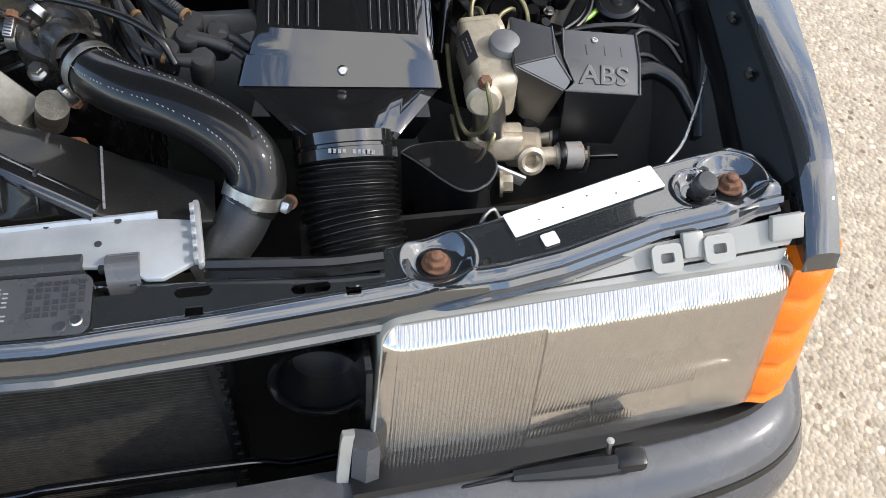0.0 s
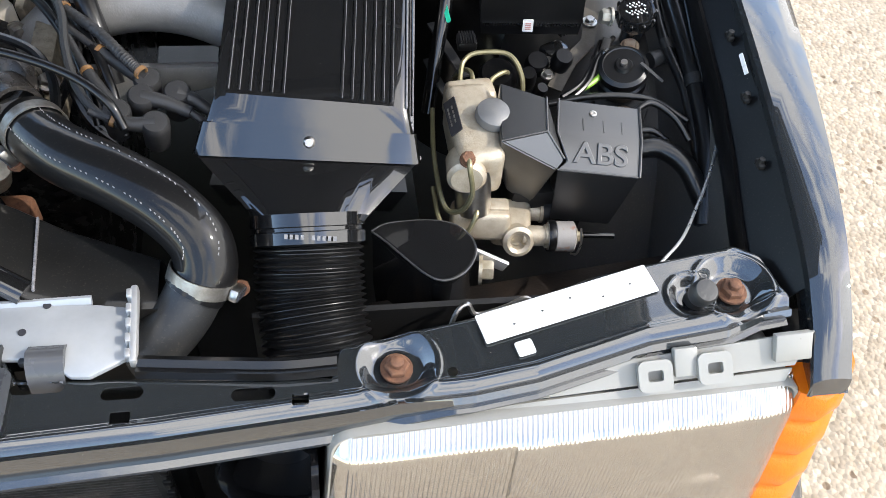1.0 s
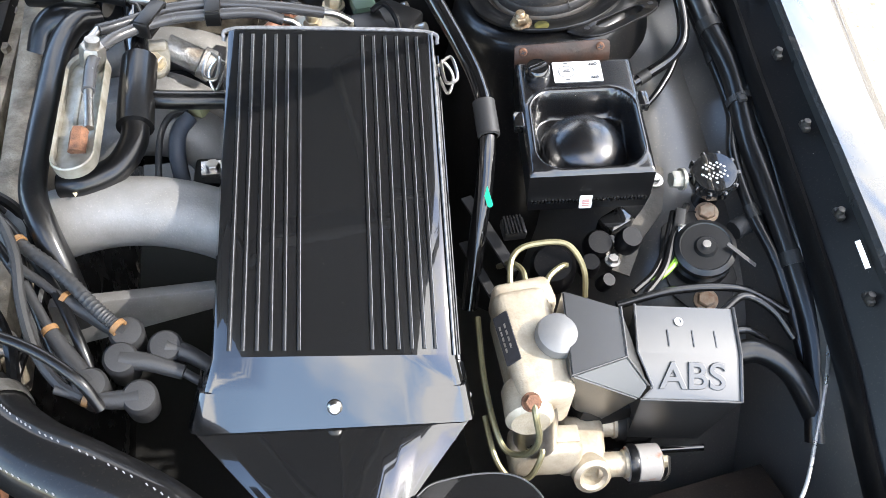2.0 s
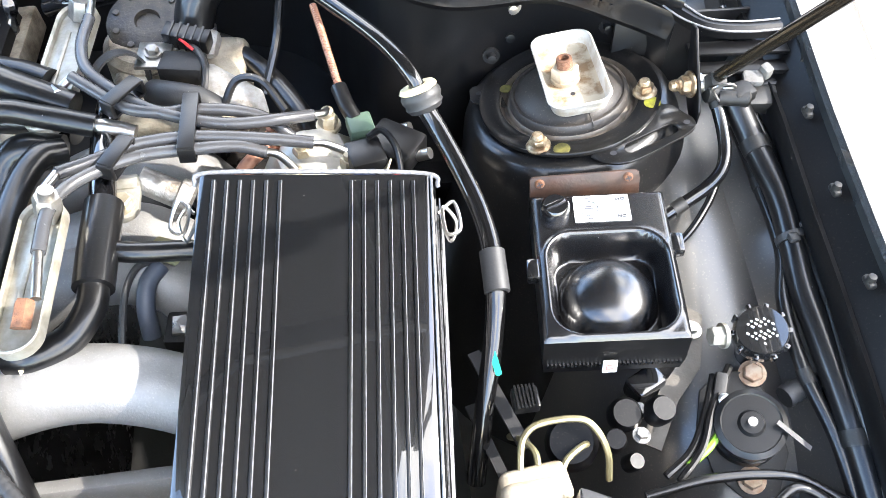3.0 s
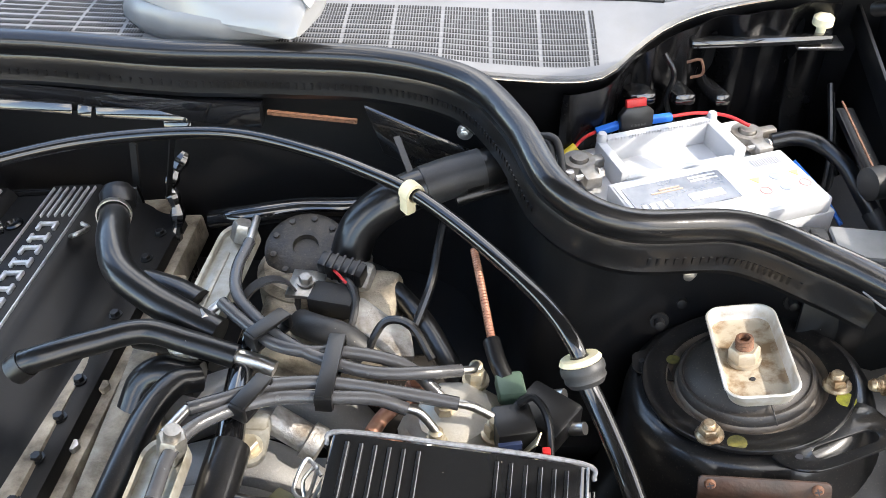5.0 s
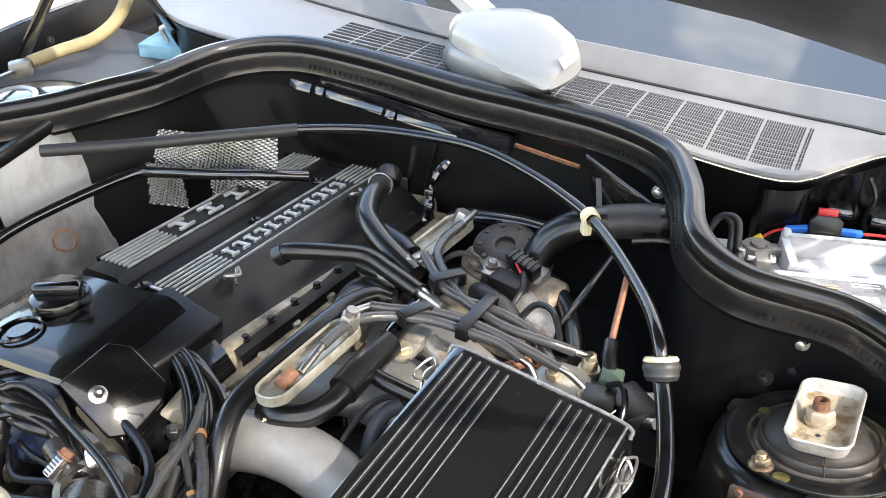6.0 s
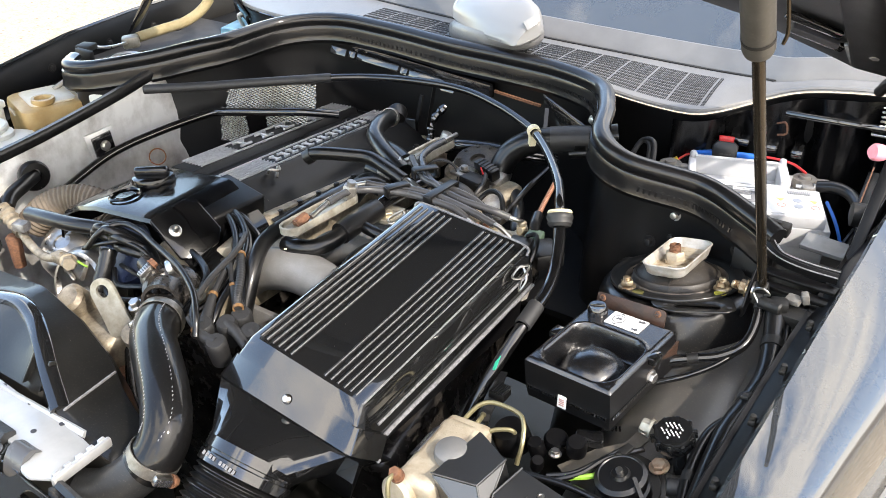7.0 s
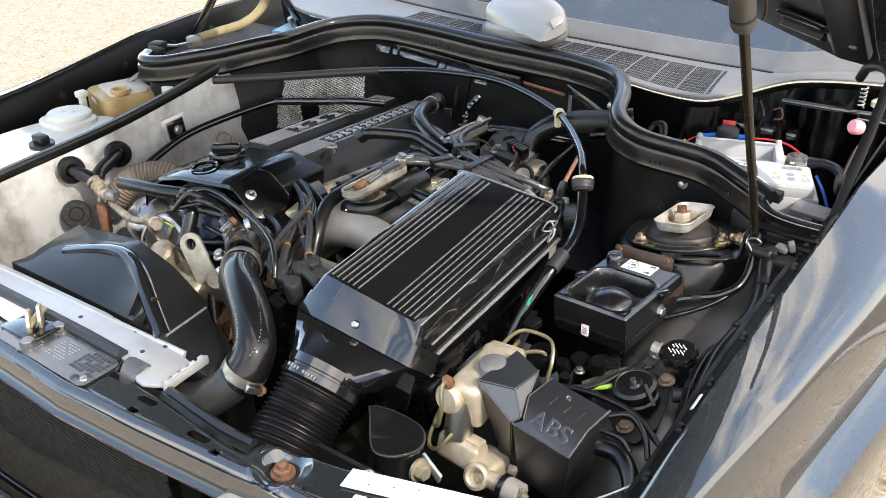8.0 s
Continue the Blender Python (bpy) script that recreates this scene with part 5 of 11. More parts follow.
    part("bellows", sweep(path, ring(0.0465, 36), lambda s, i: 1.0 + 0.055 * math.cos(2 * math.pi * acc[i] / 0.0066), up=(1, 0, 0)), SATIN_RUBBER, t, "ribbed black rubber bellows")
    m = basis(base + upn * 0.0511 + down * 0.015, across, -down)
    bars([(-0.022 + 0.0045 * i, 0, 0.0028, 0.004) for i in range(10) if i != 4], m, RIB_EDGE, t)
    return t


# pale grey for worn edges and print, and for highlights painted on the box's beads
RIB_EDGE = mat("pale_wear_and_glint", (0.22, 0.22, 0.23), 0.4, scale=300, tint=(0.05, 0.05, 0.05), amount=0.8)
SATIN_RUBBER = mat("black_bellows_rubber", (0.0067, 0.0067, 0.0071), 0.33, dust=0.12, scale=30, rough_var=0.1, bump=0.1)
make_airbox()


# ---- suspension strut tower ----
MOUNT_RUBBER = mat("dusty_mount_rubber", (0.034, 0.029, 0.025), 0.5, scale=40, dust=0.5, bump=0.2, tint=(0.018, 0.016, 0.015))


def make_tower():
    mt = basis((0.490, 0.004, 0.760), (1, 0.0, 0.17), (0.0, 1, -0.11))
    up = mt.to_3x3() @ Vector((0, 0, 1))
    t = thing("strut_tower", (0.492, 0.006, 0.45), "black painted suspension tower with a bolted top mount", "strut tower", kind="structure")
    prof = [(0.0, -0.012), (0.056, -0.012), (0.063, -0.006), (0.072, -0.0035), (0.084, -0.0035), (0.092, -0.009), (0.097, -0.020), (0.101, -0.040), (0.110, -0.075), (0.128, -0.12), (0.158, -0.19), (0.19, -0.32)]
    part("dome", lathe(prof, mt, 64, close=False), TOWER_BLACK, t)
    s = thing("strut_top_mount", (0.49, 0.005, 0.755), "black pressed strut top mount with a bare metal dish and nut", "strut mount")
    # round brim on a flat bracket whose ear has a long slot
    mc = mt @ Matrix.Translation((0.0, -0.005, 0.0))
    part("brim", lathe([(0.0615, -0.001), (0.0615, 0.0022), (0.0628, 0.0031), (0.070, 0.0033), (0.0765, 0.0036), (0.0785, 0.0046), (0.0800, 0.0044), (0.0808, 0.0030), (0.0806, 0.0012), (0.079, 0.0006), (0.0615, -0.001)], mc, 72, close=False), TOWER_BLACK, s)
    ear = spline([(x, y, 0) for x, y in ((0.000, -0.0865), (0.0060, -0.0950), (0.0150, -0.1008), (0.0272, -0.1030), (0.0419, -0.1000), (0.0630, -0.0922), (0.0835, -0.0840), (0.0915, -0.0765), (0.0930, -0.0675), (0.0885, -0.0580), (0.0800, -0.0435), (0.0660, -0.0420), (0.0400, -0.0660), (0.0150, -0.0770), (0.000, -0.0865))], 4)[:-1]
    sa, sb, sr = Vector((0.0345, -0.0862, 0)), Vector((0.0715, -0.0742, 0)), 0.0062
    mid = (sa + sb) / 2
    def slot_edge(d, grow):
        """The slot's outline in the direction d from its middle."""
        lo, hi = 0.0, 0.06
        for _ in range(24):
            r = (lo + hi) / 2
            q = mid + d * r
            u = max(0.0, min(1.0, (q - sa).dot(sb - sa) / (sb - sa).length_squared))
            lo, hi = (r, hi) if (q - sa.lerp(sb, u)).length < sr + grow else (lo, r)
        return mid + d * lo
    dirs = [(p - mid).normalized() for p in ear]
    z0, z1 = Vector((0, 0, -0.0012)), Vector((0, 0, 0.0008))
    rings = [[mt @ (slot_edge(d, 0.0) + z0) for d in dirs], [mt @ (slot_edge(d, 0.0) + z1 - Vector((0, 0, 0.0004))) for d in dirs], [mt @ (slot_edge(d, 0.0005) + z1) for d in dirs], [mt @ (p.lerp(mid, 0.02) + z1) for p in ear], [mt @ (p + z1 - Vector((0, 0, 0.0006))) for p in ear], [mt @ (p + z0) for p in ear]]
    part("ear", loft(rings, caps=False), TOWER_BLACK, s, "flat black ear with a long slot")
    part("ear", prism([(-0.060, 0.043), (-0.0815, 0.0385), (-0.0845, 0.0350), (-0.0862, 0.0200), (-0.0845, 0.0160), (-0.0725, 0.0075), (-0.055, 0.0)], 0.0018, mt @ Matrix.Translation((0, 0, -0.001)), 0.0005), TOWER_BLACK, s)
    for hx, hy, hz in ((0.0184, -0.0893, 0.0009), (0.0860, -0.0705, 0.0009), (-0.0770, 0.0270, 0.0009)):
        part("hole", lathe([(0.0027, 0), (0.0027, 0.0004), (0, 0.0004)], mt @ Matrix.Translation((hx, hy, hz)), 14), INK, s)
    part("rubber_cup", lathe([(0.0535, -0.003), (0.0530, 0.003), (0.0522, 0.0075), (0.0508, 0.0092), (0.0490, 0.0094), (0.0478, 0.0080), (0.0464, 0.0082), (0.0430, 0.0110), (0.036, 0.0170), (0.029, 0.0195), (0, 0.0200)], mc, 56, close=False), MOUNT_RUBBER, s, "dusty black rubber mount")
    part("cup_ring", lathe([(0.0618, 0.0026), (0.0608, 0.0010), (0.0596, -0.0020), (0.0580, -0.0038), (0.0555, -0.0034), (0.0545, -0.0005), (0.0530, 0.0010)], mc, 56, close=False), RING_BROWN, s, "dusty brown steel cup ring")
    part("moulding_seam", tube([mc @ Vector((0.0085, -0.0370, 0.0167)), mc @ Vector((0.0090, -0.0440, 0.0125)), mc @ Vector((0.0095, -0.0510, 0.0098)), mc @ Vector((0.0105, -0.0546, 0.0030))], 0.0006, 4, 6), MOUNT_RUBBER, s)
    # bare metal dish: a pressed tray with a rolled rim all round
    md = mt @ Matrix.Translation((0.0028, -0.0070, 0.0215)) @ Matrix.Rotation(radians(-1.5), 4, "Z")
    def rim(w, l, r, z, o=0.0):
        return [md @ Vector((x, y + o, z)) for x, y in rounded(w, l, r, 7)]
    rows = [rim(0.0440, 0.094, 0.012, -0.0022), rim(0.0475, 0.098, 0.013, -0.0005), rim(0.0505, 0.102, 0.013, 0.0055), rim(0.0530, 0.1055, 0.014, 0.0105), rim(0.0552, 0.1075, 0.0145, 0.0116), rim(0.0556, 0.1080, 0.0145, 0.0125), rim(0.0545, 0.1068, 0.014, 0.0133), rim(0.0520, 0.1040, 0.013, 0.0133), rim(0.0500, 0.1020, 0.012, 0.0122), rim(0.0478, 0.0975, 0.011, 0.0070, 0.0010), rim(0.0450, 0.0915, 0.010, 0.0022, 0.0022), rim(0.0415, 0.0860, 0.010, 0.0004, 0.0030), rim(0.0370, 0.0800, 0.009, 0.0000, 0.0030), rim(0.012, 0.03, 0.004, -0.0003, 0.003)]
    dish = part("dish", loft(rows, caps=True), DISH, s, "bare aluminium dish with a stained floor")
    dish.data.materials.append(DISH_STAIN)
    md_inv = md.inverted()
    for f in dish.data.polygons:
        q = md_inv @ f.center
        if q.z < 0.0030 and abs(q.x) < 0.023 and abs(q.y - 0.003) < 0.046 and f.normal.dot(md.to_3x3() @ Vector((0, 0, 1))) > 0.2:
            f.material_index = 1
    nut = md @ Matrix.Translation((-0.0045, 0.0015, 0.0))
    part("nut", hexa(0.0122, 0.0135, nut, 0.0130), CREAM_CAST, s, "large pale hexagon nut")
    thread = [(0.0070, 0.0125)]
    for i in range(5):
        thread += [(0.0070, 0.0135 + 0.0017 * i), (0.0063, 0.0143 + 0.0017 * i)]
    part("stud", lathe(thread + [(0.0066, 0.0222), (0.0044, 0.0226), (0.0040, 0.0180), (0, 0.0180)], nut, 24), RUST, s, "rusty threaded stud with a socket")
    part("drain_hole", lathe([(0.0022, 0), (0.0022, 0.0003), (0, 0.0003)], md @ Matrix.Translation((-0.0025, -0.021, 0.0001)), 14), INK, s)
    for x, y in ((-0.0395, -0.0640), (0.0635, -0.0240), (0.004, 0.0630)):
        b = mt @ Matrix.Translation((x, y, 0.0033))
        part("bolt", merge(lathe([(0.0108, 0), (0.0108, 0.0012), (0.0098, 0.0026), (0.0070, 0.0040), (0, 0.0040)], b, 22), hexa(0.0080, 0.0090, b), lathe([(0.0048, 0.008), (0.0048, 0.0098), (0.0043, 0.0104), (0.0048, 0.0110), (0.0043, 0.0117), (0.0048, 0.0124), (0.0040, 0.0134), (0, 0.0136)], b, 16)), RUSTED_ZINC, s, "rust-tinged flanged nut on a threaded stud")
    for x, y, r in ((-0.0215, -0.0738, 0.0072), (0.0657, -0.0398, 0.0072), (-0.0522, 0.0220, 0.0055)):
        part("paint_dot", lathe([(r, 0), (r, 0.0006), (0, 0.0006)], mt @ Matrix.Translation((x, y, 0.0032)), 20), YELLOW_PAINT if x > 0 else WORN_YELLOW, s, "bright yellow paint dot" if x > 0 else "faded yellow paint dot")


TOWER_BLACK = mat("satin_black_tower_paint", (0.0059, 0.0059, 0.0063), 0.36, coat=0.7, coat_rough=0.16, dust=0.22, scale=14, rough_var=0.14, bump=0.08, bump_scale=300, tint=(0.015, 0.014, 0.013))
TOWER_BLACK.node_tree.nodes["Principled BSDF"].inputs["Coat IOR"].default_value = 1.5
RING_BROWN = mat("dusty_brown_ring", (0.17, 0.14, 0.11), 0.5, metal=0.2, scale=60, tint=(0.04, 0.034, 0.03), amount=0.7, bump=0.2, dust=0.3)
DISH = mat("stained_bare_aluminium", (0.50, 0.485, 0.46), 0.38, metal=0.25, scale=60, tint=(0.36, 0.31, 0.24), amount=0.8, bump=0.3, bump_scale=500, patch=(0.42, 0.62))
DISH_STAIN = mat("brown_stained_aluminium", (0.44, 0.38, 0.29), 0.5, scale=55, tint=(0.20, 0.125, 0.06), amount=0.9, bump=0.4, bump_scale=600, patch=(0.44, 0.60))
RUSTED_ZINC = mat("rust_tinged_zinc", (0.42, 0.34, 0.23), 0.36, metal=0.7, scale=110, tint=(0.15, 0.085, 0.04), amount=0.9, bump=0.2, patch=(0.42, 0.6))
WORN_YELLOW = mat("faded_yellow_dot", (0.14, 0.125, 0.03), 0.5, scale=150, tint=(0.03, 0.027, 0.015), amount=0.9)
make_tower()


LID_PLASTIC = mat("satin_lid_plastic", (0.005, 0.005, 0.0059), 0.20, coat=0.9, coat_rough=0.26, dust=0.08, scale=20, rough_var=0.06, bump=0.06)


# ---- black box with a domed lid ----
SWITCH_INK = mat("dark_grey_print", (0.10, 0.10, 0.11), 0.5, scale=200)
FAINT_INK = mat("faint_grey_print", (0.42, 0.42, 0.44), 0.5, scale=200)
FADED_PINK = mat("faded_pink_print", (0.45, 0.24, 0.22), 0.5, scale=200)


def make_relay_box():
    BLc, BRc, TLc = Vector((0.413, -0.248, 0.762)), Vector((0.518, -0.262, 0.770)), Vector((0.427, -0.114, 0.766))
    m = basis(BLc, BRc - BLc, TLc - BLc)
    W, L, H = (BRc - BLc).length, (TLc - BLc).length, 0.052
    t = thing("relay_box", BLc - Vector((0, 0, H)), "black plastic relay box with a sunken domed lid", "relay box")
    # lid as a skin with a well, the dome standing in it
    nx, ny = 56, 66
    grid, bm = [], bmesh.new()
    wx, wy, ww, wl, wr = W * 0.51, L * 0.37, W * 0.86, L * 0.66, 0.022
    for i in range(nx + 1):
        row = []
        for j in range(ny + 1):
            x, y = W * i / nx, L * j / ny
            qx, qy = abs(x - wx) - (ww / 2 - wr), abs(y - wy) - (wl / 2 - wr)
            d = math.hypot(max(qx, 0), max(qy, 0)) + min(max(qx, qy), 0) - wr
            z = -0.030 * max(0.0, min(1.0, -d / 0.0060))
            z += 0.0016 * math.exp(-((d - 0.0015) / 0.0014) ** 2)
            if d < -0.004:
                q = math.hypot(x - wx, (y - wy + 0.001) * 1.0) / 0.0365
                if q < 1:
                    z += 0.027 * math.sqrt(max(0.0, 1 - q * q))
            e = min(x, W - x, y, L - y)
            z -= 0.004 * max(0.0, 1 - e / 0.004) ** 2
            row.append(bm.verts.new(m @ Vector((x, y, z))))
        grid.append(row)
    for a, b in zip(grid, grid[1:]):
        for j in range(ny):
            bm.faces.new((a[j], b[j], b[j + 1], a[j + 1]))
    part("lid", bm, LID_PLASTIC, t, angle=70)
    part("body", loft([[m @ Vector((x * 1.0, y, z)) for x, y in ((0, 0), (W, 0), (W, L), (0, L))] for z in (-0.004, -0.036)] + [[m @ Vector((W / 2 + (x - W / 2) * 0.97, L / 2 + (y - L / 2) * 0.97, -H)) for x, y in ((0, 0), (W, 0), (W, L), (0, L))]], caps=False), SATIN_PLASTIC, t)
    for i in range(34):
        part("serration", box((0.0018, 0.0022, 0.0035), m @ Matrix.Translation((0.004 + i * (W - 0.008) / 33, -0.0012, -0.036))), GLOSS_PLASTIC, t)
    for i in range(26):
        part("serration", box((0.0022, 0.0018, 0.0035), m @ Matrix.Translation((W + 0.0008, 0.004 + i * 0.0032, -0.036))), GLOSS_PLASTIC, t)
    part("latch", box((0.010, 0.018, 0.010), m @ Matrix.Translation((W + 0.003, L * 0.62, -0.006)), 0.002), GLOSS_PLASTIC, t)
    part("latch", box((0.010, 0.018, 0.010), m @ Matrix.Translation((-0.003, L * 0.48, -0.006)), 0.002), GLOSS_PLASTIC, t)
    part("knob", merge(lathe([(0.0115, 0), (0.0118, 0.003), (0.0112, 0.009), (0.0095, 0.011), (0, 0.0105)], m @ Matrix.Translation((0.018, L * 0.86, 0.0)), 22), box((0.017, 0.004, 0.003), m @ Matrix.Translation((0.018, L * 0.86, 0.011)) @ Matrix.Rotation(radians(25), 4, "Z"), 0.001)), GLOSS_PLASTIC, t, "ribbed black screw knob")
    ml = m @ Matrix.Translation((0.055, L * 0.87, 0.0004))
    part("label", sheet(rounded(0.044, 0.026, 0.001, 2), 0.0005, ml), WHITE_LABEL, t, "white switch label", smooth=False)
    up = ml @ Matrix.Translation((0, 0, 0.0009))
    words("OFF", 0.0046, up @ Matrix.Translation((0.015, 0.0085, 0)) @ Matrix.Rotation(math.pi, 4, "Z"), SWITCH_INK, t)
    words("ON", 0.0046, up @ Matrix.Translation((0.015, -0.0085, 0)) @ Matrix.Rotation(math.pi, 4, "Z"), SWITCH_INK, t)
    part("symbol", lathe([(0.0074, 0), (0.0074, 0.0003), (0.0068, 0.0003), (0.0068, 0)], up @ Matrix.Translation((-0.010, 0, -0.0003)), 28, close=False), SWITCH_INK, t)
    bars([(-0.010, 0.0, 0.007, 0.0009), (-0.010, 0.002, 0.005, 0.0009), (-0.010, 0.0105, 0.004, 0.001), (-0.010, -0.0105, 0.004, 0.001)], up, SWITCH_INK, t)
    part("tag", sheet(rounded(0.011, 0.015, 0.001, 2), 0.0005, basis(m @ Vector((W * 0.47, -0.0032, -0.036)), BRc - BLc, (0, 0.1, 1))), WHITE_LABEL, t, "small printed paper tag")
    bars([(0, 0.003 - 0.0022 * i, 0.006, 0.0010) for i in range(4)], basis(m @ Vector((W * 0.47, -0.0042, -0.036)), BRc - BLc, (0, 0.1, 1)), FADED_PINK, t)
    # rusty carrier at the back
    carrier = [(0.000, 0.0060), (0.002, 0.0080), (0.084, 0.0110), (0.0875, 0.0090), (0.0885, 0.005), (0.0885, -0.014), (0.0, -0.014)]
    part("carrier", prism(carrier, 0.0022, basis(m @ Vector((0, L + 0.010, 0)), m.to_3x3() @ Vector((1, 0, 0)), m.to_3x3() @ Vector((0, 0.35, 1))), 0.0004), RUSTY_BRACKET, t, "rust-brown steel strap")
    for x, z in ((0.008, 0.0025), (0.079, 0.0050)):
        sm = basis(m @ Vector((x, L + 0.0095 + 0.35 * z, z)), m.to_3x3() @ Vector((1, 0, 0)), m.to_3x3() @ Vector((0, 0.35, 1)))
        screw = part("screw", lathe([(0.0050, 0), (0.0050, 0.0010), (0.0040, 0.0012), (0.0040, 0.0028), (0.0030, 0.0040), (0, 0.0044)], sm, 18), RUST, t, "rusty cross-head screw")
        for a in (20, 110):
            part("recess", box((0.0048, 0.0010, 0.0006), sm @ Matrix.Translation((0, 0, 0.0043)) @ Matrix.Rotation(radians(a), 4, "Z")), INK, screw)
    strap = part("side_strap", merge(loft([[(x, y, z), (x + 0.002, y, z), (x + 0.002, y, z - 0.018), (x, y, z - 0.018)] for x, y, z in ((0.527, -0.192, 0.750), (0.531, -0.160, 0.753), (0.537, -0.122, 0.757))])), RUSTY_BRACKET, t, "rust-brown steel strap")
    part("hole", lathe([(0.0035, 0), (0.0035, 0.0006), (0, 0.0006)], aim((0.5330, -0.160, 0.744), (1, 0, 0)), 14), INK, strap)
    part("strap_bolt", hexa(0.0065, 0.007, aim((0.5300, -0.180, 0.742), (1, -0.2, 0)), 0.009), BARE_STEEL, t)
    return m


relay_m = make_relay_box()


# ---- anti-lock brake unit ----
def make_abs():
    t = thing("brake_control_unit", (0.46, -0.41, 0.60), "cream cast brake modulator under a dark grey moulded plastic cover", "brake unit")
    A, B, C, D = Vector((0.476, -0.363, 0.726)), Vector((0.556, -0.376, 0.723)), Vector((0.543, -0.448, 0.701)), Vector((0.464, -0.434, 0.702))
    E, F, K = Vector((0.4675, -0.403, 0.721)), Vector((0.5485, -0.416, 0.719)), Vector((0.475, -0.427, 0.7075))
    low = Vector((0, 0, -0.085))
    def shell(name, top, faces, shrink, label=""):
        """A moulded cap: top faces over a skirt that draws in downwards."""
        mid = sum(top, Vector()) / len(top)
        bm = bmesh.new()
        up = [bm.verts.new(v) for v in top]
        foot = [bm.verts.new(v.lerp(mid, shrink) + low) for v in top]
        for f in faces:
            bm.faces.new([up[i] for i in f])
        for i in range(len(top)):
            j = (i + 1) % len(top)
            bm.faces.new((up[i], up[j], foot[j], foot[i]))
        bm.faces.new(list(reversed(foot)))
        bmesh.ops.recalc_face_normals(bm, faces=bm.faces[:])
        bmesh.ops.bevel(bm, geom=bm.edges[:], offset=0.0012, segments=2, affect="EDGES")
        return part(name, bm, GREY_PLASTIC, t, label, angle=25)
    shell("cover", [A, B, F, C, D, K, E], [(0, 1, 2, 6), (6, 2, 3, 5), (5, 3, 4)], 0.22)
    # six-sided side cover: a flat shoulder, then a facet falling to the lettered face
    w = [Vector((0.419, -0.347, 0.7345)), Vector((0.461, -0.369, 0.7340)), Vector((0.454, -0.411, 0.7310)), Vector((0.408, -0.420, 0.7295)), Vector((0.4715, -0.4265, 0.709)), Vector((0.463, -0.4335, 0.702))]
    bm = bmesh.new()
    for v in w + [w[0] + low, w[1] + low, w[3] + low + Vector((0.02, 0.012, 0)), w[5] + low * 0.9 + Vector((-0.01, 0.02, 0)), Vector((0.4645, -0.366, 0.712)), Vector((0.460, -0.405, 0.66))]:
        bm.verts.new(v)
    bmesh.ops.convex_hull(bm, input=bm.verts[:])
    bmesh.ops.dissolve_limit(bm, angle_limit=0.10, verts=bm.verts[:], edges=bm.edges[:])
    bmesh.ops.recalc_face_normals(bm, faces=bm.faces[:])
    bmesh.ops.bevel(bm, geom=bm.edges[:], offset=0.0012, segments=2, affect="EDGES")
    part("side_cover", bm, GREY_PLASTIC, t, angle=25)
    # moulded beads either side of the channel, and round the outer edge
    lift = Vector((0, 0, 0.0006))
    for name, pts, r in (("channel_bead", (w[1], w[2], w[4]), 0.0011), ("shoulder_bead", (w[3], w[2]), 0.0009), ("channel_bead", (A, E, K), 0.0011), ("edge_bead", (B, F, C), 0.0016), ("edge_bead", (C, D), 0.0010)):
        part(name, tube([p + lift for p in pts], r, 1, 8, curve=False), BEAD_GREY, t, "pale moulded bead")
    part("motor_housing", box((0.085, 0.060, 0.090), (0.475, -0.385, 0.60), 0.008), BLACK_DULL, t, "black housing under the cover")
    nt = (F - E).cross(D - E).normalized()
    nt = nt if nt.z > 0 else -nt
    mt = basis((E + F + C + D) / 4 + nt * 0.0004, F - E, nt.cross(F - E))
    words("ABS", 0.0290, mt @ Matrix.Translation((0.002, 0.000, 0)) @ Matrix.Diagonal((1.08, 1, 1, 1)), GREY_PLASTIC, t, "lettering", 0.0008, edge=0.0007)
    nr = (B - A).cross(E - A).normalized()
    nr = nr if nr.z > 0 else -nr
    mr = basis((A + B + E + F) / 4 + nr * 0.0006, B - A, nr.cross(B - A))
    part("screw", lathe([(0.0036, 0.0), (0.0036, 0.0010), (0.0020, 0.0012), (0.0018, 0.0002), (0, 0.0002)], mr @ Matrix.Translation((-0.006, 0.006, 0)), 18), BARE_STEEL, t)
    for x in (-0.016, 0.004, 0.022):
        part("crease", box((0.0009, 0.014, 0.0009), mr @ Matrix.Translation((x, -0.008, 0))), BEAD_GREY, t)
    # cream casting
    def cast(bm, name="casting"):
        return part(name, bm, CREAM_CAST, t)
    cast(merge(box((0.046, 0.100, 0.060), basis((0.392, -0.378, 0.690), (1, 0.02, 0.05), (-0.02, 1, 0.05)), 0.010, 4), box((0.050, 0.030, 0.040), basis((0.394, -0.334, 0.698), (1, 0.1, 0), (-0.1, 1, 0)), 0.007, 3), lathe([(0.017, 0), (0.019, 0.004), (0.019, 0.03), (0.015, 0.034), (0, 0.034)], aim((0.380, -0.405, 0.692), (-0.1, -1, 0.15)), 26)))
    part("valve_dome", lathe([(0.0180, 0), (0.0186, 0.004), (0.0172, 0.009), (0.011, 0.0125), (0, 0.0135)], aim((0.408, -0.382, 0.722), (0.05, -0.1, 1)), 32), DOME_GREY, t, "dull metal domed cap")
    part("pump_cylinder", lathe([(0.018, 0), (0.018, 0.050), (0, 0.050)], aim((0.387, -0.416, 0.692), (0.05, -0.30, -1)), 26), BARE_STEEL, t)
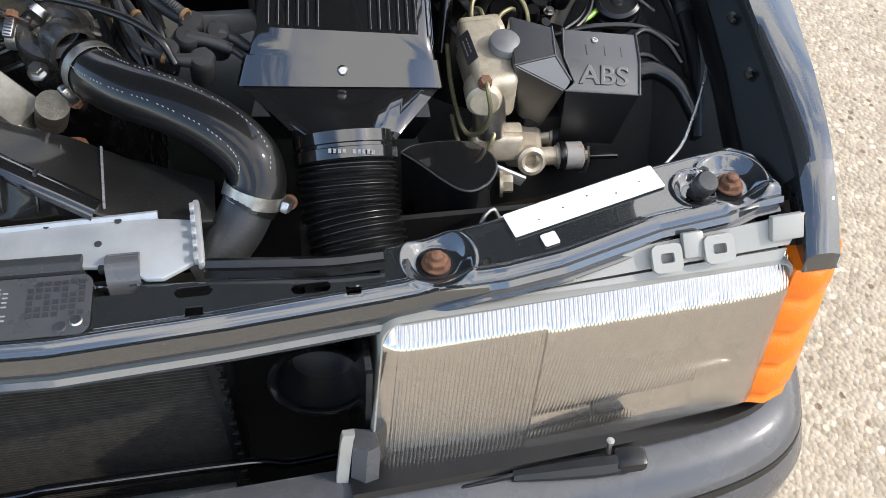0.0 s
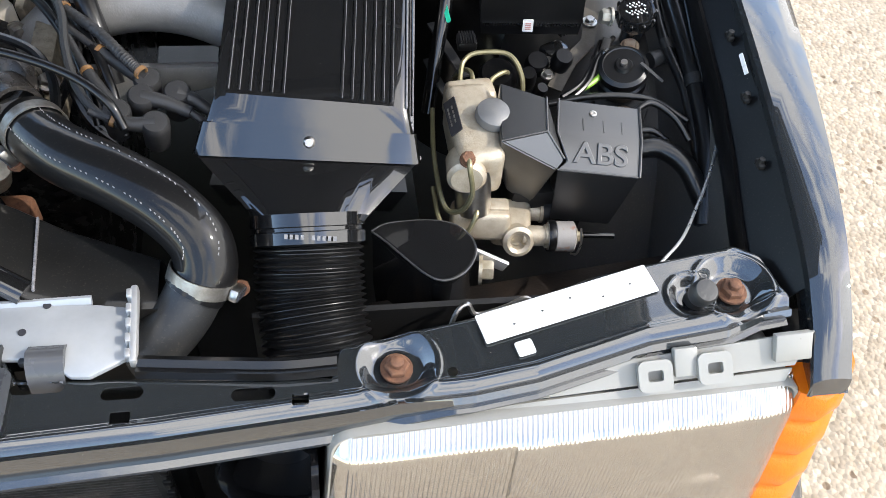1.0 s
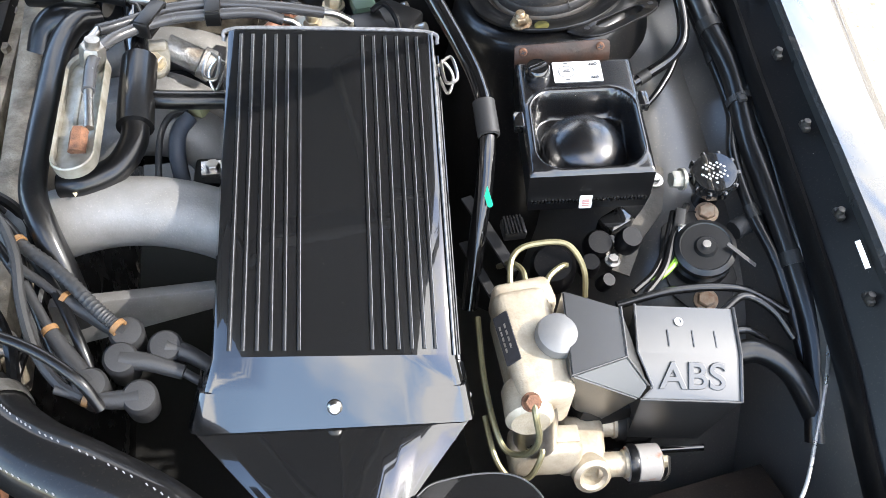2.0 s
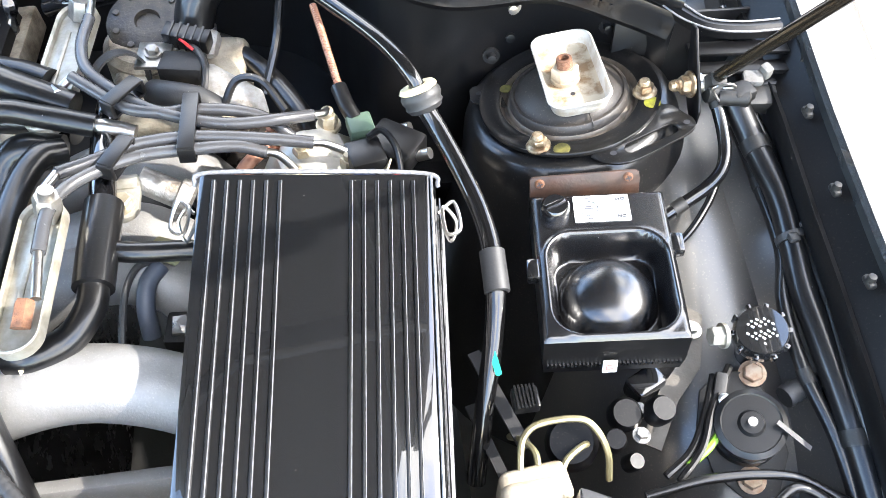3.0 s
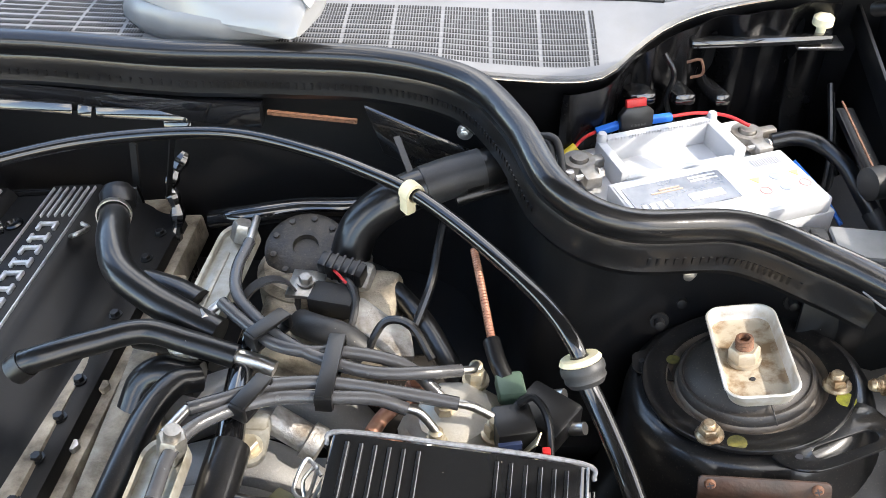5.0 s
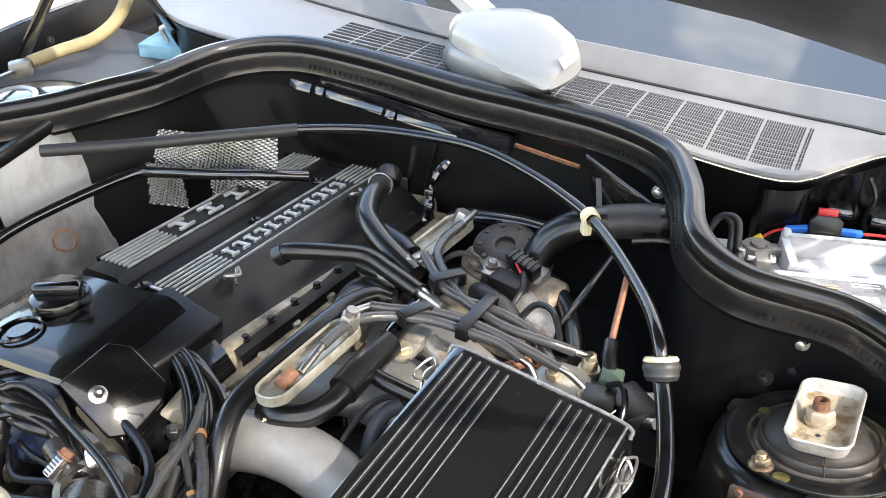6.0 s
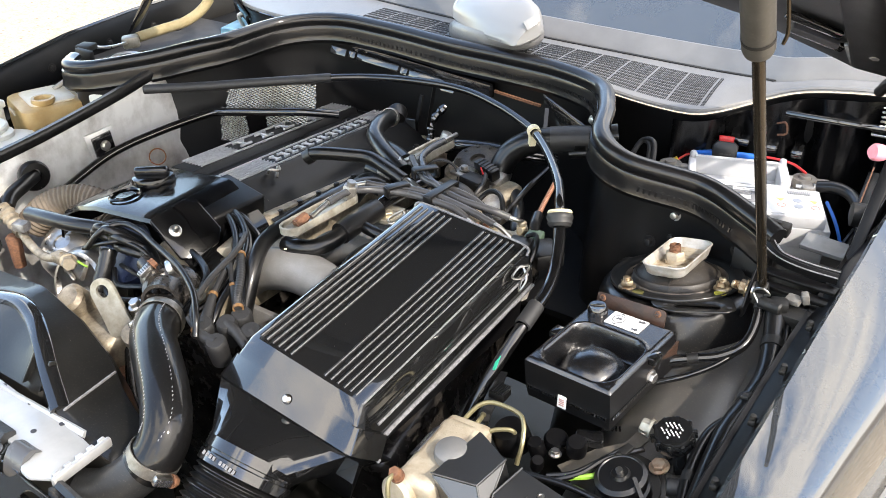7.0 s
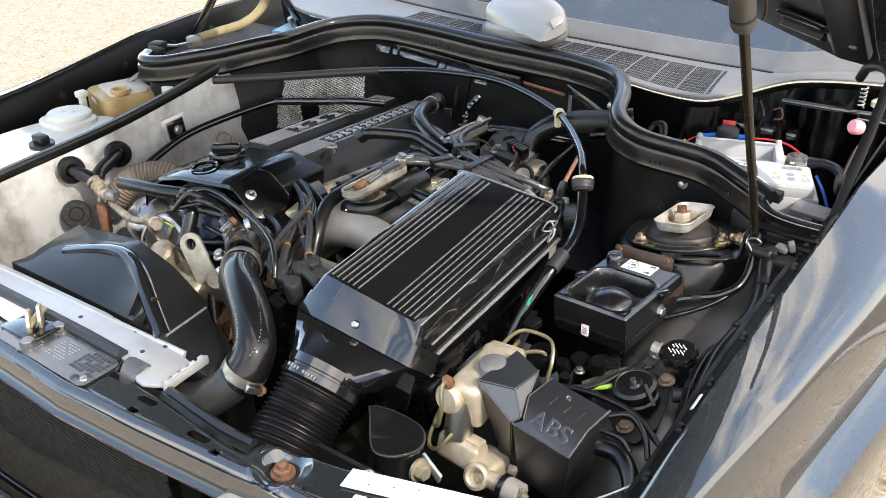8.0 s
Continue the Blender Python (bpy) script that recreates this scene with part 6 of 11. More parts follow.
    cast(merge(box((0.060, 0.030, 0.034), basis((0.398, -0.434, 0.630), (1, -0.10, 0), (0.1, 1, -0.3)), 0.007, 3), box((0.040, 0.046, 0.030), basis((0.432, -0.430, 0.618), (1, -0.2, 0), (0.2, 1, 0)), 0.008, 3), box((0.024, 0.016, 0.014), basis((0.414, -0.430, 0.644), (1, -0.1, 0), (0.1, 1, 0)), 0.003, 2),
               lathe([(0.015, 0), (0.016, 0.003), (0.016, 0.026), (0.0120, 0.028), (0.0085, 0.026), (0.0075, 0.016), (0, 0.016)], aim((0.434, -0.438, 0.612), (0.0, -0.75, 0.45)), 26)), "outlet_block")
    for o, bush, nut in (((0.440, -0.450, 0.622), RUSTY_BUSH, 1), ((0.444, -0.410, 0.612), BLACK_DULL, 0)):
        o, dr = Vector(o), Vector((1, -0.10, 0.02)).normalized()
        cast(lathe([(0.0105, 0), (0.0105, 0.022), (0.012, 0.023), (0.012, 0.026), (0, 0.026)], aim(o, dr), 22), "outlet")
        part("rubber_bush", lathe([(0.0145, 0), (0.0145, 0.007), (0.0155, 0.008), (0.0155, 0.026), (0.012, 0.028), (0, 0.028)], aim(o + dr * 0.026, dr), 26), bush, t, "grey bush with a rusty band" if nut else "black bush")
        if nut:
            part("black_ring", lathe([(0.0158, 0), (0.0164, 0.002), (0.0164, 0.005), (0.0158, 0.007), (0.0158, 0)], aim(o + dr * 0.026, dr), 26, close=False), RUBBER, t)
            part("bush_nut", hexa(0.0055, 0.008, aim(o + dr * 0.054, dr), 0.0085), ZINC_YELLOW, t)
            part("spring_clip", tube([o + dr * 0.056 + Vector((0, -0.004, 0.018)), o + dr * 0.057 + Vector((0, -0.012, 0.004)), o + dr * 0.057 + Vector((0, -0.010, -0.016)), o + dr * 0.054 + Vector((0, -0.004, -0.024))], 0.0012, 5, 6), BARE_STEEL, t)
    plate_m = basis((0.3705, -0.374, 0.7170), (0.7, 0.03, 0.72), (0.0, 1, 0.05))
    part("plate", sheet(rounded(0.014, 0.044, 0.001, 2), 0.0012, plate_m), INK, t, "black riveted type plate")
    bars([(-0.003, -0.010 + 0.005 * i, 0.0014, 0.0036) for i in range(5)] + [(0.002, -0.008 + 0.006 * i, 0.0014, 0.004) for i in range(4)], plate_m @ Matrix.Translation((0, 0, 0.0016)), BARE_STEEL, t)
    for a, b, d in (((0.376, -0.430, 0.716), (-0.05, -0.5, 1), RUST), ((0.390, -0.435, 0.648), (0, -0.4, 1), RUST)):
        part("union_nut", hexa(0.0066, 0.012, aim(a, b), 0.0075), d, t, "rusty pipe union")
    # steel pipes
    for pts in ([(0.376, -0.434, 0.724), (0.376, -0.445, 0.720), (0.380, -0.452, 0.694), (0.374, -0.450, 0.668), (0.362, -0.440, 0.656), (0.356, -0.420, 0.662), (0.354, -0.38, 0.675), (0.357, -0.335, 0.69)],
                [(0.390, -0.438, 0.657), (0.389, -0.448, 0.655), (0.379, -0.458, 0.640), (0.365, -0.455, 0.634), (0.355, -0.438, 0.640), (0.352, -0.405, 0.650)],
                [(0.384, -0.330, 0.712), (0.386, -0.315, 0.717), (0.391, -0.301, 0.722), (0.404, -0.294, 0.726), (0.432, -0.294, 0.726), (0.444, -0.302, 0.722), (0.451, -0.316, 0.710), (0.452, -0.328, 0.69)],
                [(0.398, -0.326, 0.712), (0.398, -0.310, 0.714), (0.392, -0.296, 0.706), (0.388, -0.28, 0.68)],
                [(0.412, -0.330, 0.712), (0.420, -0.318, 0.714), (0.436, -0.308, 0.712), (0.444, -0.304, 0.69)]):
        part("pipe", tube(pts, 0.0026, 8, 8), BRAKE_PIPE, t, "olive coated brake pipe")
    return t


BEAD_GREY = mat("pale_bead_plastic", (0.06, 0.06, 0.062), 0.32, coat=0.6, coat_rough=0.2, scale=90, tint=(0.02, 0.02, 0.021), amount=0.6)
RUSTY_BUSH = mat("rust_streaked_grey_bush", (0.30, 0.28, 0.26), 0.6, scale=40, tint=(0.30, 0.09, 0.03), amount=0.9, bump=0.3, patch=(0.5, 0.6))
BRAKE_PIPE = mat("olive_coated_pipe", (0.28, 0.25, 0.14), 0.35, metal=0.6, scale=80, tint=(0.15, 0.13, 0.08), amount=0.6)
make_abs()


# ---- battery ----
def make_battery():
    d = Vector((0.94, 0.34, 0)).normalized()
    e = Vector((-d.y, d.x, 0))
    C = Vector((0.624, 0.212, 0.785))
    o = C - d * 0.278 + Vector((0, 0, 0))
    m = basis(o, d, e)
    t = thing("battery", (0.47, 0.25, 0.628), "pale grey car battery with clamps on both posts", "battery")
    part("case", box((0.272, 0.170, 0.110), m @ Matrix.Translation((0.139, 0.0875, -0.100)), 0.004), BATTERY_GREY, t)
    # lid: flat with a raised front bar, and a handle trough along the back
    part("lid", box((0.278, 0.175, 0.030), m @ Matrix.Translation((0.139, 0.0875, -0.032)), 0.003), BATTERY_GREY, t)
    part("lid_step", box((0.196, 0.088, 0.018), m @ Matrix.Translation((0.172, 0.045, -0.009)), 0.0025), BATTERY_GREY, t)
    part("handle_rail", merge(box((0.130, 0.010, 0.030), m @ Matrix.Translation((0.160, 0.150, -0.004)), 0.002), box((0.010, 0.060, 0.028), m @ Matrix.Translation((0.095, 0.122, -0.006)), 0.002), box((0.014, 0.060, 0.028), m @ Matrix.Translation((0.224, 0.122, -0.006)), 0.002), box((0.130, 0.006, 0.018), m @ Matrix.Translation((0.160, 0.094, -0.009)), 0.0015)), BATTERY_GREY, t, "moulded carrying handle")
    for i in range(38):
        part("serration", box((0.0016, 0.0022, 0.003), m @ Matrix.Translation((0.100 + i * 0.0032, 0.1440, 0.011))), BATTERY_GREY, t)
    for x in (0.096, 0.224):
        part("peg", lathe([(0.0055, 0), (0.0055, 0.006), (0.004, 0.009), (0, 0.0095)], m @ Matrix.Translation((x, 0.150, 0.008)), 14), BATTERY_GREY, t)
    # print on the lid and front
    mf = m @ Matrix.Translation((0, 0, 0.0004))
    part("top_label", sheet(rounded(0.190, 0.080, 0.004), 0.0005, mf @ Matrix.Translation((0.172, 0.045, 0))), WHITE_LABEL, t, "glossy white top label", smooth=False)
    part("label_band", box((0.106, 0.046, 0.0008), mf @ Matrix.Translation((0.134, 0.052, 0.0009))), BAND_DARK, t, "glossy dark printed band", smooth=False)
    up = mf @ Matrix.Translation((0, 0, 0.0016))
    bars([(0.166, 0.070, 0.030, 0.002), (0.166, 0.065, 0.030, 0.002), (0.156, 0.042, 0.036, 0.010)], up, PALE_INK, t)
    bars([(0.122 + 0.004 * i, 0.058 + 0.004 * i, 0.034 - 0.012 * i, 0.0018) for i in range(2)], up, ORANGE_INK, t)
    bars([(0.090 + 0.008 * i, 0.040, 0.005, 0.010) for i in range(4)], up, PALE_INK, t)
    bars([(0.226 + 0.0026 * i, 0.072, 0.0013, 0.012) for i in range(12)], up, FAINT_INK, t)
    for k, x in enumerate((0.214, 0.236, 0.258)):
        hazard = k != 1
        part("hazard_mark", lathe([(0.0062, 0), (0.0062, 0.0006), (0, 0.0006)], mf @ Matrix.Translation((x, 0.048, 0.0005)) @ Matrix.Rotation(radians(-90), 4, "Z"), 3 if hazard else 18), PALE_YELLOW if hazard else GREY_DISC, t, smooth=False)
        if hazard:
            part("hazard_mark", lathe([(0.0048, 0), (0.0060, 0), (0.0060, 0.0006), (0.0048, 0.0006), (0.0048, 0)], mf @ Matrix.Translation((x, 0.030, 0.0005)), 18, close=False), FADED_PINK, t, smooth=False)
        else:
            part("hazard_mark", lathe([(0.0062, 0), (0.0062, 0.0006), (0, 0.0006)], mf @ Matrix.Translation((x, 0.030, 0.0005)), 18), GREY_DISC, t, smooth=False)
    # posts and clamps
    for x, y in ((0.064, 0.134), (0.254, 0.126)):
        c = m @ Vector((x, y, -0.014))
        part("post", lathe([(0.0095, 0), (0.0085, 0.020), (0, 0.020)], c, 20), LEAD, t)
        clamp = part("clamp", merge(lathe([(0.0098, 0.002), (0.0165, 0.002), (0.0165, 0.016), (0.0098, 0.016), (0.0098, 0.002)], c, 24, close=False), box((0.018, 0.026, 0.014), m @ Matrix.Translation((x + 0.002, y - 0.022, -0.005)), 0.003), box((0.026, 0.012, 0.012), m @ Matrix.Translation((x + 0.022, y, -0.005)), 0.003)), LEAD, t, "dull lead battery clamp")
        part("clamp_bolt", merge(hexa(0.0055, 0.007, aim(m @ Vector((x + 0.009, y - 0.024, -0.002)), d), 0.007), tube([m @ Vector((x - 0.014, y - 0.024, -0.002)), m @ Vector((x + 0.016, y - 0.024, -0.002))], 0.003, 3, 8)), BARE_STEEL, clamp)
    part("stud", merge(lathe([(0.0050, 0), (0.0050, 0.022), (0.004, 0.026), (0, 0.0265)], m @ Matrix.Translation((0.040, 0.105, -0.014)), 14), lathe([(0.008, 0.0), (0.008, 0.006), (0, 0.006)], m @ Matrix.Translation((0.040, 0.105, -0.012)), 6)), BARE_STEEL, t, "bright plated stud")
    return m


TRAY_GREY = mat("dusty_grey_tray_plastic", (0.24, 0.24, 0.235), 0.55, scale=30, tint=(0.15, 0.148, 0.14), amount=0.6, bump=0.2, dust=0.2)
BAND_DARK = mat("glossy_dark_label_band", (0.075, 0.077, 0.083), 0.3, tint=(0.16, 0.16, 0.165), amount=0.8, coat=1.0, coat_rough=0.25, coat_ior=2.4, scale=60)
# label inks lightened: the sun's glare on the label is mixed into their colour
PALE_YELLOW = mat("glare_paled_yellow_print", (0.66, 0.58, 0.20), 0.4, scale=60)
GREY_DISC = mat("glare_greyed_blue_print", (0.30, 0.33, 0.38), 0.4, scale=60)
ORANGE_INK = mat("glare_paled_orange_print", (0.48, 0.36, 0.27), 0.4, scale=60)
LEAD = mat("dull_lead", (0.36, 0.35, 0.33), 0.5, metal=0.8, scale=70, tint=(0.16, 0.12, 0.08), amount=0.6, bump=0.4)
batt_m = make_battery()
# ---- small repeated pieces ----
LAST_CLIP = []
CLIP_STEEL = mat("dull_clip_steel", (0.34, 0.33, 0.31), 0.36, metal=0.85, scale=120, tint=(0.12, 0.10, 0.08), amount=0.6, bump=0.2)


def hose_clip(parent, at, along, r, width=0.012, material=None, screw=True):
    """A worm-drive band clip round a hose."""
    m = aim(at, along)
    band = lathe([(r + 0.0006, -width / 2), (r + 0.0018, -width / 2), (r + 0.0018, width / 2), (r + 0.0006, width / 2), (r + 0.0006, -width / 2)], m, 30, close=False)
    b = part("hose_clip", band, material or CLIP_STEEL, parent, "steel worm-drive hose clip")
    LAST_CLIP.append(b)
    return m


def clip_screw(parent, m, r, angle, width=0.012, turn=1):
    q = m @ Matrix.Rotation(radians(angle), 4, "Z")
    parent = LAST_CLIP[-1]
    part("clip_housing", box((0.008, 0.020, width * 0.95), q @ Matrix.Translation((r + 0.005, 0, 0)), 0.002), BARE_STEEL, parent)
    for i in range(6):
        part("clip_slot", box((0.0012, 0.0012, width * 0.7), q @ Matrix.Translation((r + 0.0094, -0.008 + i * 0.0032, 0))), INK, parent)
    part("clip_screw", hexa(0.0062, 0.007, aim(q @ Vector((r + 0.005, 0.010 * turn, 0)), q.to_3x3() @ Vector((0, turn, 0))), 0.0075), RUST, parent, "rusty clip screw")


def wire(name, pts, r, material, label, category, group="", steps=8, n=8):
    return solo(name, tube(pts, r, steps, n), material, label, category, group)


# ---- top radiator hose ----
def make_top_hose():
    pts = [(-0.012, -0.378, 0.728), (0.004, -0.404, 0.733), (0.030, -0.430, 0.738), (0.070, -0.457, 0.740), (0.110, -0.484, 0.733), (0.136, -0.508, 0.717), (0.140, -0.526, 0.698), (0.129, -0.538, 0.684)]
    t = thing("radiator_hose", (0.07, -0.46, 0.71), "thick black ribbed rubber top radiator hose with steel clips", "hose")
    part("hose", tube(pts, 0.0268, 10, 26), HOSE_RUBBER, t)
    m = hose_clip(t, (-0.004, -0.392, 0.731), (0.5, -0.8, 0.15), 0.0272)
    clip_screw(t, m, 0.0272, 200)
    m = hose_clip(t, (0.136, -0.530, 0.692), (-0.35, -0.45, -0.8), 0.0272, 0.013)
    clip_screw(t, m, 0.0272, 345, turn=-1)
    part("stub", tube([(0.131, -0.536, 0.685), (0.118, -0.552, 0.670), (0.098, -0.568, 0.656), (0.075, -0.575, 0.648)], 0.0245, 6, 24), DULL_STUB, t, "dull black plastic radiator outlet")
    # dotted highlights along the hose's moulding seams, painted as pale flecks
    path = spline(pts, 10)
    bm = bmesh.new()
    for k, (a, b) in enumerate(zip(path[6:-16], path[7:])):
        d = (b - a).normalized()
        u = d.cross(Vector((0, 0, 1))).normalized()
        w = u.cross(d)
        for s, c in ((-0.010, 1), (0.019, 1)):
            if (k * 7 + int(s * 1000)) % 5 == 0:
                continue
            o = a + u * s + w * math.sqrt(0.0268 ** 2 - s * s)
            bmesh.ops.create_cube(bm, size=1.0, matrix=basis(o, d + u * 0.4, u) @ Matrix.Diagonal((0.0022, 0.0008, 0.0007, 1)))
    tagged(part("seam_mark", bm, SEAM_GLINT, t, "pale dotted highlights along the moulding seams", smooth=False), kind="stuff")
    return t


HOSE_RUBBER = mat("ribbed_hose_rubber", (0.006, 0.006, 0.0064), 0.42, coat=0.45, coat_rough=0.06, coat_ior=1.6, spec=0.3, dust=0.08, scale=25, rough_var=0.1, bump=0.18, bump_scale=260, stretch=(1, 1, 1))
DULL_STUB = mat("dull_charcoal_plastic", (0.020, 0.021, 0.022), 0.42, dust=0.25, scale=40, bump=0.3)
SEAM_GLINT = mat("pale_seam_glint", (0.22, 0.22, 0.23), 0.5, scale=200)
make_top_hose()


def make_thermostat():
    t = thing("thermostat_housing", (-0.035, -0.345, 0.69), "black oily cast thermostat housing with hose stubs", "thermostat housing")
    c = Vector((-0.042, -0.340, 0.734))
    part("body", lathe([(0.036, -0.05), (0.037, 0.0), (0.034, 0.010), (0.026, 0.015), (0.020, 0.012), (0.014, 0.004), (0, 0.004)], aim(c, (0.1, -0.25, 1)), 28), DARK_CAST, t)
    part("outlet", lathe([(0.024, 0), (0.024, 0.03), (0.020, 0.03), (0.020, 0.0)], aim(c + Vector((0.008, -0.012, 0.004)), (0.5, -0.8, 0.15)), 24, close=False), DARK_CAST, t)
    part("side_stub", lathe([(0.013, 0), (0.013, 0.045), (0, 0.045)], aim(c + Vector((-0.02, 0.0, 0.006)), (-1, 0.35, 0.1)), 18), DARK_CAST, t)
    m = hose_clip(t, (-0.078, -0.338, 0.737), (-1, 0.2, 0.12), 0.0135, 0.010)
    clip_screw(t, m, 0.0135, 60, 0.010)
    for a, b in (((-0.055, -0.385, 0.728), (-0.1, -0.3, 1)), ((0.0, -0.335, 0.735), (0.2, -0.2, 1)), ((-0.03, -0.315, 0.737), (0, 0, 1))):
        part("bolt", hexa(0.0075, 0.010, aim(a, b), 0.010), BARE_STEEL, t)
    part("top_clip", lathe([(0.012, -0.004), (0.014, -0.004), (0.014, 0.004), (0.012, 0.004), (0.012, -0.004)], aim(c + Vector((-0.012, 0.018, 0.018)), (0.6, 0.5, 0.4)), 20, close=False), BARE_STEEL, t)
    return t


DARK_CAST = mat("oily_dark_casting", (0.018, 0.017, 0.017), 0.26, metal=0.3, scale=40, tint=(0.07, 0.06, 0.05), amount=0.5, bump=0.3, dust=0.15)
make_thermostat()


# ---- fan shroud ----
def make_shroud():
    t = thing("fan_shroud", (-0.12, -0.48, 0.40), "black moulded radiator fan shroud with an arched ridge", "fan shroud")
    step = [(-0.36, 0.690, -0.490), (-0.30, 0.706, -0.475), (-0.24, 0.724, -0.465), (-0.185, 0.735, -0.462), (-0.14, 0.735, -0.472), (-0.096, 0.731, -0.492), (-0.05, 0.719, -0.517), (-0.001, 0.702, -0.541), (0.03, 0.691, -0.546), (0.10, 0.686, -0.549)]
    edge = [(-0.36, 0.700, -0.410), (-0.186, 0.732, -0.424), (-0.10, 0.722, -0.436), (-0.026, 0.704, -0.452), (0.02, 0.696, -0.475), (0.115, 0.684, -0.510)]
    rows = []
    for i in range(47):
        x = -0.36 + 0.01 * i
        zs, ys = lerp_table(step, x)
        ze, ye = lerp_table(edge, x)
        yf = min(-0.532, ys - 0.008)
        rows.append([(x, yf, 0.50), (x, yf, 0.684), (x, yf + 0.001, 0.688), (x, (ys + yf) / 2 - 0.001, (zs + 0.688) / 2 - 0.003), (x, ys - 0.004, zs - 0.004), (x, ys + 0.006, zs), (x, (ys + ye) / 2, (zs + ze) / 2 + 0.001), (x, ye, ze), (x, ye + 0.004, ze - 0.006), (x + 0.01, ye + 0.01, ze - 0.05), (x + 0.01, ye + 0.01, 0.45)])
    part("cowl", thicken(loft(rows, caps=False, closed=False), 0.002), SATIN_SHROUD, t, angle=24)
    part("ridge", sweep(spline([(q[0], q[2] + 0.001, q[1] - 0.002) for q in step[1:8]], 8), [(-0.011, -0.004), (-0.010, 0.0015), (-0.006, 0.004), (0.0, 0.005), (0.006, 0.004), (0.010, 0.0015), (0.011, -0.004)]), GLOSS_PLASTIC, t, "rounded glossy ridge")
    part("crease", bar((0.005, -0.540, 0.7005), (0.0, -0.466, 0.7035), 0.0022, 0.003, 0.0006), RIB_EDGE, t)
    for i, x in enumerate((-0.085, -0.055)):
        part("fin", prism([(0, 0), (0.034, 0), (0.026, 0.030), (0.020, 0.032)], 0.003, basis((x, -0.532, 0.694), (0.2, 1, 0), (0, 0, 1)), 0.0006), SATIN_SHROUD, t)
    return t


SATIN_SHROUD = mat("satin_shroud_plastic", (0.0059, 0.0059, 0.0059), 0.34, coat=0.25, coat_rough=0.05, dust=0.14, scale=10, rough_var=0.12, bump=0.12, tint=(0.02, 0.019, 0.0175))
make_shroud()


# ---- engine mass ----
def make_engine():
    t = thing("engine_block", (-0.12, -0.02, 0.25), "oily four cylinder engine block under a black valve cover", "engine")
    part("block", box((0.30, 0.56, 0.40), basis((-0.17, -0.01, 0.47), (1, 0, 0.1), (0, 1, 0)), 0.02), DARK_CAST, t)
    part("head", box((0.21, 0.56, 0.075), basis((-0.155, -0.005, 0.690), (1, -0.03, 0.12), (0.03, 1, -0.05)), 0.006), DIRTY_ALLOY, t)
    part("head_ledge", box((0.030, 0.47, 0.03), basis((-0.042, 0.02, 0.706), (1, -0.05, 0.10), (0.05, 1, -0.02)), 0.004), DIRTY_ALLOY, t)
    part("front_housing", prism([(-0.030, -0.050), (0.026, -0.024), (0.024, 0.032), (-0.024, 0.020)], 0.030, basis((-0.079, -0.227, 0.715), (0.77, 0.63, 0), (0, 0, 1)), 0.003), CREAM_ALLOY, t, "bare pale alloy timing housing")
    part("bolt", hexa(0.007, 0.008, aim((-0.046, -0.244, 0.722), (0.63, -0.77, 0)), 0.010), CLIP_STEEL, t)
    for i in range(7):
        part("head_bolt", hexa(0.0065, 0.008, (-0.044 + 0.004 * (i % 2), -0.18 + 0.062 * i, 0.720), 0.009), DIRTY_ALLOY if i % 2 else BARE_STEEL, t)
    # exhaust heat side
    part("exhaust_cover", box((0.10, 0.36, 0.05), basis((-0.36, -0.02, 0.63), (1, 0, 0.25), (0, 1, 0)), 0.015), RUSTY_BRACKET, t, "rust-brown exhaust heat cover")
    part("dipstick_ring", lathe([(0.0135, 0), (0.0146, 0.0012), (0.0135, 0.0024), (0.0124, 0.0012), (0.0135, 0)], aim((-0.398, -0.058, 0.722), (0.6, -0.6, 0.5)), 24, close=False), ORANGE_WIRE, t, "faded looped dipstick handle")
    return t


CREAM_ALLOY = mat("pale_bare_alloy", (0.44, 0.40, 0.33), 0.45, metal=0.35, scale=40, tint=(0.34, 0.26, 0.17), amount=0.5, bump=0.3, bump_scale=600)
ORANGE_WIRE = mat("faded_orange_plastic", (0.26, 0.10, 0.035), 0.45, scale=80)
make_engine()


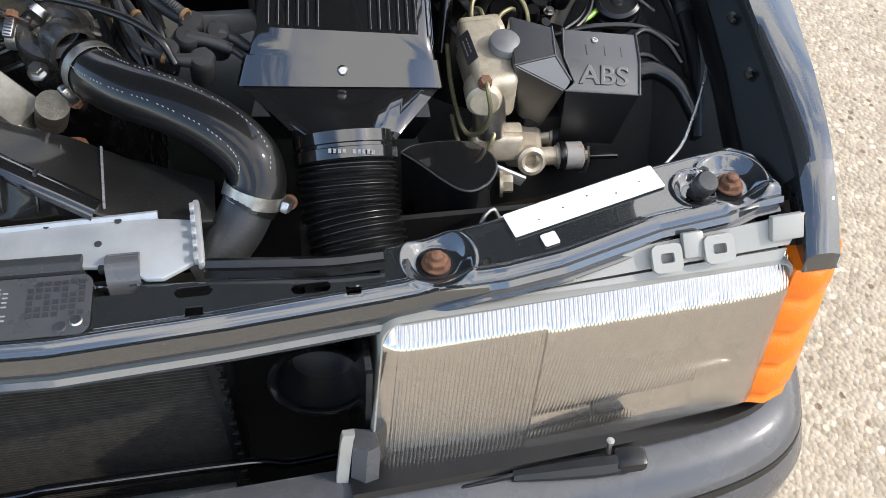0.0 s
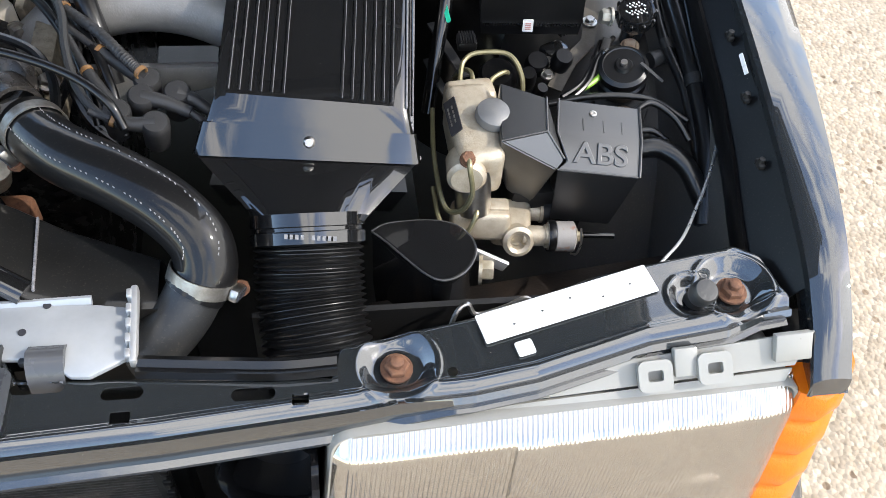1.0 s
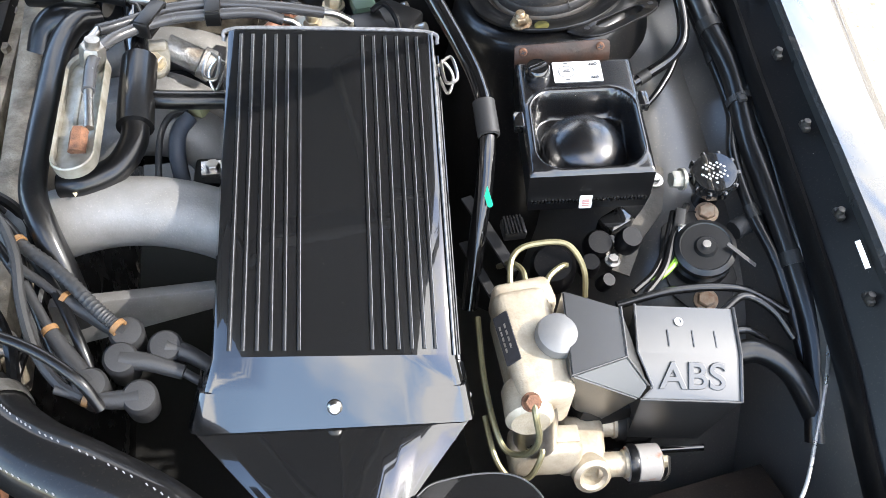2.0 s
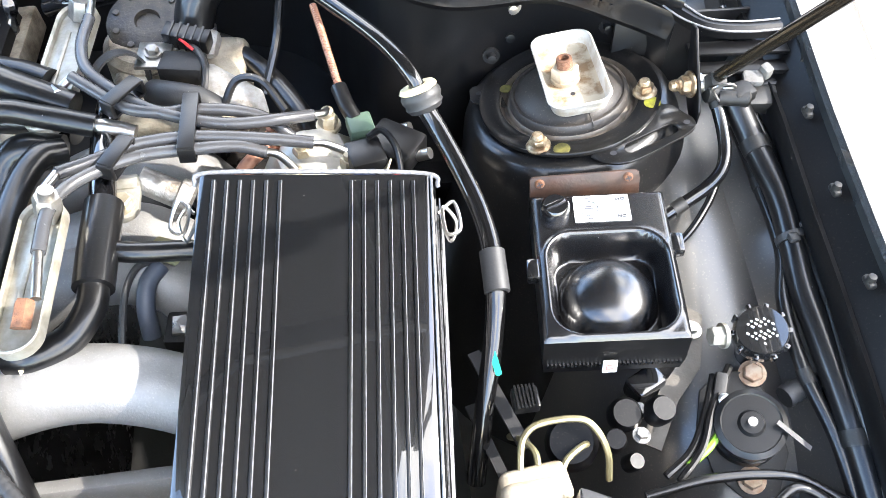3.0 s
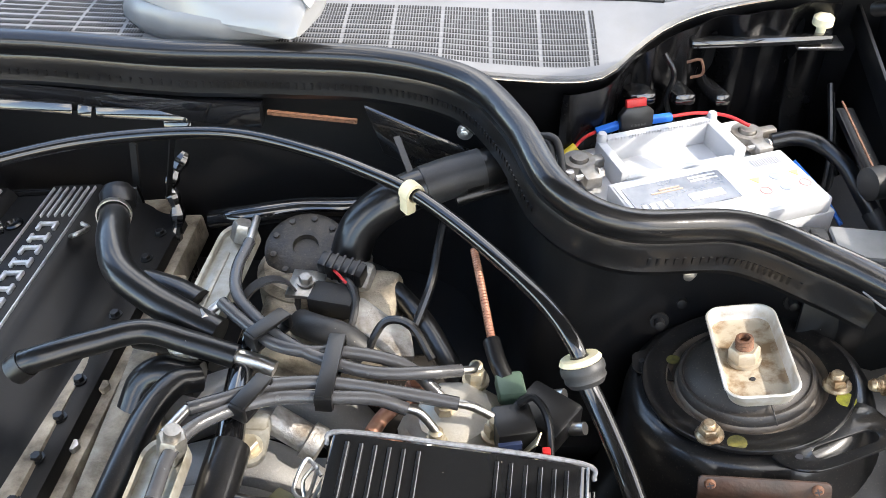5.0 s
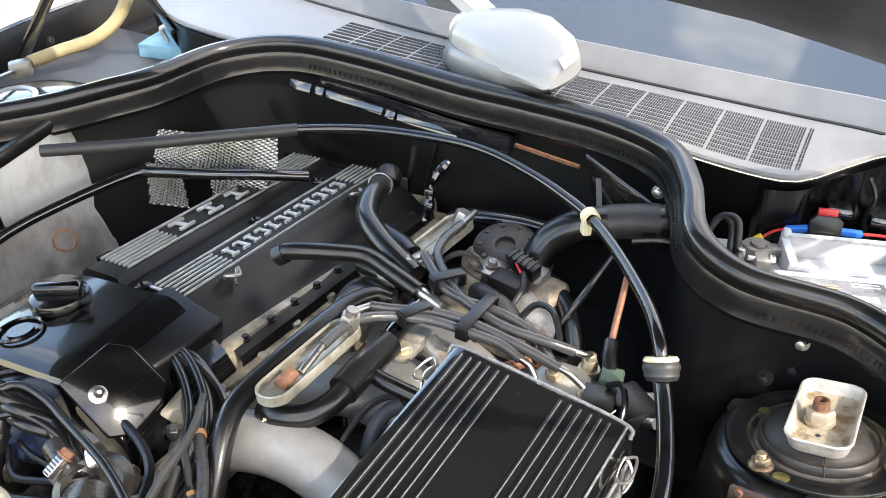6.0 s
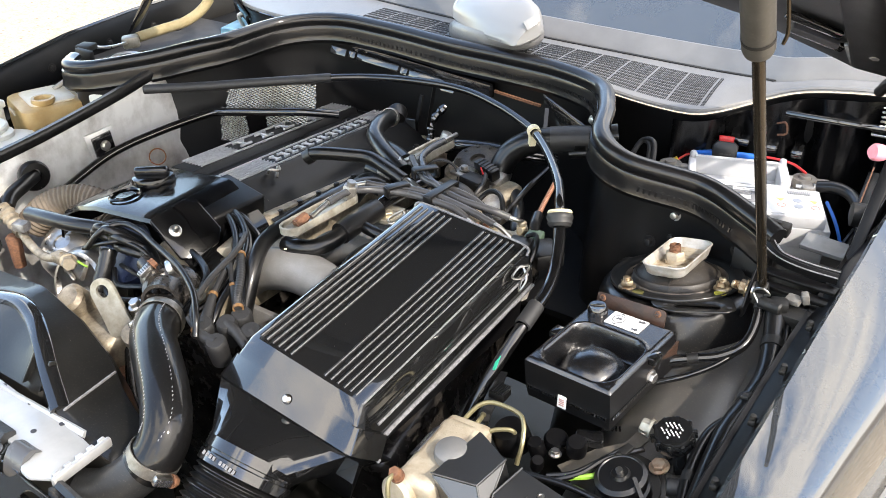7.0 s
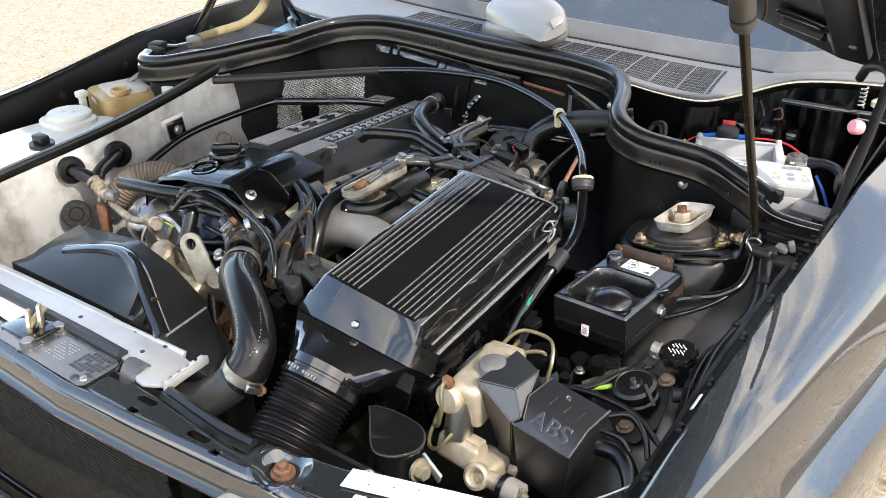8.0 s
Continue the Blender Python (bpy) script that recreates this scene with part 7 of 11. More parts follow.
# ---- valve cover ----
def make_valve_cover():
    t = thing("valve_cover", (-0.19, 0.0, 0.74), "glossy black ribbed valve cover with raised lettering", "valve cover")
    R0, R1 = Vector((-0.126, -0.134, 0.775)), Vector((-0.108, 0.235, 0.766))
    yv = (R1 - R0)
    L = yv.length
    m = basis(R0, Vector((1, -0.05, 0.10)), yv)
    prof = [(0.074, -0.060), (0.072, -0.046), (0.066, -0.042), (0.054, -0.040), (0.047, -0.036), (0.043, -0.031), (0.030, -0.021), (0.014, -0.0115), (0.008, -0.006), (0.0035, -0.001), (-0.001, 0.002), (-0.050, 0.002), (-0.053, -0.002), (-0.057, -0.009), (-0.096, -0.010), (-0.099, -0.003), (-0.103, 0.001), (-0.151, 0.001), (-0.159, -0.004), (-0.175, -0.030), (-0.185, -0.075)]
    ys = [-0.002, 0.0, 0.02, L * 0.5, L - 0.02, L, L + 0.004]
    rows = []
    for k, y in enumerate(ys):
        d = -0.012 if k in (0, len(ys) - 1) else 0.0
        rows.append([m @ Vector((x, y, z + (d if z > -0.02 else 0))) for x, z in prof])
    part("cover", loft(rows, caps=False, closed=False), COVER_BLACK, t, angle=35)
    part("end_cap", box((0.215, 0.006, 0.075), m @ Matrix.Translation((-0.072, L + 0.004, -0.042)), 0.002), GLOSS_BLACK, t)
    # ribs: bare metal lands along both strips
    for x0, y0, mid in ((-0.003, 0.006, (0.085, L - 0.055)), (-0.106, 0.020, (0.10, L - 0.10))):
        for i in range(7):
            x = x0 - 0.0074 * i
            # the middle ribs stop either side of the lettering
            for a, b in (((y0, L - 0.006),) if i < 1 or i > 5 else ((y0, mid[0]), (mid[1], L - 0.006))):
                part("rib", bar(m @ Vector((x, a, 0.0032)), m @ Vector((x, b, 0.0032)), 0.0013, 0.0034, 0.0004, up=m.col[2].to_3d()), RIB_ALLOY, t, "bare alloy rib")
    part("rib_land", box((0.050, 0.004, 0.006), m @ Matrix.Translation((-0.025, 0.003, 0.001)), 0.001), RIB_ALLOY, t)
    # raised lettering, as plain bars
    for k in range(12):
        # each raised stroke pair stands for a letter that is not spelled out
        y = 0.098 + 0.0182 * k
        for dx, w, h in ((-0.0165, 0.003, 0.011), (-0.0330, 0.003, 0.011), (-0.0250, 0.0165, 0.0032)):
            part("raised_stroke", box((w, h, 0.004), m @ Matrix.Translation((dx, y + (0.0035 if h < 0.004 and k % 2 else 0.0), 0.004)), 0.0006), RIB_ALLOY, t)
    for k in range(3):
        y = 0.125 + 0.048 * k
        for dx, w, h in ((-0.120, 0.004, 0.024), (-0.140, 0.004, 0.024), (-0.130, 0.018, 0.005)):
            part("raised_stroke", box((w, h, 0.004), m @ Matrix.Translation((dx, y, 0.004)), 0.0006), RIB_ALLOY, t)
    # coil lead clip and bolts
    part("spring_clip", tube([m @ Vector((0.006, 0.055, 0.0)), m @ Vector((0.016, 0.050, 0.008)), m @ Vector((0.022, 0.062, 0.004)), m @ Vector((0.012, 0.070, 0.006)), m @ Vector((0.020, 0.058, -0.006))], 0.0024, 8, 8), CLIP_STEEL, t)
    part("spring_clip", tube([m @ Vector((0.004, L - 0.085, 0.001)), m @ Vector((0.014, L - 0.090, 0.007)), m @ Vector((0.018, L - 0.075, 0.003)), m @ Vector((0.010, L - 0.07, 0.005))], 0.0024, 8, 8), CLIP_STEEL, t)
    for x, y in ((-0.075, 0.012), (-0.072, 0.19), (-0.076, 0.32)):
        part("socket_bolt", lathe([(0.0095, 0), (0.0095, 0.003), (0.007, 0.004), (0.005, 0.0015), (0, 0.0015)], m @ Matrix.Translation((x, y, -0.0105)), 20), GLOSS_BLACK, t)
    # bead of bolts along the side rail
    for i in range(9):
        part("flange_bolt", hexa(0.0045, 0.005, m @ Matrix.Translation((0.060, 0.02 + 0.040 * i, -0.041)), 0.006), SATIN_PLASTIC, t)
    # smooth front part, arched over the timing case, with a flat sloping flank
    rows = []
    for y, k in ((-0.150, 0.0), (-0.200, 0.0), (-0.255, 0.0), (-0.280, 0.001), (-0.290, 0.004), (-0.293, 0.009)):
        rows.append([(x, y + 0.05 * (-0.20 - x if x < -0.20 else 0.0) * (-y), z - k) for x, z in ((-0.345, 0.700), (-0.340, 0.728), (-0.322, 0.746), (-0.290, 0.762), (-0.245, 0.775), (-0.200, 0.781), (-0.150, 0.787), (-0.128, 0.790), (-0.118, 0.788), (-0.062, 0.748), (-0.050, 0.730), (-0.046, 0.700))])
    part("front_hood", thicken(loft(rows, caps=False, closed=False), 0.004), GLOSS_BLACK, t, angle=30)
    # angular black plate with its bolt
    mp = basis((-0.094, -0.262, 0.7735), (0.775, 0.0, -0.632), (0.138, 0.976, 0.17))
    part("front_plate", prism([(-0.030, -0.036), (-0.032, 0.020), (-0.016, 0.034), (0.030, 0.036), (0.044, 0.020), (0.048, -0.019), (0.036, -0.036)], 0.006, mp, 0.002), GLOSS_BLACK, t)
    part("plate_bolt", merge(lathe([(0.0085, 0.006), (0.0085, 0.008), (0.007, 0.009), (0, 0.009)], mp @ Matrix.Translation((0, -0.018, 0)), 24), lathe([(0.005, 0.008), (0.0045, 0.015), (0.002, 0.018), (0, 0.018)], mp @ Matrix.Translation((0, -0.018, 0)), 6)), BARE_STEEL, t, "bright domed bolt")
    part("lead_cover", box((0.082, 0.094, 0.036), basis((-0.116, -0.178, 0.7625), (1, -0.08, -0.14), (0.08, 1, 0.0)), 0.006, 3), COVER_BLACK, t, "satin black ignition lead cover")
    # oil filler cap with grip
    oc = Matrix.Translation((-0.228, -0.200, 0.778)) @ m.to_3x3().to_4x4()
    part("oil_cap", merge(lathe([(0.030, 0), (0.031, 0.004), (0.029, 0.010), (0.022, 0.012), (0, 0.011)], oc, 32), box((0.052, 0.014, 0.014), oc @ Matrix.Rotation(radians(30), 4, "Z") @ Matrix.Translation((0, 0, 0.016)), 0.005, 3)), GLOSS_BLACK, t, "black winged oil filler cap")
    # round badge, as a plain ring and disc
    em = Matrix.Translation((-0.224, -0.254, 0.7785)) @ Matrix.Rotation(radians(-10), 4, "Y")
    part("badge_ring", merge(lathe([(0.0225, 0), (0.0235, 0.002), (0.0215, 0.004), (0.0195, 0.002), (0.0205, 0)], em, 36, close=False), lathe([(0.0130, 0), (0.0130, 0.0016), (0, 0.0016)], em, 28)), GLOSS_BLACK, t, "plain round cast badge")
    return m


COVER_BLACK = mat("satin_black_cover_enamel", (0.0034, 0.0034, 0.0038), 0.42, spec=0.28, dust=0.06, scale=20, rough_var=0.10, bump=0.10, bump_scale=700)
GLOSS_BLACK = mat("gloss_black_enamel", (0.0034, 0.0034, 0.0038), 0.20, coat=0.45, coat_rough=0.06, spec=0.3, dust=0.06, scale=20, rough_var=0.08, bump=0.08, bump_scale=700)
RIB_ALLOY = mat("polished_rib_alloy", (0.62, 0.62, 0.63), 0.34, metal=0.6, scale=160, tint=(0.20, 0.20, 0.20), amount=0.35)
cover_m = make_valve_cover()


# ---- intake manifold ----
def make_manifold():
    t = thing("intake_manifold", (0.10, -0.15, 0.62), "grey cast intake manifold with curved runners", "intake manifold")
    for pts, r in (([(-0.035, -0.236, 0.690), (0.004, -0.230, 0.722), (0.045, -0.225, 0.735), (0.085, -0.224, 0.738), (0.125, -0.230, 0.735), (0.165, -0.240, 0.722), (0.200, -0.250, 0.695)], 0.0285),
                   ([(0.00, -0.125, 0.680), (0.040, -0.122, 0.715), (0.075, -0.120, 0.727), (0.112, -0.122, 0.727), (0.145, -0.130, 0.712), (0.165, -0.150, 0.68), (0.170, -0.17, 0.63)], 0.0255),
                   ([(0.01, -0.06, 0.67), (0.06, -0.06, 0.700), (0.11, -0.065, 0.708), (0.16, -0.080, 0.68)], 0.026),
                   ([(0.01, 0.03, 0.66), (0.07, 0.03, 0.69), (0.13, 0.025, 0.695), (0.18, 0.0, 0.66)], 0.026)):
        part("runner", tube(pts, r, 8, 26), CAST_GREY, t)
    # dark casting colour stands in for the shade deep below the runners
    part("plenum", box((0.10, 0.46, 0.10), basis((0.225, -0.12, 0.600), (1, 0.1, 0), (-0.1, 1, 0.15)), 0.02, 3), DARK_CAST, t, "plenum coloured dark for the deep shade")
    part("web", prism([(0.0, 0.0), (0.13, 0.0), (0.14, -0.02), (0.0, -0.05)], 0.012, basis((0.02, -0.282, 0.712), (1, 0, 0), (0, 0.2, 1)), 0.003), CAST_GREY, t)
    part("flange", box((0.025, 0.48, 0.07), basis((-0.012, -0.10, 0.70), (1, 0, 0), (0, 1, 0)), 0.005), DIRTY_ALLOY, t)
    part("gasket_scab", prism([(0, 0), (0.016, 0.006), (0.030, 0.002), (0.034, -0.008), (0.022, -0.006), (0.018, -0.022), (0.012, -0.010), (0.002, -0.008)], 0.0018, basis((0.034, -0.212, 0.7615), (1, 0.05, 0.05), (-0.05, 1, -0.35)), 0.0005), CREAM_CLIP, t, "flaking cream sealant patch")
    return t


make_manifold()


# ---- fuel injection ----
def dish_bracket(at, long_dir, length, width, normal=(0, 0, 1)):
    t = thing("fuel_line_bracket", at, "long pressed steel fuel line bracket with raised rim", "bracket", "fuel line brackets")
    z = Vector(normal)
    y = Vector(long_dir).normalized()
    m = basis(at, y.cross(z), y)
    out = rounded(width, length, width * 0.48, 8)
    inn = [(x * 0.86, yy * 0.955) for x, yy in out]
    def ringz(o, h):
        return [m @ Vector((x * (1.0 + 0.35 * (yy / length - 0.0) * 0.0), yy, h)) for x, yy in o]
    part("tray", loft([ringz(out, -0.004), ringz(out, 0.0055), ringz([(x * 0.96, yy * 0.985) for x, yy in out], 0.0065), ringz(inn, 0.0045), ringz(inn, 0.0), ringz([(x * 0.4, yy * 0.8) for x, yy in inn], 0.001)], caps=True), PALE_BRACKET, t)
    part("swage", bar(m @ Vector((-width * 0.12, -length * 0.25, 0.001)), m @ Vector((-width * 0.12, length * 0.28, 0.001)), 0.0045, 0.003, 0.001), PALE_BRACKET, t)
    return t, m


PALE_BRACKET = mat("tarnished_pale_steel", (0.36, 0.345, 0.30), 0.42, metal=0.45, scale=60, tint=(0.15, 0.125, 0.085), amount=0.75, bump=0.2)


def make_fuel():
    b1, m1 = dish_bracket(Vector((0.061, -0.168, 0.797)), (0.05, 1, 0.0), 0.132, 0.034, (-0.12, 0.0, 1))
    b2, m2 = dish_bracket(Vector((0.055, 0.062, 0.789)), (0.12, 1, 0.045), 0.156, 0.037, (-0.15, -0.05, 1))
    part("union", merge(hexa(0.0105, 0.020, aim(m1 @ Vector((0.004, 0.052, 0.002)), (0.2, 0.1, 1))), lathe([(0.006, 0.02), (0.006, 0.026), (0, 0.026)], aim(m1 @ Vector((0.004, 0.052, 0.002)), (0.2, 0.1, 1)), 12)), CLIP_STEEL, b1, "plated hexagon union")
    part("union", merge(hexa(0.0070, 0.020, aim(m1 @ Vector((0.002, -0.046, 0.003)), (0.15, 0.9, 0.3)))), RUST, b1, "rusty hexagon union")
    part("union", hexa(0.0095, 0.022, aim(m2 @ Vector((0.000, -0.055, 0.002)), (0.6, 0.5, 0.6))), CLIP_STEEL, b2, "plated hexagon union")
    part("union", hexa(0.0095, 0.018, aim(m2 @ Vector((0.002, 0.060, 0.002)), (0.3, 0.2, 1))), CLIP_STEEL, b2)
    # hoses between the brackets and the distributor
    sets = {"a": [(0.077, 0.137, 0.806), (0.078, 0.102, 0.808), (0.074, 0.068, 0.806), (0.081, 0.038, 0.804), (0.107, 0.008, 0.803), (0.134, -0.014, 0.802), (0.168, -0.031, 0.802), (0.201, -0.039, 0.801), (0.238, -0.033, 0.796), (0.263, -0.021, 0.786)],
            "b": [(0.061, 0.024, 0.800), (0.070, 0.028, 0.806), (0.094, 0.007, 0.803), (0.118, -0.012, 0.802), (0.147, -0.020, 0.802), (0.167, -0.018, 0.801), (0.200, -0.020, 0.798), (0.225, -0.024, 0.790), (0.245, -0.034, 0.775)],
            "c": [(0.062, -0.108, 0.812), (0.072, -0.084, 0.810), (0.087, -0.074, 0.806), (0.108, -0.063, 0.804), (0.126, -0.055, 0.804), (0.166, -0.052, 0.804), (0.222, -0.057, 0.800), (0.262, -0.059, 0.792)],
            "d": [(0.070, -0.195, 0.806), (0.069, -0.160, 0.812), (0.071, -0.122, 0.812), (0.082, -0.096, 0.808), (0.109, -0.075, 0.804), (0.135, -0.066, 0.803), (0.167, -0.065, 0.803), (0.202, -0.063, 0.800), (0.225, -0.065, 0.792)]}
    for k, pts in sets.items():
        t = thing("fuel_hose", pts[4], "grey rubber sleeved fuel line with bare steel ends", "fuel hose", "fuel hoses")
        part("sleeve", tube(pts[1:], 0.0052, 8, 12), HOSE_GREY, t)
        part("steel_end", tube([pts[0], Vector(pts[0]).lerp(Vector(pts[1]), 0.6), pts[1]], 0.0036, 4, 10), BARE_STEEL, t)
        e = Vector(pts[-1])
        d = (e - Vector(pts[-2])).normalized()
        end = {"a": (0.275, -0.006, 0.772), "b": (0.252, -0.045, 0.765), "c": (0.288, -0.060, 0.775), "d": (0.246, -0.072, 0.772)}[k]
        part("steel_end", tube([e - d * 0.004, e + d * 0.010, Vector(end) + Vector((0, 0, 0.004)), end], 0.0034, 6, 10), BARE_STEEL, t)
    for at, d, n in (((0.167, -0.040, 0.803), (0.05, 1, 0), 0.062), ((0.114, -0.069, 0.8055), (0.5, 1, 0), 0.032), ((0.113, 0.000, 0.8045), (0.75, 0.9, 0), 0.034)):
        mm = basis(at, Vector(d).cross(Vector((0, 0, 1))), d)
        solo("line_clip", merge(box((0.013, n, 0.0035), mm @ Matrix.Translation((0, 0, 0.0065)), 0.001), box((0.013, 0.004, 0.014), mm @ Matrix.Translation((0, n / 2, 0.0)), 0.001), box((0.013, 0.004, 0.014), mm @ Matrix.Translation((0, -n / 2, 0.0)), 0.001), box((0.013, n, 0.003), mm @ Matrix.Translation((0, 0, -0.0068)), 0.001)), SATIN_PLASTIC, "black plastic clip holding the fuel lines together", "clip", "fuel line clips")
    # distributor: pale cast body
    t = thing("fuel_distributor", (0.262, -0.04, 0.70), "pale cast fuel distributor with brass unions behind the filter box", "fuel distributor")
    part("body", merge(lathe([(0.044, -0.06), (0.046, 0.0), (0.042, 0.008), (0.034, 0.012), (0.030, 0.020), (0.016, 0.026), (0, 0.027)], basis((0.260, -0.042, 0.742), (1, 0, 0.05), (0, 1, 0)), 10), box((0.075, 0.05, 0.03), (0.255, -0.055, 0.735), 0.008, 3)), PALE_CAST, t)
    for x, y, z in ((0.275, -0.006, 0.764), (0.246, -0.072, 0.764), (0.252, -0.045, 0.768), (0.290, -0.062, 0.768), (0.228, -0.016, 0.760)):
        part("union", merge(hexa(0.0085, 0.014, (x, y, z - 0.008), 0.011), lathe([(0.0055, 0), (0.0055, 0.012), (0.003, 0.014), (0, 0.014)], (x, y, z), 12)), ZINC_YELLOW if x != 0.228 else COPPER, t)
    part("banjo", tube([(0.222, -0.030, 0.764), (0.205, -0.046, 0.760), (0.196, -0.060, 0.756)], 0.006, 6, 10), COPPER, t, "rusty banjo pipe")
    part("plug_block", box((0.030, 0.030, 0.026), basis((0.303, -0.064, 0.770), (1, 0.2, 0), (-0.2, 1, 0)), 0.003), SATIN_PLASTIC, t)
    part("plug_face", box((0.018, 0.004, 0.012), basis((0.300, -0.081, 0.770), (1, 0.2, 0), (-0.2, 1, 0)), 0.001), BLUE_BLACK, t)
    part("actuator", box((0.045, 0.040, 0.022), basis((0.328, -0.044, 0.762), (0.8, -0.6, 0), (0.6, 0.8, 0)), 0.004), SATIN_PLASTIC, t)
    for x, y in ((0.334, -0.024), (0.347, -0.056)):
        part("cap_screw", lathe([(0.005, 0), (0.005, 0.012), (0, 0.012)], aim((x, y, 0.762), (0.8, -0.3, 0.5)), 14), BARE_STEEL, t)
    part("paper_tag", box((0.020, 0.012, 0.0012), basis((0.316, -0.078, 0.772), (0.5, -0.2, 0.9), (0.3, 0.9, 0))), CREAM_CLIP, t)
    part("red_seal", box((0.006, 0.006, 0.008), (0.326, -0.086, 0.772), 0.001), RED, t)
    part("lead", tube([(0.306, -0.052, 0.785), (0.318, -0.050, 0.790), (0.328, -0.066, 0.784), (0.330, -0.09, 0.765)], 0.003, 6, 8), RUBBER, t)
    return t


PALE_CAST = mat("pale_grey_casting", (0.55, 0.53, 0.48), 0.42, metal=0.5, scale=40, tint=(0.30, 0.24, 0.16), amount=0.55, bump=0.35, bump_scale=500)
BLUE_BLACK = mat("blue_black_plastic", (0.02, 0.03, 0.07), 0.3, scale=60)
make_fuel()


# ---- throttle housing and pieces behind the runners ----
GRIMY_CAP = mat("grimy_black_cap", (0.012, 0.011, 0.010), 0.42, scale=90, tint=(0.06, 0.048, 0.036), amount=0.7, bump=0.5, dust=0.5)


def make_throttle():
    t = thing("throttle_housing", (0.13, 0.09, 0.68), "grimy cast throttle housing with a black round cap", "throttle housing")
    part("casting", merge(box((0.12, 0.11, 0.05), basis((0.145, 0.075, 0.735), (1, -0.1, 0), (0.1, 1, 0.1)), 0.012, 3), lathe([(0.045, -0.03), (0.045, 0.02), (0.038, 0.026), (0, 0.026)], (0.120, 0.120, 0.742), 28)), DIRTY_ALLOY, t)
    part("black_cap", lathe([(0.038, 0), (0.038, 0.008), (0.033, 0.011), (0.012, 0.011), (0.011, 0.006), (0, 0.006)], aim((0.118, 0.138, 0.766), (0, -0.3, 1)), 32), GRIMY_CAP, t, "grimy black throttle cap")
    for k in range(9):
        a = 2 * math.pi * k / 9
        part("cap_lug", lathe([(0.0035, 0), (0.003, 0.003), (0, 0.0034)], aim((0.118, 0.138, 0.766), (0, -0.3, 1)) @ Matrix.Translation((0.030 * math.cos(a), 0.030 * math.sin(a), 0.0095)), 10), GRIMY_CAP, t)
    part("arm", prism([(-0.03, -0.012), (0.04, -0.016), (0.055, 0.0), (0.035, 0.018), (-0.02, 0.016)], 0.010, basis((0.180, 0.058, 0.752), (0.8, -0.6, -0.2), (0.6, 0.8, 0)), 0.003), ALUMINIUM, t)
    part("hoop", lathe([(0.024, -0.006), (0.026, -0.006), (0.026, 0.006), (0.024, 0.006), (0.024, -0.006)], aim((0.098, 0.062, 0.770), (0.5, -0.8, 0.2)), 28, close=False), DRY_RUBBER, t, "ribbed grey band")
    part("connector", merge(box((0.042, 0.016, 0.018), basis((0.157, 0.097, 0.782), (0.93, -0.3, -0.1), (0.3, 0.9, 0.2)), 0.002), *[box((0.002, 0.017, 0.019), basis(Vector((0.157, 0.097, 0.7825)) + Vector((0.93, -0.3, -0.1)) * (0.007 * i - 0.014), (0.93, -0.3, -0.1), (0.3, 0.9, 0.2))) for i in range(5)]), SATIN_PLASTIC, t, "ribbed black connector")
    part("connector", box((0.040, 0.026, 0.020), basis((0.152, 0.070, 0.770), (1, -0.2, 0), (0.2, 1, 0)), 0.003), BLACK_DULL, t)
    part("bracket", box((0.030, 0.034, 0.004), basis((0.127, 0.082, 0.777), (1, -0.1, 0), (0.1, 1, 0)), 0.001), CLIP_STEEL, t)
    part("bolt", hexa(0.006, 0.007, (0.127, 0.082, 0.780), 0.008), CLIP_STEEL, t)
    part("lead", tube([(0.158, 0.088, 0.780), (0.166, 0.078, 0.782), (0.172, 0.062, 0.778), (0.170, 0.045, 0.768), (0.160, 0.035, 0.755)], 0.0032, 8, 8), DRY_RUBBER, t)
    part("red_lead", tube([(0.150, 0.092, 0.786), (0.156, 0.082, 0.789), (0.163, 0.076, 0.785)], 0.0014, 6, 6), RED, t)
    part("elbow", tube([(0.126, 0.05, 0.762), (0.140, 0.035, 0.772), (0.165, 0.025, 0.772), (0.185, 0.018, 0.760)], 0.012, 8, 16), DRY_RUBBER, t, "grey moulded elbow")
    part("vacuum_line", tube([(0.185, 0.012, 0.765), (0.200, 0.030, 0.785), (0.222, 0.026, 0.786), (0.240, 0.004, 0.770)], 0.0036, 8, 8), RUBBER, t)
    return t


make_throttle()


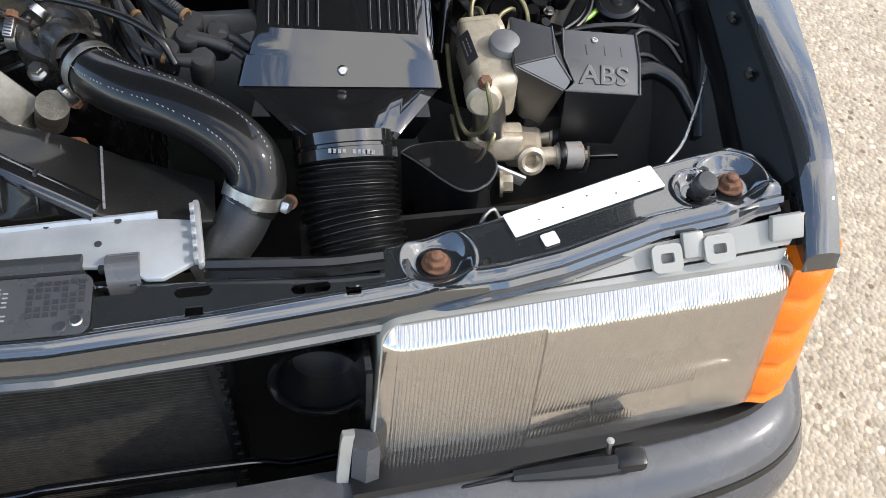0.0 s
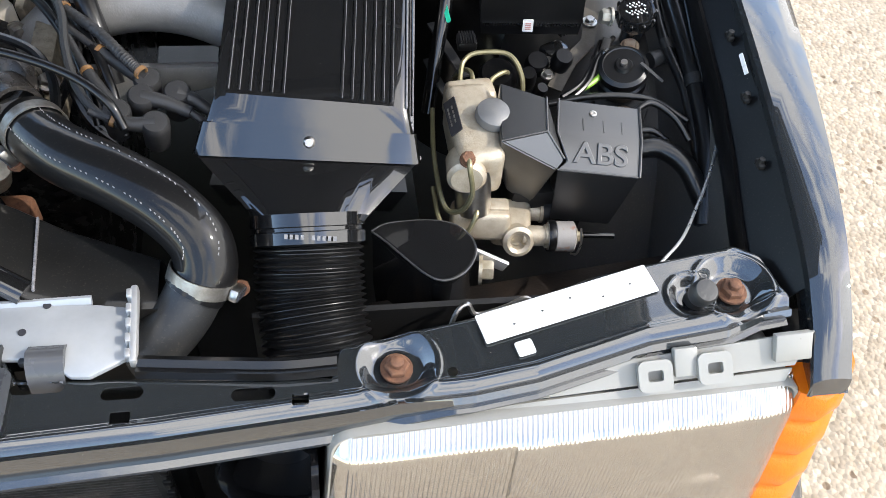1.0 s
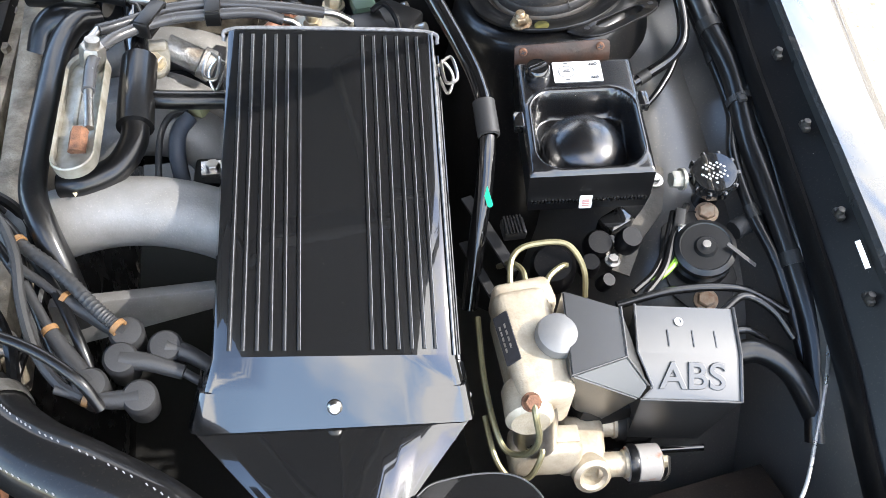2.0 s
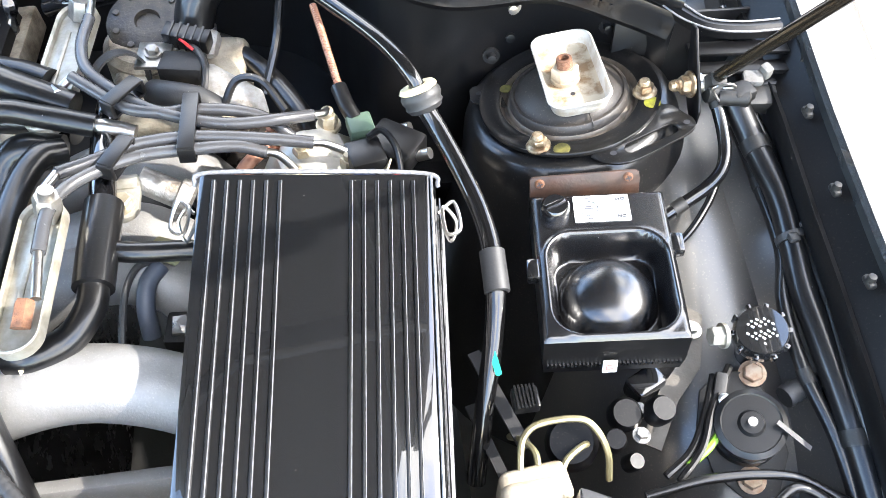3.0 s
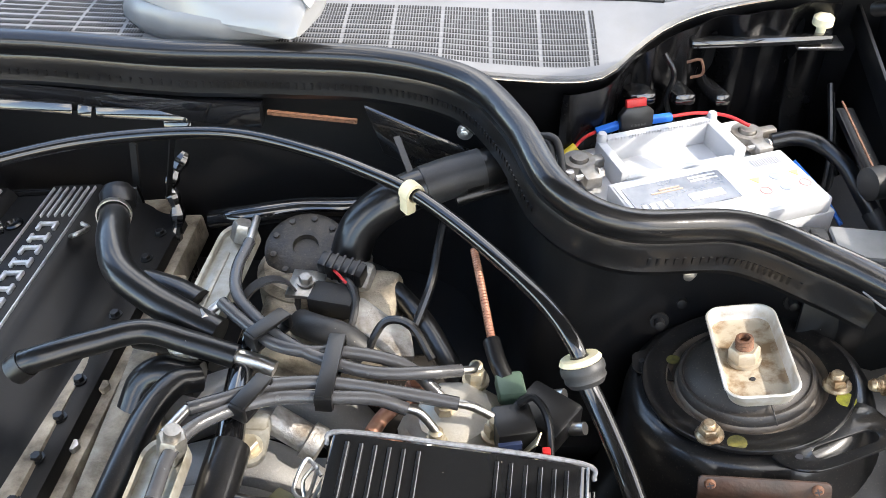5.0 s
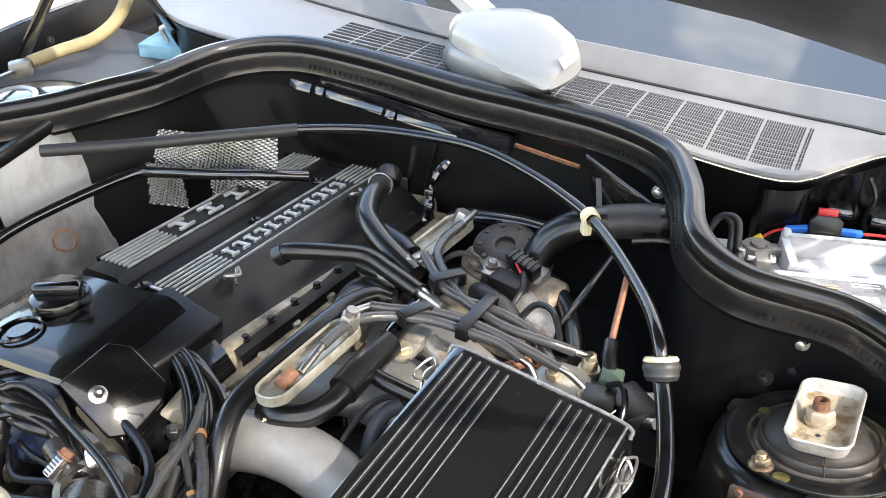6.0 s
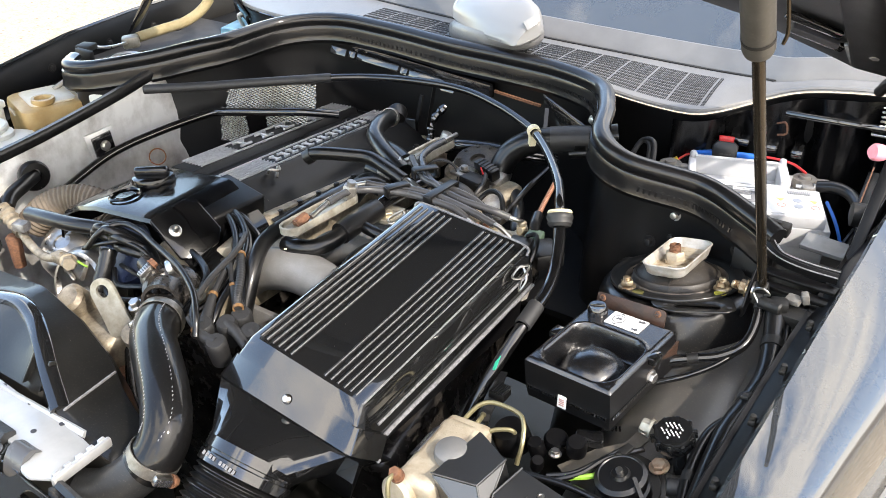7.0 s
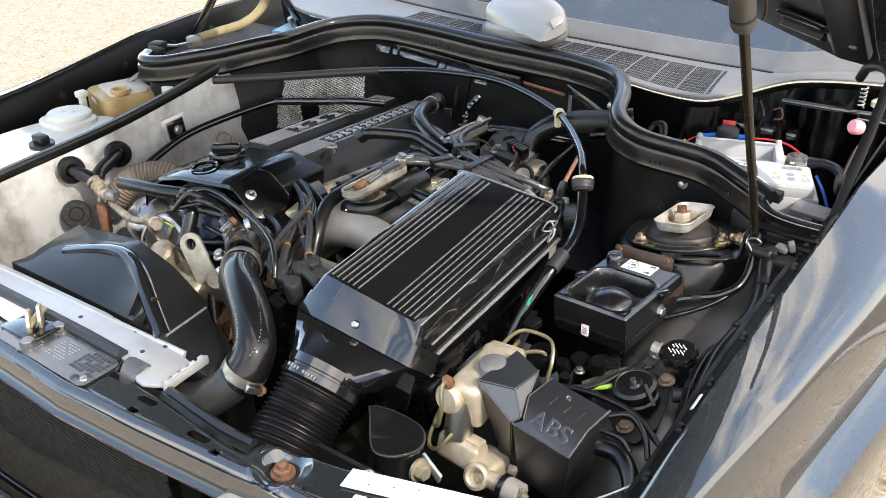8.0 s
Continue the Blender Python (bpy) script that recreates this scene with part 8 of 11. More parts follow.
def make_rail_pipes():
    """Black pipes and rubber joints between the runners."""
    lab = "black steel coolant pipe running over the manifold"
    t = thing("coolant_pipe", (0.09, -0.1, 0.76), lab, "pipe", "pipes over the manifold")
    part("pipe", tube([(0.094, 0.030, 0.778), (0.093, -0.010, 0.780), (0.096, -0.060, 0.784), (0.101, -0.106, 0.784)], 0.0105, 8, 16), BLACK_PAINT, t)
    part("sleeve", tube([(0.101, -0.098, 0.785), (0.099, -0.140, 0.783), (0.098, -0.172, 0.780)], 0.0150, 6, 18), RUBBER, t, "fat black rubber sleeve")
    part("tail", tube([(0.098, -0.165, 0.780), (0.096, -0.186, 0.776), (0.082, -0.206, 0.770), (0.058, -0.216, 0.768), (0.040, -0.214, 0.765)], 0.0112, 8, 16), RUBBER, t)
    t = thing("coolant_pipe", (0.03, -0.2, 0.76), lab, "pipe", "pipes over the manifold")
    part("pipe", tube([(0.062, -0.030, 0.780), (0.046, -0.042, 0.786), (0.034, -0.078, 0.787), (0.029, -0.139, 0.786), (0.025, -0.184, 0.782), (0.023, -0.227, 0.777), (0.031, -0.257, 0.768), (0.042, -0.285, 0.745), (0.05, -0.31, 0.71)], 0.0105, 8, 16), RUBBER, t)
    t = thing("vacuum_hose", (0.03, -0.06, 0.79), "thick glossy black rubber hose beside the valve cover", "hose")
    part("hose", tube([(-0.066, -0.038, 0.802), (-0.050, -0.034, 0.806), (-0.021, -0.020, 0.806), (0.016, -0.004, 0.804), (0.052, -0.010, 0.799), (0.090, -0.018, 0.792)], 0.0098, 8, 14), RUBBER, t)
    part("stub", tube([(-0.074, -0.040, 0.795), (-0.064, -0.037, 0.802)], 0.0115, 4, 14), SATIN_PLASTIC, t)
    part("steel_tee", tube([(0.086, -0.016, 0.792), (0.104, -0.020, 0.790), (0.120, -0.024, 0.786)], 0.0065, 4, 12), BARE_STEEL, t)
    t = thing("breather_hose", (0.0, 0.08, 0.79), "bent glossy black breather hose with steel clips", "hose")
    part("hose", tube([(-0.062, 0.158, 0.796), (-0.050, 0.130, 0.806), (-0.040, 0.095, 0.810), (-0.022, 0.060, 0.808), (0.010, 0.036, 0.802), (0.045, 0.018, 0.796), (0.070, 0.008, 0.790)], 0.0135, 8, 16), RUBBER, t)
    m = hose_clip(t, (-0.055, 0.142, 0.803), (0.3, -0.9, 0.3), 0.0138, 0.008)
    part("cap", lathe([(0.016, 0), (0.017, 0.012), (0.012, 0.020), (0, 0.021)], aim((-0.060, 0.165, 0.795), (-0.2, 0.8, 0.5)), 20), SATIN_PLASTIC, t)
    for pts, r in (([(-0.008, 0.071, 0.786), (0.021, 0.059, 0.787), (0.045, 0.046, 0.786)], 0.0125), ([(-0.004, 0.022, 0.772), (0.043, 0.010, 0.774), (0.068, -0.002, 0.772)], 0.0115), ([(0.008, -0.040, 0.752), (0.016, -0.026, 0.768), (0.032, -0.022, 0.776), (0.060, -0.026, 0.774)], 0.0145)):
        t = thing("rubber_hose", pts[0], "short glossy black rubber hose between pipes", "hose", "short hoses")
        part("hose", tube(pts, r, 8, 16), RUBBER, t)
    t = thing("vacuum_pipe", (0.13, -0.14, 0.775), "black pipe with a pale seam under the filter box", "pipe")
    part("pipe", tube([(0.095, -0.134, 0.778), (0.125, -0.142, 0.779), (0.170, -0.140, 0.772)], 0.008, 6, 14), RUBBER, t)
    # mounting foot with a yellow bolt
    t = thing("pipe_mount", (0.124, -0.118, 0.77), "pale pipe mounting foot with a yellow passivated bolt", "bracket")
    part("foot", merge(prism(rounded(0.026, 0.040, 0.012), 0.006, basis((0.110, -0.082, 0.766), (1, 0, 0), (0, 1, 0)), 0.0015), box((0.022, 0.016, 0.014), (0.110, -0.064, 0.767), 0.003)), PALE_BRACKET, t)
    part("bolt", hexa(0.0085, 0.008, (0.110, -0.088, 0.772), 0.011), ZINC_YELLOW, t)
    t = thing("idle_valve", (0.15, -0.096, 0.77), "grey cast idle air valve cylinder", "valve")
    part("barrel", lathe([(0.0115, 0), (0.0115, 0.032), (0.0150, 0.033), (0.0150, 0.044), (0.011, 0.046), (0, 0.046)], aim((0.118, -0.050, 0.760), (0.85, -0.28, -0.40)), 22), ALUMINIUM, t)
    # sensor plug with a wire by the filter box
    t = thing("sensor_plug", (0.15, -0.19, 0.74), "blue grey sensor plug with bent leads", "sensor")
    part("plug", box((0.024, 0.015, 0.016), basis((0.141, -0.122, 0.752), (0.7, -0.5, 0.2), (0.5, 0.8, 0)), 0.003), OLIVE, t, "olive cardboard-coloured connector")
    part("boot", tube([(0.136, -0.132, 0.748), (0.126, -0.145, 0.744), (0.123, -0.162, 0.734), (0.124, -0.176, 0.715)], 0.0072, 8, 12), BLUE_GREY, t)
    part("lead", tube([(0.134, -0.128, 0.752), (0.120, -0.138, 0.755), (0.112, -0.158, 0.752), (0.109, -0.185, 0.742), (0.108, -0.205, 0.73)], 0.003, 8, 8), DRY_RUBBER, t)
    part("valve_body", box((0.042, 0.030, 0.026), basis((0.156, -0.176, 0.712), (1, -0.1, 0), (0.1, 1, 0)), 0.004), BLACK_DULL, t)
    part("bolt", merge(box((0.020, 0.016, 0.003), (0.152, -0.176, 0.727)), hexa(0.006, 0.006, (0.152, -0.176, 0.728))), BARE_STEEL, t)


OLIVE = mat("olive_plastic", (0.28, 0.26, 0.14), 0.5, scale=80)
BLUE_GREY = mat("blue_grey_rubber", (0.055, 0.065, 0.085), 0.5, scale=80, dust=0.2)
make_rail_pipes()


# ---- ignition boots, leads and the corrugated loom ahead of the manifold ----
def make_boots():
    for c, d, tail, col in (((0.090, -0.348, 0.748), (-1, 0.7, 0.25), [(0.070, -0.334, 0.752), (0.050, -0.320, 0.758), (0.030, -0.303, 0.762)], 1),
                            ((0.086, -0.368, 0.746), (1, -0.2, 0.0), [(0.105, -0.372, 0.744), (0.128, -0.380, 0.738), (0.140, -0.386, 0.73)], 0),
                            ((0.066, -0.386, 0.746), (-0.6, 0.8, 0.2), [(0.052, -0.364, 0.750), (0.040, -0.345, 0.756), (0.030, -0.325, 0.76)], 1),
                            ((0.099, -0.398, 0.742), (-1, -0.1, 0.05), [(0.082, -0.398, 0.743), (0.066, -0.396, 0.745), (0.055, -0.392, 0.748)], 1),
                            ((0.116, -0.360, 0.742), (0.8, -0.3, -0.1), [(0.130, -0.364, 0.738), (0.145, -0.372, 0.73), (0.158, -0.38, 0.72)], 0)):
        t = thing("injector_boot", c, "dusty grey rubber injector boot with its lead", "rubber boot", "injector boots")
        part("cap", lathe([(0.0115, -0.030), (0.0125, -0.004), (0.0125, 0.003), (0.0105, 0.006), (0, 0.007)], aim(c, (0.1, -0.25, 1)), 24), DRY_RUBBER, t)
        part("spout", tube([c, *tail[:2]], 0.0078, 5, 14, radius=lambda s, i: 1.0 - 0.3 * s), DRY_RUBBER, t)
        if col:
            part("collar", lathe([(0.0046, 0), (0.0060, 0), (0.0060, 0.004), (0.0046, 0.004), (0.0046, 0)], aim(tail[1], Vector(tail[2]) - Vector(tail[1])), 16, close=False), AMBER_RING, t, "faded orange collar")
        part("lead", tube([tail[1], tail[2], Vector(tail[2]) * 2 - Vector(tail[1])], 0.0036, 5, 10), DRY_RUBBER, t)
    t = thing("corrugated_loom", (0.07, -0.33, 0.75), "grey corrugated wiring conduit with orange end rings", "wiring loom")
    pts = spline([(0.014, -0.270, 0.768), (0.047, -0.303, 0.767), (0.072, -0.334, 0.763), (0.086, -0.348, 0.758)], 24)
    part("conduit", sweep(pts, ring(0.0050, 14), lambda s, i: 1.0 + 0.10 * (1 if i % 3 == 0 else -0.3), up=None), DRY_RUBBER, t)
    for p, q in ((0, 1), (-1, -2)):
        part("end_ring", lathe([(0.005, -0.002), (0.0066, -0.002), (0.0066, 0.002), (0.005, 0.002), (0.005, -0.002)], aim(pts[p], pts[p] - pts[q]), 16, close=False), AMBER_RING, t)
    wire("ignition_lead", [(-0.010, -0.235, 0.775), (0.006, -0.262, 0.776), (0.016, -0.290, 0.774), (0.021, -0.324, 0.768), (0.031, -0.360, 0.760), (0.046, -0.384, 0.751), (0.062, -0.395, 0.747)], 0.0040, DRY_RUBBER, "dusty grey ignition lead looping past the manifold", "ignition lead")
    wire("ignition_lead", [(-0.073, -0.200, 0.768), (-0.045, -0.206, 0.764), (-0.020, -0.222, 0.756), (0.001, -0.248, 0.748), (0.012, -0.287, 0.740), (0.020, -0.335, 0.728), (0.036, -0.363, 0.712), (0.06, -0.38, 0.70)], 0.0046, RUBBER, "black ignition lead dropping from the valve cover", "ignition lead")
    wire("ignition_lead", [(-0.080, -0.195, 0.768), (-0.050, -0.198, 0.766), (-0.012, -0.212, 0.758), (0.012, -0.236, 0.750), (0.022, -0.280, 0.738), (0.014, -0.325, 0.728), (0.004, -0.36, 0.72)], 0.0046, RUBBER, "black ignition lead dropping from the valve cover", "ignition lead")
    wire("ignition_lead", [(-0.085, -0.190, 0.766), (-0.060, -0.190, 0.764), (-0.025, -0.205, 0.752), (0.000, -0.235, 0.735), (0.008, -0.27, 0.72)], 0.0046, RUBBER, "black ignition lead dropping from the valve cover", "ignition lead")
    wire("ignition_lead", [(-0.225, -0.322, 0.742), (-0.212, -0.292, 0.757), (-0.163, -0.272, 0.760), (-0.083, -0.276, 0.752), (-0.020, -0.300, 0.748), (0.004, -0.335, 0.742), (0.012, -0.375, 0.735)], 0.0046, RUBBER, "black ignition lead arching over the timing cover", "ignition lead")
    wire("heater_hose", [(-0.345, -0.330, 0.748), (-0.300, -0.330, 0.754), (-0.253, -0.326, 0.757), (-0.195, -0.310, 0.757), (-0.130, -0.308, 0.752), (-0.085, -0.328, 0.744), (-0.060, -0.342, 0.738)], 0.0105, RUBBER, "glossy black coolant hose across the engine front", "hose", n=14)


AMBER_RING = mat("faded_orange_ring", (0.20, 0.105, 0.04), 0.5, scale=100, tint=(0.16, 0.09, 0.04))
make_boots()
# ---- long cable across the back of the bay ----
def make_cable():
    pts = [(-0.440, -0.030, 0.824), (-0.347, 0.030, 0.831), (-0.260, 0.096, 0.837), (-0.186, 0.154, 0.841), (-0.100, 0.190, 0.847), (-0.011, 0.204, 0.851), (0.060, 0.199, 0.853), (0.130, 0.174, 0.852), (0.180, 0.148, 0.850), (0.218, 0.123, 0.848), (0.256, 0.084, 0.847), (0.294, 0.037, 0.846), (0.324, -0.006, 0.845), (0.343, -0.040, 0.839), (0.351, -0.053, 0.823)]
    t = thing("bonnet_cable", (0.1, 0.18, 0.84), "glossy black sheathed cable arching across the bulkhead", "cable")
    part("sheath", tube(pts, 0.0062, 8, 12), CABLE, t)
    part("outer_sleeve", tube(pts[:4], 0.0078, 8, 14), DRY_RUBBER, t, "dull grey outer sleeve")
    part("grommet", merge(lathe([(0.006, 0.007), (0.0150, 0.006), (0.0165, 0.003), (0.0165, 0.000), (0.0150, -0.003), (0.0155, -0.006), (0.013, -0.010), (0.006, -0.010)], aim((0.3505, -0.052, 0.824), (-0.35, 0.55, 0.9)), 32)), DRY_RUBBER, t, "fat round rubber grommet")
    part("grommet_ring", lathe([(0.0145, 0.0062), (0.0158, 0.0075), (0.0140, 0.0105), (0.007, 0.0105)], aim((0.3505, -0.052, 0.824), (-0.35, 0.55, 0.9)), 32, close=False), CREAM_CLIP, t, "cream plastic ring")
    low = [(0.352, -0.056, 0.818), (0.362, -0.074, 0.806), (0.377, -0.112, 0.790), (0.386, -0.152, 0.781), (0.387, -0.192, 0.772), (0.381, -0.228, 0.746), (0.370, -0.264, 0.708), (0.36, -0.30, 0.65)]
    part("lower_hose", tube(low, 0.0075, 8, 18), CABLE, t, "thick glossy black hose below the grommet")
    part("metal_sleeve", lathe([(0.0078, -0.017), (0.0098, -0.016), (0.0098, 0.016), (0.0078, 0.017)], aim((0.3868, -0.190, 0.7725), (-0.02, -0.9, -0.30)), 22, close=False), DRY_RUBBER, t)
    part("green_mark", prism(rounded(0.005, 0.024, 0.002), 0.0006, basis((0.3785, -0.246, 0.7405), (0.85, -0.1, 0.5), (-0.28, -0.72, -0.64))), GREEN_INK, t, "green paint mark")
    for p in ((0.218, 0.123, 0.848),):
        part("clip", lathe([(0.0068, -0.006), (0.0095, -0.006), (0.0095, 0.006), (0.0068, 0.006), (0.0068, -0.006)], aim(p, (0.62, -0.75, 0.0)), 18, close=False), CREAM_CLIP, t, "cream plastic cable clip")
    part("clip_foot", box((0.010, 0.012, 0.022), basis((0.214, 0.126, 0.836), (0.75, 0.62, 0), (-0.6, 0.75, 0)), 0.002), CREAM_CLIP, t)
    part("hanger", bar((-0.009, 0.205, 0.850), (-0.035, 0.222, 0.765), 0.006, 0.002, 0.0), SATIN_PLASTIC, t, "thin black cable tie hanging down")
    return t


CABLE = mat("glossy_black_sheath", (0.0042, 0.0042, 0.0046), 0.22, coat=0.6, coat_rough=0.08, dust=0.05, scale=20, rough_var=0.06)
make_cable()


def make_brake_hose():
    t = thing("heater_pipe", (0.2, 0.15, 0.77), "fat black hose rising to the bulkhead with a grey sleeve", "hose")
    part("hose", tube([(0.158, 0.120, 0.752), (0.160, 0.132, 0.772), (0.170, 0.143, 0.795), (0.192, 0.152, 0.813), (0.216, 0.162, 0.821), (0.246, 0.174, 0.825), (0.280, 0.186, 0.829), (0.315, 0.203, 0.836)], 0.0185, 8, 22), RUBBER, t)
    part("sleeve", tube([(0.225, 0.165, 0.8225), (0.250, 0.176, 0.826), (0.278, 0.186, 0.829)], 0.0195, 6, 22), DRY_RUBBER, t, "grey fabric sleeve")
    m = hose_clip(t, (0.159, 0.128, 0.765), (0.1, 0.35, 0.9), 0.0188, 0.010)
    part("foot", box((0.040, 0.030, 0.022), basis((0.163, 0.108, 0.762), (1, -0.2, 0), (0.2, 1, 0.3)), 0.006), ALUMINIUM, t)
    part("tail", tube([(0.255, 0.170, 0.805), (0.282, 0.178, 0.810), (0.315, 0.188, 0.812)], 0.007, 6, 12), RUBBER, t)
    part("tie", bar((0.214, 0.166, 0.838), (0.200, 0.196, 0.856), 0.006, 0.0016), DRY_RUBBER, t, "grey cable tie tail")
    t = thing("earth_strap", (0.28, 0.05, 0.77), "braided copper earth strap with a black boot", "earth strap")
    part("braid", tube([(0.272, 0.104, 0.802), (0.277, 0.075, 0.796), (0.283, 0.040, 0.788), (0.288, 0.012, 0.780)], 0.0034, 24, 10, radius=lambda s, i: 1.0 + 0.10 * (1 if i % 2 else -1)), COPPER, t, "braided copper strap")
    part("boot", tube([(0.287, 0.016, 0.781), (0.292, -0.002, 0.776), (0.298, -0.014, 0.770)], 0.0072, 5, 12), RUBBER, t)
    part("connector", box((0.022, 0.024, 0.014), basis((0.302, -0.022, 0.768), (1, 0.15, 0), (-0.15, 1, 0)), 0.003), GREEN_PLUG, t, "green grey plug")
    wire("vacuum_line", [(0.150, 0.175, 0.720), (0.172, 0.145, 0.738), (0.192, 0.117, 0.750), (0.228, 0.067, 0.752), (0.255, 0.015, 0.748), (0.264, -0.005, 0.735)], 0.0095, RUBBER, "slanting glossy black vacuum hose", "hose", n=14)
    wire("wiring_loom", [(0.245, 0.150, 0.80), (0.240, 0.115, 0.79), (0.235, 0.08, 0.78), (0.22, 0.05, 0.75)], 0.004, RUBBER, "thin black wiring sleeve behind the engine", "wiring loom")


make_brake_hose()


def make_bulkhead_details():
    t = thing("bulkhead_loom", (-0.1, 0.27, 0.80), "black wiring tray clipped to the bulkhead below the seal", "cable tray")
    xs = [(-0.245, 0.296, 0.838), (-0.20, 0.297, 0.838), (-0.10, 0.290, 0.836), (0.0, 0.278, 0.834), (0.06, 0.274, 0.832)]
    part("tray", sweep(spline(xs, 8), [(-0.004, -0.012), (0.010, -0.012), (0.012, 0.0), (0.010, 0.012), (-0.004, 0.012)]), BLUE_SHEEN, t)
    # tilted cover plates of the tray, with gaps between
    for x0, x1, z0, z1, h in ((-0.284, -0.248, 0.843, 0.842, 0.014), (-0.241, -0.227, 0.842, 0.841, 0.012), (-0.223, -0.131, 0.840, 0.834, 0.011), (-0.126, -0.112, 0.833, 0.831, 0.012), (-0.108, -0.016, 0.831, 0.827, 0.011), (-0.042, -0.014, 0.819, 0.818, 0.012)):
        w = x1 - x0
        m = basis(((x0 + x1) / 2, 0.271, (z0 + z1) / 2), (w, 0.0, z1 - z0), (0, 0.40, 0.92))
        part("plate", box((w, h, 0.003), m, 0.001), BLUE_SHEEN, t)
    part("rust_streak", bar((0.065, 0.272, 0.833), (0.155, 0.262, 0.830), 0.004, 0.004), RUST, t, "rust-stained seam")
    part("panel", prism([(0, 0), (0.13, -0.03), (0.13, -0.075), (0.02, -0.05)], 0.006, basis((0.165, 0.255, 0.855), (1, -0.35, 0), (0, 0.05, 1)), 0.003), BLACK_SHEET, t)
    for x, y, z in ((0.452, 0.084, 0.800), (0.430, 0.060, 0.765), (0.452, 0.066 + 0.018, 0.768), (0.540, 0.068, 0.782), (0.262, 0.232, 0.84)):
        part("stud", merge(lathe([(0.0045, 0), (0.0045, 0.010), (0, 0.011)], aim((x, y, z), (-0.1, -1, 0.15)), 10), lathe([(0.008, 0), (0.008, 0.003), (0, 0.003)], aim((x, y, z), (-0.1, -1, 0.15)), 16)), BARE_STEEL if z > 0.79 else SATIN_PLASTIC, t)
    part("hanging_strap", bar((-0.075, 0.262, 0.80), (-0.082, 0.240, 0.70), 0.008, 0.003), SATIN_PLASTIC, t)
    part("twisted_strap", tube([(-0.02, 0.255, 0.795), (-0.035, 0.235, 0.77), (-0.030, 0.22, 0.74), (-0.04, 0.20, 0.70)], 0.0065, 8, 8, radius=lambda s, i: 0.7 + 0.5 * abs(math.sin(i * 0.7))), GLOSS_PLASTIC, t)
    part("cross_bar", tube([(0.010, 0.215, 0.740), (0.044, 0.200, 0.757), (0.101, 0.208, 0.762), (0.157, 0.212, 0.762), (0.20, 0.24, 0.755)], 0.011, 8, 14), BLACK_PAINT, t)


BLUE_SHEEN = mat("smooth_black_tray", (0.0067, 0.0071, 0.0084), 0.22, coat=1.0, coat_rough=0.06, scale=30, rough_var=0.08)
make_bulkhead_details()


# ---- metal strip and bracket at the end of the seal, gas strut and hinge arms ----
TORN_PAD = mat("pale_dirty_foam", (0.15, 0.145, 0.135), 0.8, scale=120, tint=(0.09, 0.08, 0.07), amount=0.8, bump=0.6, bump_scale=700)


